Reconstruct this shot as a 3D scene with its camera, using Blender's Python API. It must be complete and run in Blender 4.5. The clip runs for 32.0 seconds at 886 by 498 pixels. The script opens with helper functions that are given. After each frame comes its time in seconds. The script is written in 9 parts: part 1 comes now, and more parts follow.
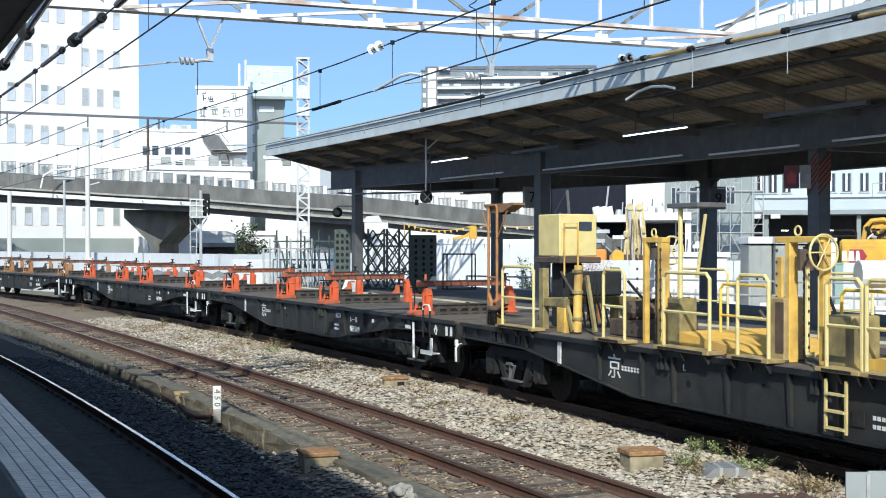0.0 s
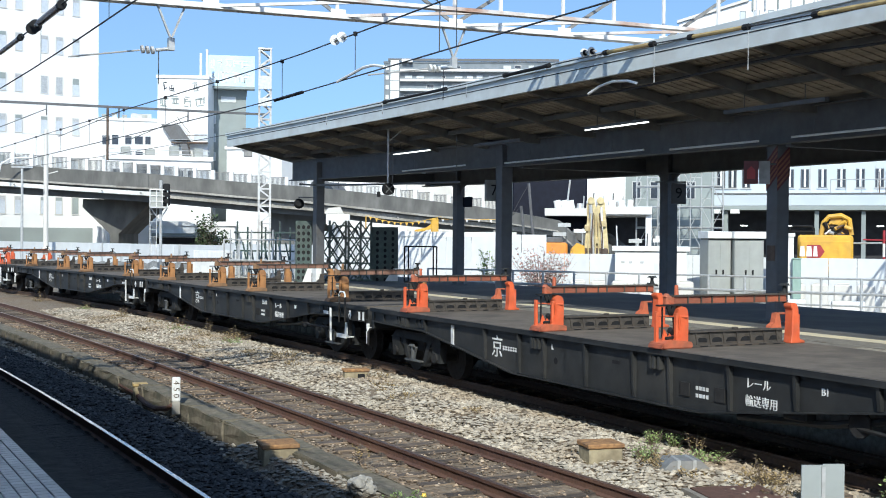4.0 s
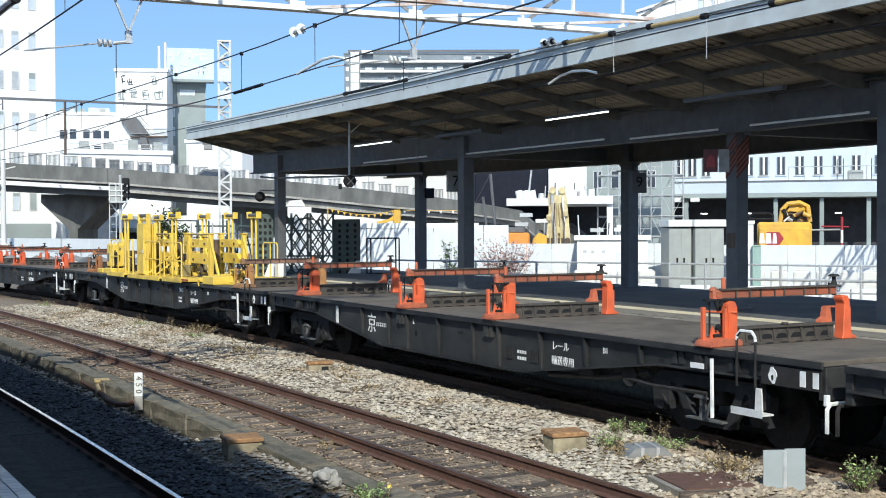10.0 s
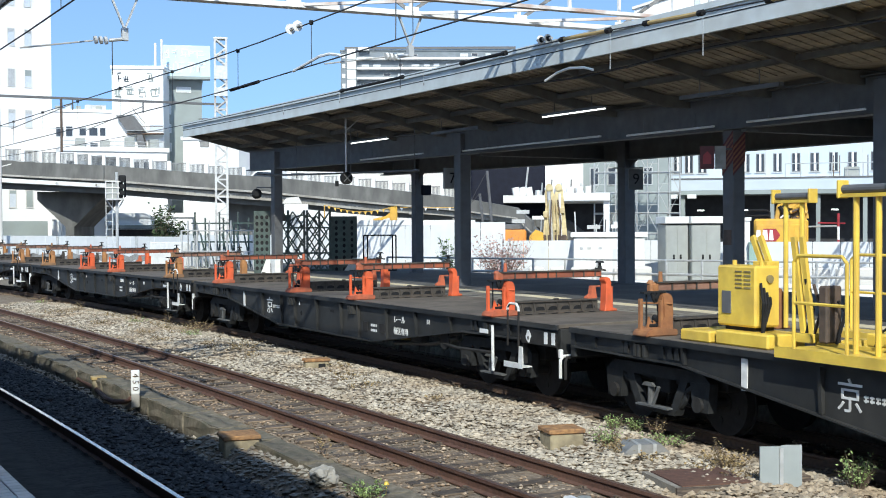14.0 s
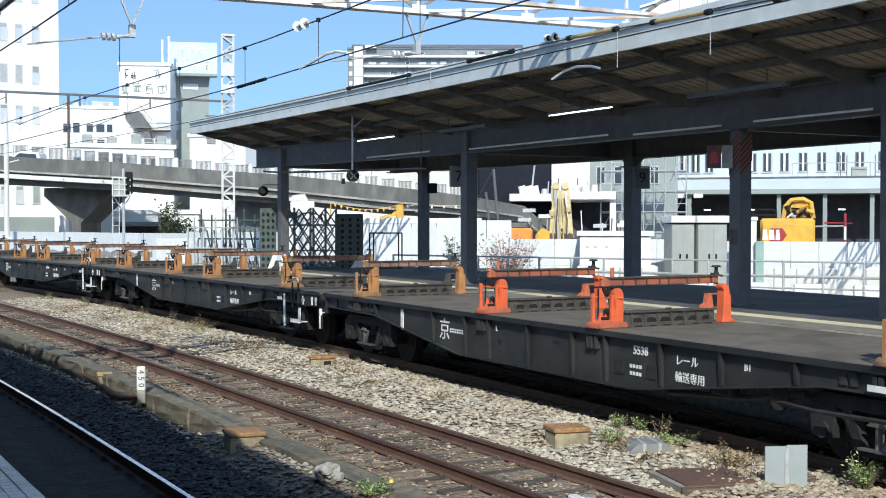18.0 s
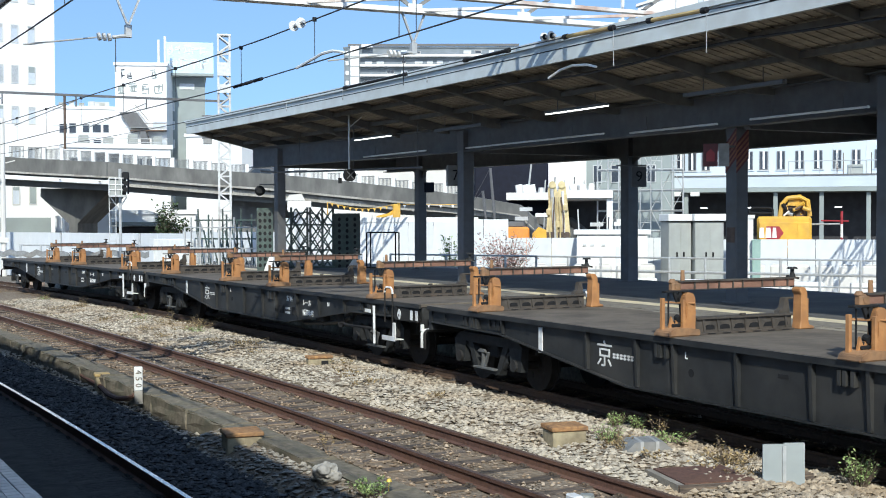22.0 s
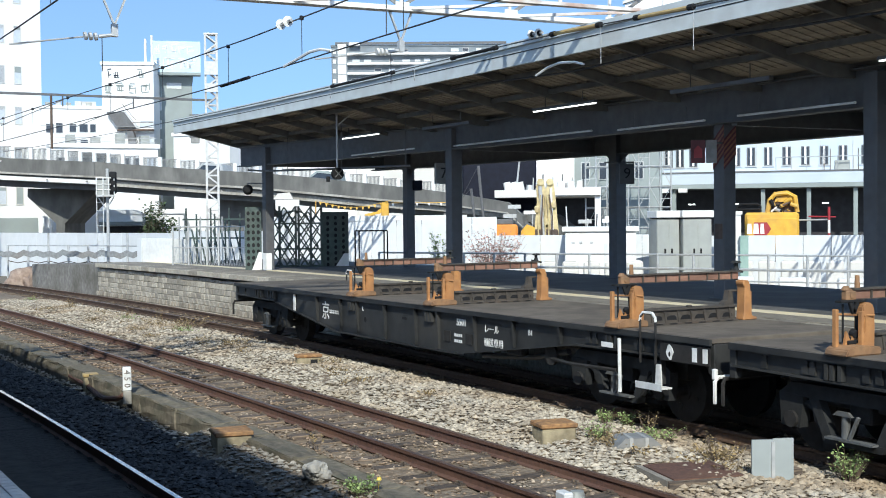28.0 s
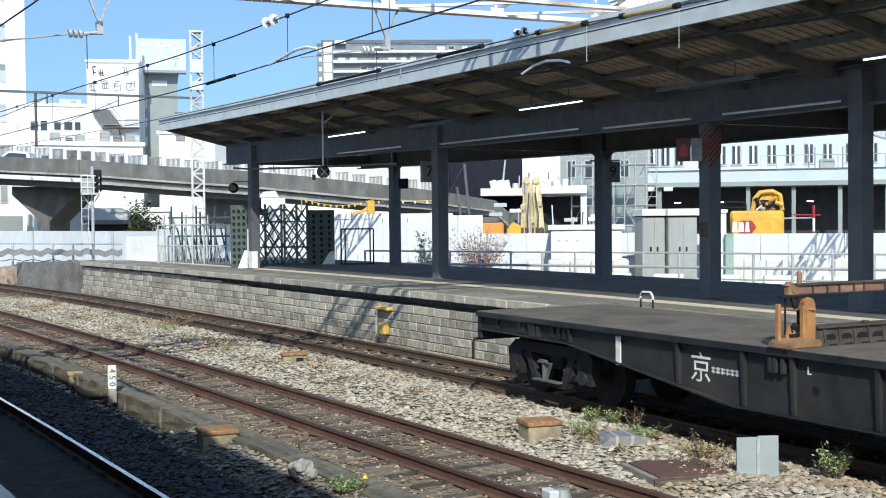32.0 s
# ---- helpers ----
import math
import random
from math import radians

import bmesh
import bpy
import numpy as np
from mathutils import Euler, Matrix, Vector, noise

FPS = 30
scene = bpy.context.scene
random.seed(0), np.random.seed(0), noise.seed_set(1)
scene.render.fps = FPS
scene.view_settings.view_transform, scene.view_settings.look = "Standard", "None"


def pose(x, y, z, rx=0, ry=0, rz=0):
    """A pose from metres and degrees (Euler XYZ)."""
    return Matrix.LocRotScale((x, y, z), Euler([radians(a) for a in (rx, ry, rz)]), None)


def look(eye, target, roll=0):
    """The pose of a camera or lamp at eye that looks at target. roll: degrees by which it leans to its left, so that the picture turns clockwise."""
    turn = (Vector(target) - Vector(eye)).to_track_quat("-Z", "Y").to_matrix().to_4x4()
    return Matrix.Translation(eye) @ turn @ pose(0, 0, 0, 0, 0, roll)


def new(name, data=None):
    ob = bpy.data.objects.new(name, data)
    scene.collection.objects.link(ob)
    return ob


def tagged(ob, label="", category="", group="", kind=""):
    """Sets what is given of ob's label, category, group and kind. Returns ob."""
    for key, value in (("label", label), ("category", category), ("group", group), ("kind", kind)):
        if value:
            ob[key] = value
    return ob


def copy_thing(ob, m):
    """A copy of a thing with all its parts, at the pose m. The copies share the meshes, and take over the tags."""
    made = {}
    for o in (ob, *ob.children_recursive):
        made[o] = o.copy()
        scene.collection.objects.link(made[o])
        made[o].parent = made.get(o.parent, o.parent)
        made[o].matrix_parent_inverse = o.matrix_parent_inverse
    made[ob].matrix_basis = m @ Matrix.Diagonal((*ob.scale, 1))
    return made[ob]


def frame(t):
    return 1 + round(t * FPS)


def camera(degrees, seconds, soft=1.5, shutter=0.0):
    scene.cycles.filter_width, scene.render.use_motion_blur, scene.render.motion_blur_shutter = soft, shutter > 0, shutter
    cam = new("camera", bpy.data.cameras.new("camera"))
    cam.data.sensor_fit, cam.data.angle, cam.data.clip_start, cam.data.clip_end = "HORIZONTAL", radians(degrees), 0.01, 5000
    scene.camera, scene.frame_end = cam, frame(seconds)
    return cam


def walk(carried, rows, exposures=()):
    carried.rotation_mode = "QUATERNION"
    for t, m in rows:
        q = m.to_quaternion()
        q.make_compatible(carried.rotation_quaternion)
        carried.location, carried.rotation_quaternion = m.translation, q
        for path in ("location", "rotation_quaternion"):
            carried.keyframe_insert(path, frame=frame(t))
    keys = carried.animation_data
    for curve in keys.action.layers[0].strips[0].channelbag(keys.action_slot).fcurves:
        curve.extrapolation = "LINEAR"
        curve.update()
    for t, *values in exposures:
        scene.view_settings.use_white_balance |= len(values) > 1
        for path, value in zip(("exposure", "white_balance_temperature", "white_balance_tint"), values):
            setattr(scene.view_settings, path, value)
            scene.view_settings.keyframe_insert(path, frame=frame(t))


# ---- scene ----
# The camera stands on a platform beside a goods line; z = 0 is the top of the rails,
# y runs along the tracks away from the camera, x across them.
EYE = Vector((0.0, 0.0, 2.80))
cam = camera(39.59, 32.0, soft=1.0)

# seconds, bearing to the right of +y, pitch, lean (degrees)
AIM = [
    (0.0, 24.40, -0.29, -0.01), (0.5, 24.60, -0.37, 0.08), (1.0, 24.86, -0.41, 0.25), (1.5, 25.12, -0.45, 0.32),
    (2.0, 25.33, -0.51, 0.31), (2.5, 25.54, -0.56, 0.30), (3.0, 25.77, -0.57, 0.38), (3.5, 25.98, -0.60, 0.45),
    (5.5, 26.82, -0.72, 0.14), (6.0, 27.01, -0.74, 0.03), (7.0, 27.40, -0.85, -0.10), (8.0, 27.69, -0.92, -0.02),
]
AIM += [
    (9.0, 27.86, -1.00, -0.16), (10.0, 27.94, -1.04, -0.22), (11.0, 28.04, -1.11, -0.24), (12.0, 28.12, -1.12, -0.17),
    (13.0, 28.14, -1.13, -0.11), (14.0, 28.09, -1.18, -0.28), (14.5, 28.04, -1.19, -0.28), (16.5, 27.79, -1.24, -0.13),
    (17.0, 27.81, -1.25, -0.06), (18.0, 27.81, -1.27, 0.00), (19.0, 27.82, -1.29, -0.32), (20.0, 27.92, -1.29, -0.43),
    (21.0, 28.03, -1.31, -0.26), (22.0, 27.95, -1.31, -0.20), (23.0, 27.96, -1.28, -0.28), (24.0, 28.04, -1.27, -0.44),
]
AIM += [
    (25.0, 28.13, -1.32, -0.73), (25.5, 28.19, -1.34, -0.80), (27.5, 28.44, -1.41, -0.46), (28.0, 28.48, -1.41, -0.53),
    (29.0, 28.60, -1.44, -0.67), (30.0, 28.73, -1.44, -0.65), (30.5, 28.81, -1.43, -0.71), (31.0, 28.89, -1.42, -0.72),
    (31.5, 28.92, -1.43, -0.61), (32.0, 29.13, -1.50, -0.52),
]


def aim(bearing, pitch, lean):
    a, p = radians(bearing), radians(pitch)
    return look(EYE, EYE + Vector((math.sin(a) * math.cos(p), math.cos(a) * math.cos(p), math.sin(p))), lean)


walk(cam, [(t, aim(b, p, r)) for t, b, p, r in AIM], exposures=[(0.0, 0.06, 6500, 2), (32.0, 0.06, 6500, 2)])

# ---- light: clear autumn sun from behind the camera's left shoulder ----
SUN = Vector((-0.66, -1.22, 1.0)).normalized()
world = bpy.data.worlds.new("sky")
scene.world = world
world.use_nodes = True
wn = world.node_tree.nodes
sky = wn.new("ShaderNodeTexSky")
sky.sky_type = "NISHITA"
sky.sun_disc = False
sky.sun_elevation = math.asin(SUN.z)
sky.sun_rotation = math.atan2(SUN.x, SUN.y)
sky.air_density, sky.dust_density, sky.ozone_density = 1.0, 0.45, 3.3
wn["Background"].inputs[1].default_value = 0.25
world.node_tree.links.new(sky.outputs[0], wn["Background"].inputs[0])
# sky lookup is raised, so the deep blue reaches down towards the horizon
tc = wn.new("ShaderNodeTexCoord")
up = wn.new("ShaderNodeVectorMath")
up.operation = "ADD"
up.inputs[1].default_value = (0, 0, 0.28)
nz = wn.new("ShaderNodeVectorMath")
nz.operation = "NORMALIZE"
world.node_tree.links.new(tc.outputs["Generated"], up.inputs[0])
world.node_tree.links.new(up.outputs[0], nz.inputs[0])
world.node_tree.links.new(nz.outputs[0], sky.inputs[0])
sun = new("sun", bpy.data.lights.new("sun", "SUN"))
sun.data.energy, sun.data.angle, sun.data.color = 4.7, radians(0.55), (1.0, 0.965, 0.92)
sun.matrix_world = look(SUN * 60, (0, 0, 0))

# ---- materials ----
MATS = {}


def mat(name, col, col2=None, rough=0.7, metal=0.0, scale=6.0, bump=0.15, bump_scale=None, dirt=None, dirt_amt=0.35,
        dirt_scale=0.8, per_object=0.0, stretch=(1, 1, 1), emit=0.0, bump_dist=0.02):
    """Two scales of variation: fine grain between col and col2, and broad stains of dirt."""
    m = bpy.data.materials.new(name)
    m.use_nodes = True
    nt = m.node_tree
    nd, lk = nt.nodes, nt.links
    b = nd["Principled BSDF"]
    b.inputs["Roughness"].default_value = rough
    b.inputs["Metallic"].default_value = metal
    tc = nd.new("ShaderNodeTexCoord")
    mp = nd.new("ShaderNodeMapping")
    mp.inputs["Scale"].default_value = stretch
    lk.new(tc.outputs["Object"], mp.inputs[0])
    n1 = nd.new("ShaderNodeTexNoise")
    n1.inputs["Scale"].default_value, n1.inputs["Detail"].default_value = scale, 8
    lk.new(mp.outputs[0], n1.inputs["Vector"])
    r1 = nd.new("ShaderNodeValToRGB")
    r1.color_ramp.elements[0].position, r1.color_ramp.elements[1].position = 0.32, 0.70
    c2 = col2 or tuple(c * 0.7 for c in col)
    r1.color_ramp.elements[0].color, r1.color_ramp.elements[1].color = (*c2, 1), (*col, 1)
    lk.new(n1.outputs["Fac"], r1.inputs[0])
    out = r1.outputs[0]
    if dirt:
        n2 = nd.new("ShaderNodeTexNoise")
        n2.inputs["Scale"].default_value, n2.inputs["Detail"].default_value = dirt_scale, 6
        lk.new(mp.outputs[0], n2.inputs["Vector"])
        r2 = nd.new("ShaderNodeValToRGB")
        r2.color_ramp.elements[0].position, r2.color_ramp.elements[1].position = 0.45, 0.68
        r2.color_ramp.elements[0].color, r2.color_ramp.elements[1].color = (0, 0, 0, 1), (dirt_amt,) * 3 + (1,)
        lk.new(n2.outputs["Fac"], r2.inputs[0])
        mx = nd.new("ShaderNodeMix")
        mx.data_type = "RGBA"
        lk.new(r2.outputs[0], mx.inputs["Factor"])
        lk.new(out, mx.inputs["A"])
        mx.inputs["B"].default_value = (*dirt, 1)
        out = mx.outputs["Result"]
    if per_object:
        oi = nd.new("ShaderNodeObjectInfo")
        mr = nd.new("ShaderNodeMapRange")
        mr.inputs["To Min"].default_value, mr.inputs["To Max"].default_value = 1 - per_object, 1 + per_object
        lk.new(oi.outputs["Random"], mr.inputs["Value"])
        hs = nd.new("ShaderNodeHueSaturation")
        lk.new(mr.outputs[0], hs.inputs["Value"])
        lk.new(out, hs.inputs["Color"])
        out = hs.outputs[0]
    lk.new(out, b.inputs["Base Color"])
    if bump:
        n3 = nd.new("ShaderNodeTexNoise")
        n3.inputs["Scale"].default_value, n3.inputs["Detail"].default_value = bump_scale or scale * 3, 6
        lk.new(mp.outputs[0], n3.inputs["Vector"])
        bp = nd.new("ShaderNodeBump")
        bp.inputs["Strength"].default_value, bp.inputs["Distance"].default_value = bump, bump_dist
        lk.new(n3.outputs["Fac"], bp.inputs["Height"])
        lk.new(bp.outputs[0], b.inputs["Normal"])
    if emit:
        b.inputs["Emission Color"].default_value = (*col, 1)
        b.inputs["Emission Strength"].default_value = emit
    MATS[name] = m
    return m


def per_island(m, lo, hi):
    """Vary the brightness of the loose pieces of a joined mesh."""
    nt = m.node_tree
    b = nt.nodes["Principled BSDF"]
    src = b.inputs["Base Color"].links[0].from_socket
    ge = nt.nodes.new("ShaderNodeNewGeometry")
    mr = nt.nodes.new("ShaderNodeMapRange")
    mr.inputs["To Min"].default_value, mr.inputs["To Max"].default_value = lo, hi
    nt.links.new(ge.outputs["Random Per Island"], mr.inputs["Value"])
    hs = nt.nodes.new("ShaderNodeHueSaturation")
    nt.links.new(mr.outputs[0], hs.inputs["Value"])
    nt.links.new(src, hs.inputs["Color"])
    nt.links.new(hs.outputs[0], b.inputs["Base Color"])
    return m


M_GROUND = mat("bare ground", (0.20, 0.17, 0.13), (0.10, 0.085, 0.065), 0.95, scale=9, bump=0.6, bump_scale=25, dirt=(0.14, 0.12, 0.07), dirt_scale=0.5)
M_BED = mat("ballast bed", (0.30, 0.25, 0.19), (0.15, 0.115, 0.085), 0.95, scale=14, bump=1.0, bump_scale=16, dirt=(0.22, 0.15, 0.09), dirt_amt=0.5, dirt_scale=0.35, bump_dist=0.05)
M_STONE = per_island(mat("ballast stone", (0.49, 0.435, 0.35), (0.34, 0.295, 0.23), 0.9, scale=12, bump=0.3, dirt=(0.30, 0.215, 0.13), dirt_amt=0.75, dirt_scale=0.55), 0.6, 1.3)
M_RUSTSTONE = per_island(mat("rusty ballast stone", (0.33, 0.245, 0.165), (0.19, 0.13, 0.085), 0.95, scale=10, bump=0.3, dirt=(0.42, 0.37, 0.30), dirt_amt=0.5, dirt_scale=3.0), 0.4, 1.7)
# Running line stones: the canopy's shade is put into the dark colour.
M_SHADESTONE = per_island(mat("dark ballast stone", (0.085, 0.086, 0.088), (0.04, 0.04, 0.041), 0.9, scale=12, bump=0.3), 0.5, 1.4)
M_RAILRUST = mat("rusty rail steel", (0.155, 0.082, 0.062), (0.09, 0.05, 0.04), 0.8, 0.2, scale=18, bump=0.2, dirt=(0.22, 0.12, 0.07))
M_RAILTOP = mat("polished rail head", (0.62, 0.62, 0.63), (0.5, 0.5, 0.5), 0.22, 1.0, scale=30, bump=0.02)
M_RAILWORN = mat("dull rail head", (0.30, 0.20, 0.15), (0.2, 0.13, 0.1), 0.45, 0.7, scale=30, bump=0.05)
M_SLEEPER = mat("weathered timber", (0.13, 0.10, 0.08), (0.045, 0.036, 0.03), 0.92, scale=6, stretch=(1, 8, 8), bump=0.6, per_object=0.35, dirt=(0.27, 0.195, 0.125), dirt_amt=0.8, dirt_scale=2.0)
M_CONC = mat("weathered concrete", (0.42, 0.40, 0.36), (0.28, 0.265, 0.235), 0.88, scale=7, bump=0.25, dirt=(0.16, 0.14, 0.11), dirt_amt=0.6)
M_CONCD = mat("dark stained concrete", (0.27, 0.255, 0.23), (0.16, 0.15, 0.135), 0.9, scale=6, bump=0.25, dirt=(0.09, 0.08, 0.06), dirt_amt=0.7)
M_BLOCK = mat("stone block", (0.47, 0.43, 0.355), (0.27, 0.242, 0.195), 0.9, scale=9, bump=0.4, per_object=0.3, dirt=(0.22, 0.17, 0.12), dirt_amt=0.6, dirt_scale=1.5)
M_MORTAR = mat("grey-brown mortar", (0.36, 0.325, 0.265), (0.20, 0.18, 0.145), 0.95, scale=14, bump=0.3)
M_ASPH = mat("platform asphalt", (0.105, 0.103, 0.10), (0.07, 0.069, 0.067), 0.9, scale=40, bump=0.25, dirt=(0.18, 0.17, 0.155), dirt_amt=0.5)
M_EDGE = mat("pale edge tile", (0.64, 0.62, 0.60), (0.52, 0.50, 0.485), 0.45, scale=10, bump=0.1, dirt=(0.4, 0.38, 0.35), dirt_amt=0.35, per_object=0.12)
M_TACT = mat("faded yellow tactile paving", (0.74, 0.64, 0.42), (0.58, 0.51, 0.36), 0.85, scale=10, bump=0.2, dirt=(0.4, 0.38, 0.33), dirt_amt=0.6)
M_WHITEP = mat("white paint", (0.80, 0.80, 0.78), (0.68, 0.68, 0.66), 0.55, scale=6, bump=0.05, dirt=(0.5, 0.47, 0.42), dirt_amt=0.35)
M_STEELD = mat("dark grey painted steel", (0.135, 0.137, 0.142), (0.098, 0.10, 0.104), 0.6, 0.0, scale=5, bump=0.08, dirt=(0.075, 0.062, 0.052), dirt_amt=0.35)
M_FASCIA = mat("pale grey metal fascia", (0.60, 0.645, 0.645), (0.52, 0.56, 0.56), 0.5, 0.1, scale=3, bump=0.03, dirt=(0.42, 0.42, 0.41), dirt_amt=0.45, dirt_scale=1.6)
M_ROOFUND = mat("brown slatted roof underside", (0.50, 0.44, 0.355), (0.35, 0.305, 0.245), 0.9, scale=4, stretch=(6, 1, 1), bump=0.2, dirt=(0.17, 0.145, 0.12), dirt_amt=0.6)
M_GALV = mat("galvanised steel", (0.56, 0.57, 0.57), (0.42, 0.43, 0.43), 0.5, 0.35, scale=9, bump=0.06, dirt=(0.38, 0.30, 0.22), dirt_amt=0.3)
M_PORTAL = mat("white painted portal steel", (0.74, 0.74, 0.72), (0.62, 0.61, 0.58), 0.55, 0.0, scale=7, bump=0.08, dirt=(0.33, 0.15, 0.08), dirt_amt=0.85, dirt_scale=1.3)
M_PORTALW = mat("white mast paint", (0.84, 0.84, 0.82), (0.74, 0.74, 0.72), 0.5, scale=7, bump=0.05, dirt=(0.5, 0.42, 0.36), dirt_amt=0.4)
M_WIRE = mat("dark cable", (0.05, 0.05, 0.055), (0.03, 0.03, 0.032), 0.6, 0.3, bump=0)
M_INSUL = mat("glazed brown insulator", (0.10, 0.06, 0.05), (0.06, 0.035, 0.03), 0.25, bump=0)
M_INSULW = mat("white porcelain insulator", (0.72, 0.72, 0.70), (0.6, 0.6, 0.58), 0.3, bump=0)
M_WAGON = mat("black-grey wagon paint", (0.035, 0.036, 0.0365), (0.025, 0.0258, 0.0262), 0.5, scale=4, bump=0.08, dirt=(0.070, 0.066, 0.060), dirt_amt=0.5, dirt_scale=0.9)
M_BOGIE = mat("grimy bogie steel", (0.036, 0.035, 0.035), (0.022, 0.0215, 0.0215), 0.85, scale=8, bump=0.2, dirt=(0.022, 0.018, 0.015), dirt_amt=0.5)
M_DECK = mat("brown-grey wagon deck boards", (0.145, 0.122, 0.098), (0.105, 0.088, 0.070), 0.92, scale=6, bump=0.3, dirt=(0.055, 0.045, 0.037), dirt_amt=0.7, dirt_scale=1.4)
M_CHAN = mat("dark brown rail cradle", (0.10, 0.075, 0.06), (0.055, 0.042, 0.035), 0.75, scale=8, bump=0.2, dirt=(0.20, 0.11, 0.06), dirt_amt=0.5)
M_ORANGE = mat("orange-red stand paint", (0.74, 0.14, 0.05), (0.60, 0.10, 0.036), 0.5, scale=8, bump=0.08, dirt=(0.26, 0.09, 0.05), dirt_amt=0.7, dirt_scale=4.0)
M_AMBER = mat("faded amber stand paint", (0.47, 0.23, 0.085), (0.33, 0.15, 0.055), 0.65, scale=9, bump=0.12, dirt=(0.19, 0.10, 0.055), dirt_amt=0.85, dirt_scale=4.5)
M_AMBERD = mat("dirty amber stand paint", (0.36, 0.20, 0.095), (0.22, 0.12, 0.06), 0.75, scale=10, bump=0.2, dirt=(0.11, 0.07, 0.045), dirt_amt=0.85, dirt_scale=5.0)
M_ORANGED = mat("dirty orange stand paint", (0.58, 0.14, 0.06), (0.38, 0.10, 0.05), 0.7, scale=10, bump=0.2, dirt=(0.14, 0.07, 0.045), dirt_amt=0.8, dirt_scale=5.0)
M_RUSTAM = mat("rusted amber stand paint", (0.36, 0.16, 0.06), (0.24, 0.10, 0.045), 0.75, scale=8, bump=0.15, dirt=(0.14, 0.07, 0.04), dirt_amt=0.8, dirt_scale=2.4)
M_YELLOW = mat("bright yellow machine paint", (0.82, 0.585, 0.095), (0.72, 0.49, 0.07), 0.45, scale=5, bump=0.05, dirt=(0.35, 0.22, 0.07), dirt_amt=0.45, dirt_scale=2.0)
M_YELOLD = mat("weathered yellow machine paint", (0.78, 0.51, 0.12), (0.62, 0.38, 0.085), 0.55, scale=6, bump=0.1, dirt=(0.24, 0.14, 0.06), dirt_amt=0.65, dirt_scale=2.2)
M_CREAM = mat("pale yellow cab paint", (0.76, 0.64, 0.29), (0.67, 0.55, 0.24), 0.5, scale=5, bump=0.05, dirt=(0.4, 0.3, 0.14), dirt_amt=0.4)
M_MARK = mat("white stencil paint", (0.78, 0.78, 0.76), (0.66, 0.66, 0.64), 0.6, scale=12, bump=0, dirt=(0.35, 0.33, 0.30), dirt_amt=0.4, dirt_scale=4)
M_BLACK = mat("black rubber", (0.02, 0.02, 0.021), (0.012, 0.012, 0.013), 0.7, bump=0.05)
M_BLDW = mat("white building render", (0.80, 0.80, 0.79), (0.74, 0.74, 0.73), 0.7, scale=0.6, bump=0.02, dirt=(0.62, 0.62, 0.60), dirt_amt=0.4, dirt_scale=0.08)
M_BLDC = mat("cream building render", (0.66, 0.64, 0.60), (0.58, 0.56, 0.52), 0.8, scale=0.5, bump=0.02, dirt=(0.45, 0.43, 0.4), dirt_amt=0.4, dirt_scale=0.1)
M_BLDG = mat("grey-green building render", (0.30, 0.34, 0.33), (0.25, 0.28, 0.275), 0.8, scale=0.5, bump=0.02, dirt=(0.2, 0.22, 0.21), dirt_amt=0.4, dirt_scale=0.15)
M_BLDB = mat("pale blue-white cladding", (0.50, 0.56, 0.61), (0.45, 0.51, 0.57), 0.6, scale=0.6, bump=0.02, dirt=(0.5, 0.53, 0.56), dirt_amt=0.3, dirt_scale=0.2)
M_GLASSD = mat("dark window glass", (0.045, 0.055, 0.07), (0.03, 0.035, 0.045), 0.12, 0.0, bump=0)
M_GLASSB = mat("pale curtained window", (0.56, 0.60, 0.65), (0.48, 0.52, 0.57), 0.2, 0.0, bump=0)
M_BILL = mat("pale blue billboard", (0.52, 0.68, 0.78), (0.46, 0.62, 0.73), 0.6, scale=0.6, bump=0, dirt=(0.7, 0.78, 0.82), dirt_amt=0.4, dirt_scale=0.3)
M_HOARD = mat("white hoarding panel", (0.66, 0.675, 0.685), (0.58, 0.595, 0.605), 0.45, scale=2, bump=0.03, dirt=(0.55, 0.57, 0.57), dirt_amt=0.35, dirt_scale=0.5, per_object=0.05)
M_NAVY = mat("navy sheeting", (0.007, 0.009, 0.02), (0.004, 0.005, 0.012), 0.6, scale=3, bump=0.2)
# Near-black colour that stands for the shade inside openings.
M_UNLIT = mat("dark interior lining", (0.05, 0.05, 0.055), (0.03, 0.03, 0.033), 0.9, scale=2, bump=0)
M_GREENP = mat("green-grey locker paint", (0.30, 0.42, 0.37), (0.24, 0.35, 0.31), 0.5, scale=4, bump=0.03)
M_CABG = mat("grey-white cabinet paint", (0.33, 0.345, 0.32), (0.29, 0.30, 0.28), 0.5, scale=3, bump=0.03, dirt=(0.42, 0.42, 0.39), dirt_amt=0.4)
M_GREENST = mat("dark green steelwork", (0.07, 0.105, 0.095), (0.04, 0.063, 0.056), 0.6, scale=6, bump=0.1, dirt=(0.09, 0.06, 0.045), dirt_amt=0.4)
M_LEAF = per_island(mat("green leaf", (0.31, 0.40, 0.15), (0.20, 0.28, 0.10), 0.7, scale=20, bump=0), 0.5, 1.5)
M_LEAFD = per_island(mat("dark tree leaf", (0.055, 0.09, 0.03), (0.03, 0.05, 0.018), 0.75, scale=20, bump=0), 0.5, 1.5)
M_DRY = per_island(mat("dry grass", (0.34, 0.25, 0.12), (0.22, 0.16, 0.08), 0.9, scale=20, bump=0), 0.5, 1.4)
M_REDLEAF = per_island(mat("reddish winter leaf", (0.50, 0.30, 0.28), (0.36, 0.24, 0.19), 0.8, scale=20, bump=0), 0.5, 1.5)
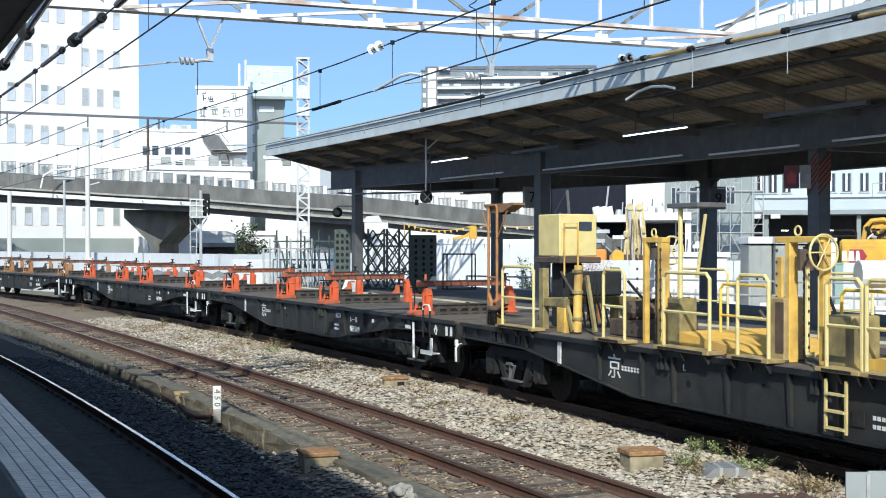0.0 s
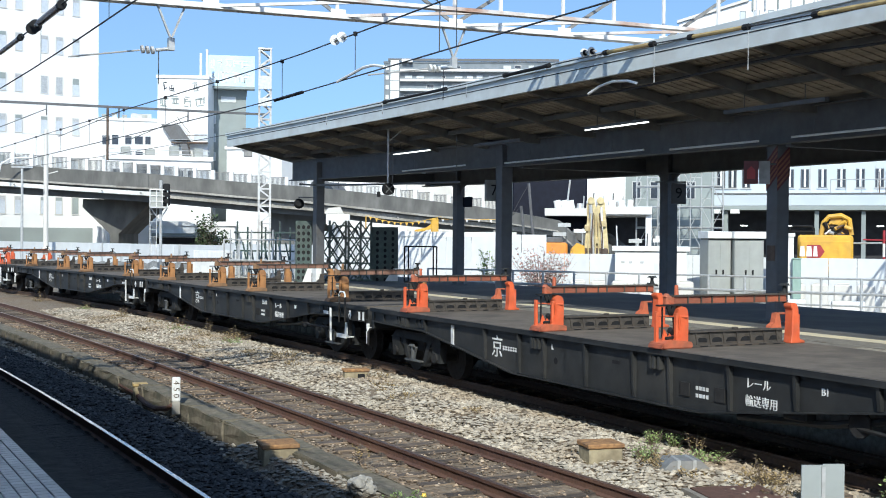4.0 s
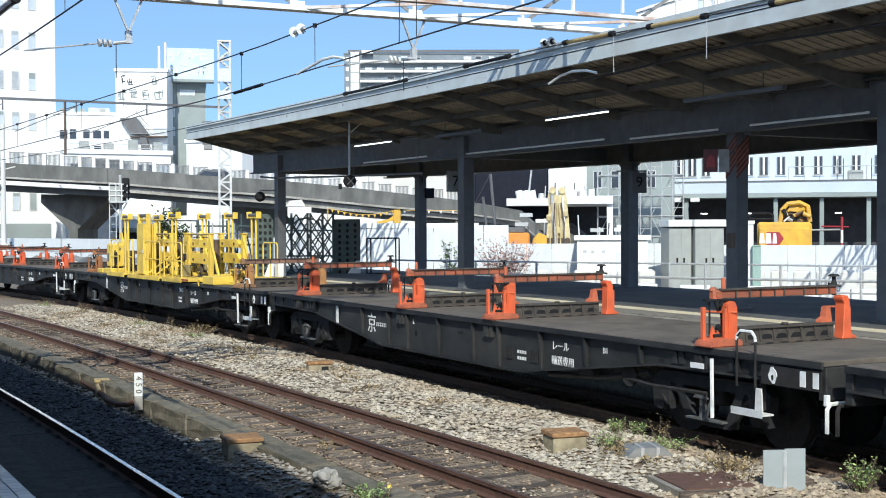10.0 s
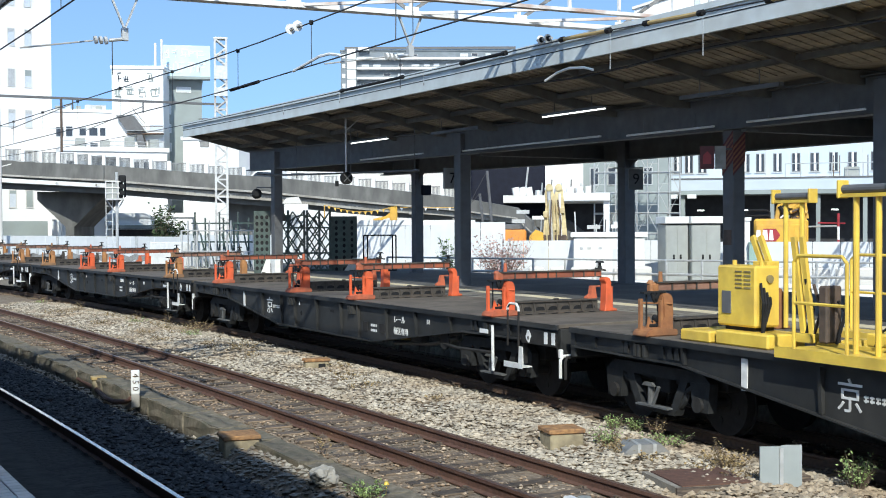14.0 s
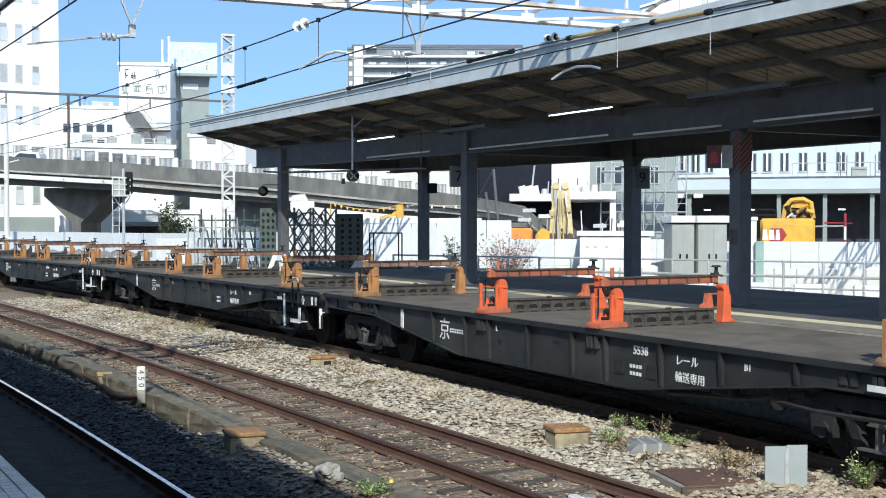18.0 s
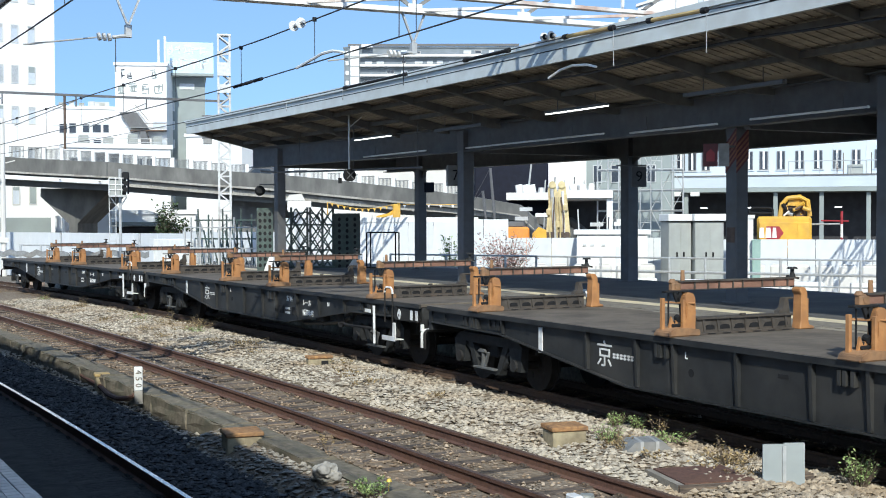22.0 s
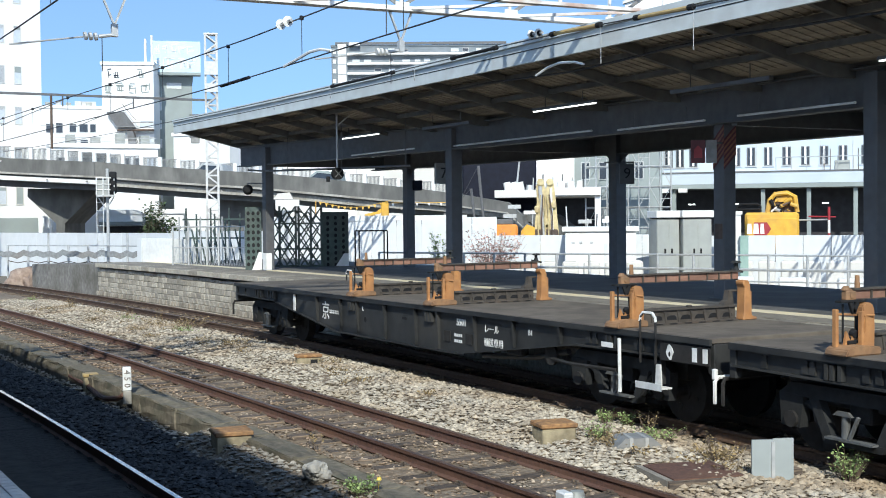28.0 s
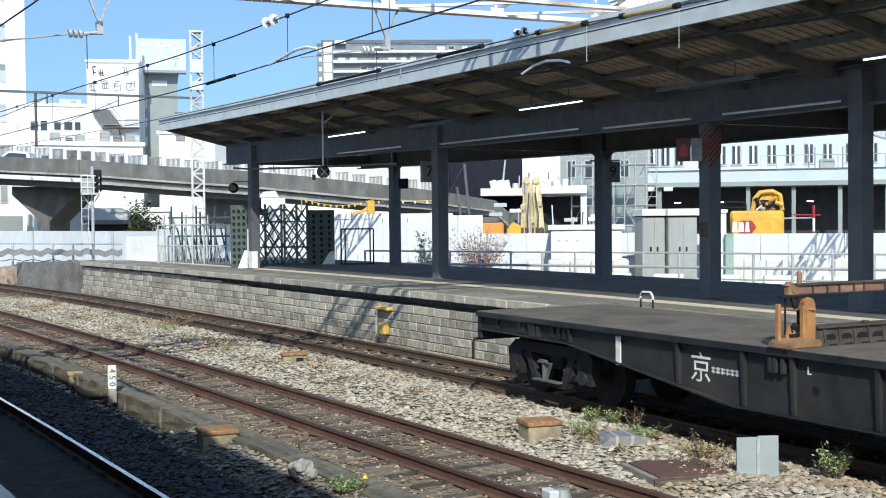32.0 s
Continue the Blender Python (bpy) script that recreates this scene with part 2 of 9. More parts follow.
M_TWIG = mat("twig bark", (0.20, 0.15, 0.11), (0.12, 0.09, 0.065), 0.9, scale=20, bump=0.2)
M_LAMP = mat("lit fluorescent tube", (1.0, 1.0, 1.0), (1.0, 1.0, 1.0), 0.4, bump=0, emit=2.5)
M_RED = mat("red sign paint", (0.36, 0.03, 0.04), (0.28, 0.025, 0.03), 0.5, scale=6, bump=0)
M_CATY = mat("excavator yellow", (0.72, 0.42, 0.05), (0.60, 0.33, 0.04), 0.5, scale=3, bump=0.05, dirt=(0.3, 0.2, 0.1), dirt_amt=0.45)
M_ORNGX = mat("excavator orange", (0.78, 0.30, 0.05), (0.66, 0.24, 0.04), 0.5, scale=3, bump=0.05, dirt=(0.3, 0.15, 0.08), dirt_amt=0.4)

M_BARP = mat("rusty pink-orange bar", (0.36, 0.20, 0.14), (0.20, 0.10, 0.07), 0.75, scale=7, bump=0.15, dirt=(0.10, 0.055, 0.04), dirt_amt=0.8, dirt_scale=1.8)
M_CRADLE = mat("grey-brown rail cradle", (0.075, 0.064, 0.053), (0.042, 0.036, 0.031), 0.75, scale=8, bump=0.2, dirt=(0.13, 0.085, 0.055), dirt_amt=0.5)
M_BARO = mat("rust-orange bar", (0.42, 0.12, 0.06), (0.26, 0.075, 0.04), 0.75, scale=7, bump=0.15, dirt=(0.10, 0.05, 0.04), dirt_amt=0.8, dirt_scale=1.8)
M_BOARD = mat("pale blue-grey board", (0.34, 0.37, 0.37), (0.29, 0.32, 0.32), 0.5, scale=3, bump=0.03, dirt=(0.32, 0.34, 0.35), dirt_amt=0.5)
M_SLAB = mat("worn platform slab", (0.28, 0.255, 0.215), (0.16, 0.145, 0.12), 0.9, scale=9, bump=0.35, per_object=0.25, dirt=(0.16, 0.14, 0.115), dirt_amt=0.6, dirt_scale=1.6)
M_OVER = mat("streaked overpass concrete", (0.185, 0.18, 0.168), (0.098, 0.096, 0.09), 0.9, scale=1.6, stretch=(1, 1, 0.45), bump=0.1, dirt=(0.09, 0.09, 0.085), dirt_amt=0.75, dirt_scale=0.7)
# Running line sleepers and platform lip: near-black stands for shade.
M_SHADEBLACK = mat("sooty sleeper", (0.05, 0.048, 0.045), (0.025, 0.024, 0.023), 0.95, scale=8, bump=0.3, per_object=0.3)
M_PIT = mat("yellowed stone", (0.40, 0.34, 0.22), (0.24, 0.20, 0.13), 0.9, scale=9, bump=0.35, dirt=(0.15, 0.12, 0.08), dirt_amt=0.6, dirt_scale=3)
M_PITLID = mat("rusty yellow lid", (0.46, 0.25, 0.10), (0.20, 0.105, 0.05), 0.85, scale=14, bump=0.3, dirt=(0.16, 0.10, 0.06), dirt_amt=0.7, dirt_scale=4)
# Darker copy of the sign red, with the canopy's shade in it.
M_SHADERED = mat("dim red sign", (0.13, 0.028, 0.033), (0.09, 0.022, 0.026), 0.6, scale=6, bump=0)
M_STRIPE = mat("dull rust stripe", (0.30, 0.13, 0.075), (0.2, 0.085, 0.05), 0.7, scale=9, bump=0)
M_CASE = mat("dull cast casing", (0.30, 0.31, 0.31), (0.2, 0.205, 0.205), 0.6, 0.2, scale=9, bump=0.1, dirt=(0.22, 0.18, 0.14), dirt_amt=0.5)
M_TAN = mat("tan machine case", (0.48, 0.35, 0.15), (0.34, 0.24, 0.10), 0.6, scale=6, bump=0.1, dirt=(0.18, 0.12, 0.06), dirt_amt=0.6, dirt_scale=2.5)
M_FLOORY = mat("orange-yellow floor plate", (0.84, 0.52, 0.11), (0.72, 0.42, 0.085), 0.6, scale=5, bump=0.08, dirt=(0.36, 0.22, 0.09), dirt_amt=0.5, dirt_scale=2)
# Darker copy of the overpass concrete, for parts in shade.
M_OVERSHADE = mat("dark pier concrete", (0.17, 0.17, 0.165), (0.11, 0.11, 0.105), 0.9, scale=1.2, stretch=(1, 1, 0.2), bump=0.1, dirt=(0.08, 0.08, 0.075), dirt_amt=0.6, dirt_scale=0.4)
M_FRAME = mat("bogie frame paint", (0.034, 0.0355, 0.037), (0.022, 0.023, 0.024), 0.85, scale=8, bump=0.2, dirt=(0.016, 0.015, 0.013), dirt_amt=0.5)
M_COLUMN = mat("blue-grey column paint", (0.12, 0.125, 0.135), (0.084, 0.088, 0.096), 0.55, scale=4, bump=0.08, dirt=(0.09, 0.075, 0.06), dirt_amt=0.45, dirt_scale=1.2)
M_RAFTER = mat("brown-grey rafter paint", (0.17, 0.164, 0.152), (0.115, 0.11, 0.102), 0.75, scale=5, bump=0.1, dirt=(0.08, 0.068, 0.058), dirt_amt=0.5)
for dull in (M_FRAME, M_NAVY, M_BOGIE, M_WAGON, M_SHADEBLACK, M_BED, M_SHADESTONE, M_BLACK):
    dull.node_tree.nodes["Principled BSDF"].inputs["Specular IOR Level"].default_value = 0.2
M_PALEBOOM = mat("sun-bleached boom paint", (0.66, 0.56, 0.32), (0.5, 0.40, 0.2), 0.55, scale=4, bump=0.1, dirt=(0.26, 0.18, 0.09), dirt_amt=0.7, dirt_scale=1.5)
# The canopy's shade is put into this bed's colour.
M_SHADEBED = mat("sooty ballast bed", (0.055, 0.053, 0.05), (0.025, 0.024, 0.023), 0.95, scale=14, bump=1.0, bump_scale=18, bump_dist=0.05)
M_SHADEBED.node_tree.nodes["Principled BSDF"].inputs["Specular IOR Level"].default_value = 0.2
M_KERB = mat("mossy old concrete", (0.21, 0.18, 0.135), (0.10, 0.088, 0.066), 0.95, scale=9, bump=0.5, per_object=0.12, dirt=(0.085, 0.085, 0.06), dirt_amt=0.8, dirt_scale=2.2)
M_APART = mat("blue-grey apartment tile", (0.17, 0.20, 0.225), (0.12, 0.145, 0.165), 0.6, scale=0.8, bump=0.02, dirt=(0.3, 0.32, 0.33), dirt_amt=0.4, dirt_scale=0.3)
M_MASTG = mat("dull grey-white mast paint", (0.62, 0.63, 0.63), (0.46, 0.46, 0.45), 0.6, scale=7, bump=0.05, dirt=(0.25, 0.2, 0.17), dirt_amt=0.6, dirt_scale=2.0)
M_RUBBLE = per_island(mat("dusty concrete rubble", (0.34, 0.31, 0.26), (0.2, 0.18, 0.15), 0.95, scale=10, bump=0.4, dirt=(0.16, 0.13, 0.1), dirt_amt=0.6, dirt_scale=2.0), 0.6, 1.25)
M_BOXGREY = mat("dusty grey cast steel", (0.16, 0.165, 0.165), (0.10, 0.103, 0.103), 0.65, 0.1, scale=9, bump=0.15, dirt=(0.07, 0.065, 0.058), dirt_amt=0.6, dirt_scale=4)
M_OLIVE = mat("olive-yellow sooty machine paint", (0.36, 0.29, 0.12), (0.22, 0.175, 0.075), 0.65, scale=7, bump=0.12, dirt=(0.09, 0.07, 0.045), dirt_amt=0.7, dirt_scale=2.5)
M_RAILDARK = mat("greasy brown rail steel", (0.125, 0.076, 0.05), (0.07, 0.045, 0.032), 0.75, 0.2, scale=18, bump=0.2, dirt=(0.11, 0.06, 0.035))
M_EARTH = mat("dug earth", (0.36, 0.27, 0.215), (0.22, 0.16, 0.125), 0.95, scale=5, bump=0.8, bump_scale=9, dirt=(0.5, 0.44, 0.38), dirt_amt=0.6, dirt_scale=1.2)
# ---- mesh helpers ----
def box(bm, x0, x1, y0, y1, z0, z1, bev=0.0):
    v = [bm.verts.new((x, y, z)) for z in (z0, z1) for x, y in ((x0, y0), (x1, y0), (x1, y1), (x0, y1))]
    fs = [bm.faces.new([v[i] for i in f]) for f in ((3, 2, 1, 0), (4, 5, 6, 7), (0, 1, 5, 4), (1, 2, 6, 5), (2, 3, 7, 6), (3, 0, 4, 7))]
    if bev:
        es = {e for f in fs for e in f.edges}
        bmesh.ops.bevel(bm, geom=list(es), offset=bev, segments=1, affect="EDGES")
    return bm


def rod(bm, p, q, r, n=8, r2=None):
    """A straight round bar from p to q."""
    p, q = Vector(p), Vector(q)
    d = (q - p)
    if d.length < 1e-6:
        return bm
    u = d.normalized()
    a = u.orthogonal().normalized()
    b = u.cross(a)
    r2 = r if r2 is None else r2
    ring = [[bm.verts.new(c + (a * math.cos(k * math.tau / n) + b * math.sin(k * math.tau / n)) * rr) for k in range(n)] for c, rr in ((p, r), (q, r2))]
    for k in range(n):
        bm.faces.new((ring[0][k], ring[0][(k + 1) % n], ring[1][(k + 1) % n], ring[1][k]))
    bm.faces.new(ring[0][::-1])
    bm.faces.new(ring[1])
    return bm


def tube(bm, pts, r, n=8):
    """One continuous round tube through the points."""
    pts = [Vector(p) for p in pts]
    rings, a = [], None
    for i, p in enumerate(pts):
        u = (pts[min(i + 1, len(pts) - 1)] - pts[max(i - 1, 0)]).normalized()
        a = u.orthogonal().normalized() if a is None else (a - u * a.dot(u)).normalized()
        b = u.cross(a)
        rings.append([bm.verts.new(p + (a * math.cos(k * math.tau / n) + b * math.sin(k * math.tau / n)) * r) for k in range(n)])
    for q, s in zip(rings, rings[1:]):
        for k in range(n):
            bm.faces.new((q[k], q[(k + 1) % n], s[(k + 1) % n], s[k]))
    bm.faces.new(rings[0][::-1])
    bm.faces.new(rings[-1])
    return bm


def bar(bm, p, q, w, h=None):
    """A straight bar of rectangular section from p to q."""
    p, q = Vector(p), Vector(q)
    h = h or w
    u = (q - p).normalized()
    up = Vector((0, 0, 1)) if abs(u.z) < 0.95 else Vector((0, 1, 0))
    a = u.cross(up).normalized()
    b = a.cross(u)
    v = [bm.verts.new(c + a * sx * w / 2 + b * sz * h / 2) for c in (p, q) for sx, sz in ((-1, -1), (1, -1), (1, 1), (-1, 1))]
    for f in ((0, 1, 2, 3), (7, 6, 5, 4), (0, 4, 5, 1), (1, 5, 6, 2), (2, 6, 7, 3), (3, 7, 4, 0)):
        bm.faces.new([v[i] for i in f])
    return bm


def prism(bm, pts, axis, lo, hi):
    """Extrude a flat outline: axis 'x' takes (y, z) points, 'y' (x, z), 'z' (x, y)."""
    def at(p, k):
        return {"x": (k, p[0], p[1]), "y": (p[0], k, p[1]), "z": (p[0], p[1], k)}[axis]
    a = [bm.verts.new(at(p, lo)) for p in pts]
    b = [bm.verts.new(at(p, hi)) for p in pts]
    n = len(pts)
    for i in range(n):
        bm.faces.new((a[i], a[(i + 1) % n], b[(i + 1) % n], b[i]))
    bm.faces.new(a[::-1])
    bm.faces.new(b)
    bmesh.ops.recalc_face_normals(bm, faces=list(bm.faces))
    return bm


def mesh_of(name, bm, material, smooth=False):
    me = bpy.data.meshes.new(name)
    bm.to_mesh(me)
    bm.free()
    for m in (material if isinstance(material, (list, tuple)) else (material,)):
        me.materials.append(m)
    if smooth:
        for p in me.polygons:
            p.use_smooth = True
    return me


def part(name, bm, material, parent=None, label="", at=None, smooth=False):
    """ONE mesh object under a thing or a part. bm may be mesh data to share."""
    me = bm if isinstance(bm, bpy.types.Mesh) else mesh_of(name, bm, material, smooth)
    ob = new(name, me)
    if parent:
        ob.parent = parent
    if at is not None:
        ob.matrix_basis = at if isinstance(at, Matrix) else Matrix.Translation(at)
    if label:
        ob["label"] = label
    return ob


def thing(name, label, category, at=(0, 0, 0), group="", kind=""):
    ob = new(name)
    ob.empty_display_size = 0.1
    ob.matrix_basis = at if isinstance(at, Matrix) else Matrix.Translation(at)
    return tagged(ob, label, category, group, kind)


def solo(name, bm, material, label, category, group="", kind="", at=None, smooth=False):
    return tagged(part(name, bm, material, None, "", at, smooth), label, category, group, kind)


def B():
    return bmesh.new()


def writing(name, text, size, parent, m, material=None, extrude=0.004, label="", bold=0.0):
    """Letters as a mesh, in the plane of m."""
    cu = bpy.data.curves.new(name, "FONT")
    cu.body, cu.size, cu.align_x, cu.align_y, cu.extrude = text, size, "CENTER", "CENTER", extrude
    cu.resolution_u, cu.offset = 2, size * bold
    tmp = bpy.data.objects.new(name, cu)
    me = bpy.data.meshes.new_from_object(tmp)
    bpy.data.objects.remove(tmp)
    me.materials.clear()
    me.materials.append(material or M_MARK)
    return part(name, me, None, parent, label, m)


# ---- the lines of the tracks ----
def bend(y):
    """Centre of the goods track: x at y, and its slope."""
    def raw(v):
        u = v - 15.0
        return 11.48 - 0.000847 * u * u - 1.324e-5 * u ** 3, -0.001694 * u - 3.972e-5 * u * u
    k = min(max(y, -2.0), 95.0)
    x, s = raw(k)
    return x + s * (y - k), s


def goods(y, off=0.0):
    x, s = bend(y)
    return x + off * math.sqrt(1 + s * s)


def siding(y, off=0.0):
    def raw(v):
        u = v - 15.0
        return 7.187 - 0.02877 * u - 0.000708 * u * u, -0.02877 - 0.001416 * u
    if y > 60:
        return goods(y, off - 4.05)
    k = max(y, -2.0)
    x, s = raw(k)
    return x + s * (y - k) + off * math.sqrt(1 + s * s)


def running(y, off=0.0):
    u = min(y, 40.0) - 15.0
    x = 2.905 - 0.0253 * u - (0.0014 if u > 0 else 0.00008) * u * u + off
    return x + (goods(y) - goods(40.0) if y > 40 else 0.0)


def sweep(bm, line, profile, ys, cap=True):
    """Carry a closed outline of (offset, z) points along a track line."""
    rings = [[bm.verts.new((line(y, o), y, z)) for o, z in profile] for y in ys]
    n = len(profile)
    for a, b in zip(rings, rings[1:]):
        for i in range(n):
            bm.faces.new((a[i], a[(i + 1) % n], b[(i + 1) % n], b[i]))
    if cap:
        bm.faces.new(rings[0][::-1])
        bm.faces.new(rings[-1])
    bmesh.ops.recalc_face_normals(bm, faces=list(bm.faces))
    return bm


def steps(a, b, d):
    n = max(1, round((b - a) / d))
    return [a + (b - a) * i / n for i in range(n + 1)]


def bearing(deg, dist, z=0.0):
    return Vector((math.sin(radians(deg)) * dist, math.cos(radians(deg)) * dist, z))

# ---- ground and tracks ----
bm = B()
grid = [-3000, -400, -60, -20, -5, 0.6, 20, 60, 400, 3000]
vs = [[bm.verts.new((x, y, -0.42)) for x in grid] for y in grid]
for j in range(9):
    for i in range(9):
        bm.faces.new((vs[j][i], vs[j][i + 1], vs[j + 1][i + 1], vs[j + 1][i]))
solo("ground", bm, M_GROUND, "bare earth ground of a railway yard", "ground", kind="structure")

bm = B()
rng = random.Random(3)
cols_off = [-9.6, -8.6, -7.4, -6.15, -5.75, -5.2, -4.4, -3.6, -3.0, -2.5, -2.0, -1.5, -0.9, 0.0, 0.8, 1.3, 1.62]
z_off = [-0.42, -0.42, -0.42, -0.40, -0.18, -0.175, -0.175, -0.165, -0.13, -0.07, -0.07, -0.12, -0.17, -0.2, -0.2, -0.22, -0.24]
rows = [[bm.verts.new((goods(y, o), y, z + rng.uniform(-0.025, 0.025))) for o, z in zip(cols_off, z_off)] for y in steps(-30, 110, 0.4)]
for a, b in zip(rows, rows[1:]):
    for i in range(len(cols_off) - 1):
        bm.faces.new((a[i], a[i + 1], b[i + 1], b[i]))
solo("trackbed", bm, M_BED, "pale stone ballast bed under the tracks", "trackbed", kind="structure", smooth=True)

part_bed = solo("ballast_strip", sweep(B(), running, [(-1.7, -0.40), (2.3, -0.40), (2.3, -0.34), (1.9, -0.30), (1.3, -0.20), (0.95, -0.15), (-1.3, -0.15), (-1.7, -0.15)], steps(-20, 100, 1.0)), M_SHADEBED, "ballast bed of the running line, coloured dark for shade", "trackbed", kind="structure")
RAIL = [(-0.0325, 0.0), (0.0325, 0.0), (0.0325, -0.035), (0.009, -0.05), (0.009, -0.125), (0.062, -0.14), (0.062, -0.152), (-0.062, -0.152), (-0.062, -0.14), (-0.009, -0.125), (-0.009, -0.05), (-0.0325, -0.035)]
HEAD = [(-0.028, 0.0012), (0.028, 0.0012), (0.028, -0.006), (-0.028, -0.006)]


def make_track(name, line, y0, y1, head, label, sleeper_mat, gap, s0, s1, dz=0.0, steel=None):
    t = thing(name, label, "railway track", kind="structure")
    for side in (-0.5335 - 0.0325, 0.5335 + 0.0325):
        r = part("rail", sweep(B(), line, [(o + side, z + dz) for o, z in RAIL], steps(y0, y1, 1.5)), steel or M_RAILRUST, t)
        part("rail_head", sweep(B(), line, [(o + side, z + dz) for o, z in HEAD], steps(y0, y1, 1.5)), head, r)
    bm = box(B(), -1.05, 1.05, -0.11, 0.11, -0.30, -0.148, 0.012)
    for sx in (-0.565, 0.565):
        box(bm, sx - 0.13, sx + 0.13, -0.085, 0.085, -0.148, -0.136)
        for k in (-0.095, 0.095):
            box(bm, sx + k - 0.018, sx + k + 0.018, -0.05, -0.015, -0.136, -0.11)
            box(bm, sx + k - 0.018, sx + k + 0.018, 0.015, 0.05, -0.136, -0.11)
    me = mesh_of("sleeper", bm, sleeper_mat)
    y, r = s0, random.Random(7)
    while y < s1:
        e = 0.4
        ang = math.degrees(math.atan2(line(y - e) - line(y + e), 2 * e))
        part("sleeper", me, None, t, at=pose(line(y), y, dz + r.uniform(-0.012, 0.006), 0, 0, ang + r.uniform(-1.5, 1.5)))
        y += gap + r.uniform(-0.03, 0.03)
    return t


make_track("goods_track", goods, -30, 110, M_RAILWORN, "brown rusty goods track on timber sleepers beside a stone platform", M_SLEEPER, 0.62, 2, 78, steel=M_RAILDARK)
make_track("siding_track", siding, -30, 110, M_RAILWORN, "rusty disused siding on weathered timber sleepers", M_SLEEPER, 0.64, 3, 66)
make_track("running_track", running, -30, 110, M_RAILTOP, "running line with polished rails in shade", M_SHADEBLACK, 0.60, 1, 45)


def stones(name, line, o0, o1, y0, y1, n, size, zf, material, label, seed):
    """Loose stones strewn over a strip: one joined mesh of small broken lumps."""
    r = random.Random(seed)
    ico = [(0, 0, 1), (0.89, 0, 0.45), (0.28, 0.85, 0.45), (-0.72, 0.53, 0.45), (-0.72, -0.53, 0.45), (0.28, -0.85, 0.45), (0, 0, -0.6)]
    tri = [(0, 1, 2), (0, 2, 3), (0, 3, 4), (0, 4, 5), (0, 5, 1), (6, 2, 1), (6, 3, 2), (6, 4, 3), (6, 5, 4), (6, 1, 5)]
    V, F = [], []
    for _ in range(n):
        y = y0 + (y1 - y0) * r.random() ** 1.5
        o = r.uniform(o0, o1)
        s = size * r.uniform(0.5, 1.35)
        cx, cy, cz = line(y, o), y, zf(o) + s * 0.15
        a = r.uniform(0, math.tau)
        ca, sa = math.cos(a) * s, math.sin(a) * s
        fx, fz = r.uniform(0.7, 1.2), r.uniform(0.45, 0.95)
        k = len(V)
        for x, yy, z in ico:
            j = r.uniform(0.72, 1.2)
            V.append((cx + (x * fx * ca - yy * sa) * j, cy + (x * fx * sa + yy * ca) * j, cz + z * fz * s * j))
        F += [(a_ + k, b_ + k, c_ + k) for a_, b_, c_ in tri]
    me = bpy.data.meshes.new(name)
    me.from_pydata(V, [], F)
    me.materials.append(material)
    return tagged(new(name, me), label, "ballast", kind="stuff")


def bed_z(o):
    return float(np.interp(o, cols_off, z_off))


stones("ballast_stones", goods, -3.35, -0.85, 6, 48, 24000, 0.046, bed_z, M_STONE, "pale grey crushed stone ballast beside the goods track", 1)
stones("ballast_stones", goods, -0.8, 0.85, 8, 45, 3500, 0.042, lambda o: -0.20, M_RUSTSTONE, "rust-stained ballast between the goods rails", 2)
stones("ballast_stones", siding, -1.35, 1.2, 6, 42, 11000, 0.027, lambda o: -0.17, M_RUSTSTONE, "rust-stained ballast of the siding", 3)
stones("ballast_stones", siding, 0.9, 1.8, 6, 45, 3500, 0.05, lambda o: -0.15, M_STONE, "pale ballast along the siding", 5)
stones("ballast_stones", siding, -2.25, -1.86, 7, 40, 2200, 0.04, lambda o: -0.34, M_STONE, "dusty rubble along the foot of the kerb wall", 6)
solo("rubble_bank", sweep(B(), siding, [(-2.4, -0.38), (-1.87, -0.38), (-1.87, -0.10), (-2.12, -0.14), (-2.4, -0.33)], steps(6, 16.6, 0.5)), M_BED, "low bank of dusty rubble against the kerb wall", "rubble", kind="structure")
stones("ballast_stones", siding, -2.4, -1.87, 6.5, 16.6, 1800, 0.042, lambda o: float(np.interp(o, [-2.4, -2.12, -1.87], [-0.33, -0.14, -0.10])), M_RUBBLE, "dusty rubble heaped against the kerb wall", 8)
stones("ballast_stones", running, 0.75, 2.2, 6, 34, 11000, 0.045, lambda o: float(np.interp(o, [0.95, 1.3, 1.9, 2.3], [-0.15, -0.20, -0.30, -0.34])), M_SHADESTONE, "running line ballast, coloured dark for the canopy shade", 4)

# low concrete kerb wall between the running line and the siding
kw = thing("kerb_wall", "low weathered concrete kerb wall in long worn sections beside the siding", "kerb wall", kind="structure")
rk = random.Random(12)
y = 3.0
while y < 52:
    L = rk.uniform(1.1, 2.3)
    ang = math.degrees(math.atan2(siding(y) - siding(y + L), L))
    bk = box(B(), 0.0, 0.43, -L / 2 + 0.008, L / 2 - 0.008, -0.40, 0.0, 0.02)
    bmesh.ops.subdivide_edges(bk, edges=list(bk.edges), cuts=3, use_grid_fill=True)
    for v in bk.verts:
        v.co += Vector((rk.uniform(-1, 1), 0, rk.uniform(-1.4, 1))) * 0.018
    part("kerb_section", bk, M_KERB, kw, at=pose(siding(y + L / 2, -1.86 + rk.uniform(-0.015, 0.015)), y + L / 2, -0.03 + rk.uniform(-0.02, 0.015), 0, rk.uniform(-2, 2), ang + rk.uniform(-0.5, 0.5)))
    y += L
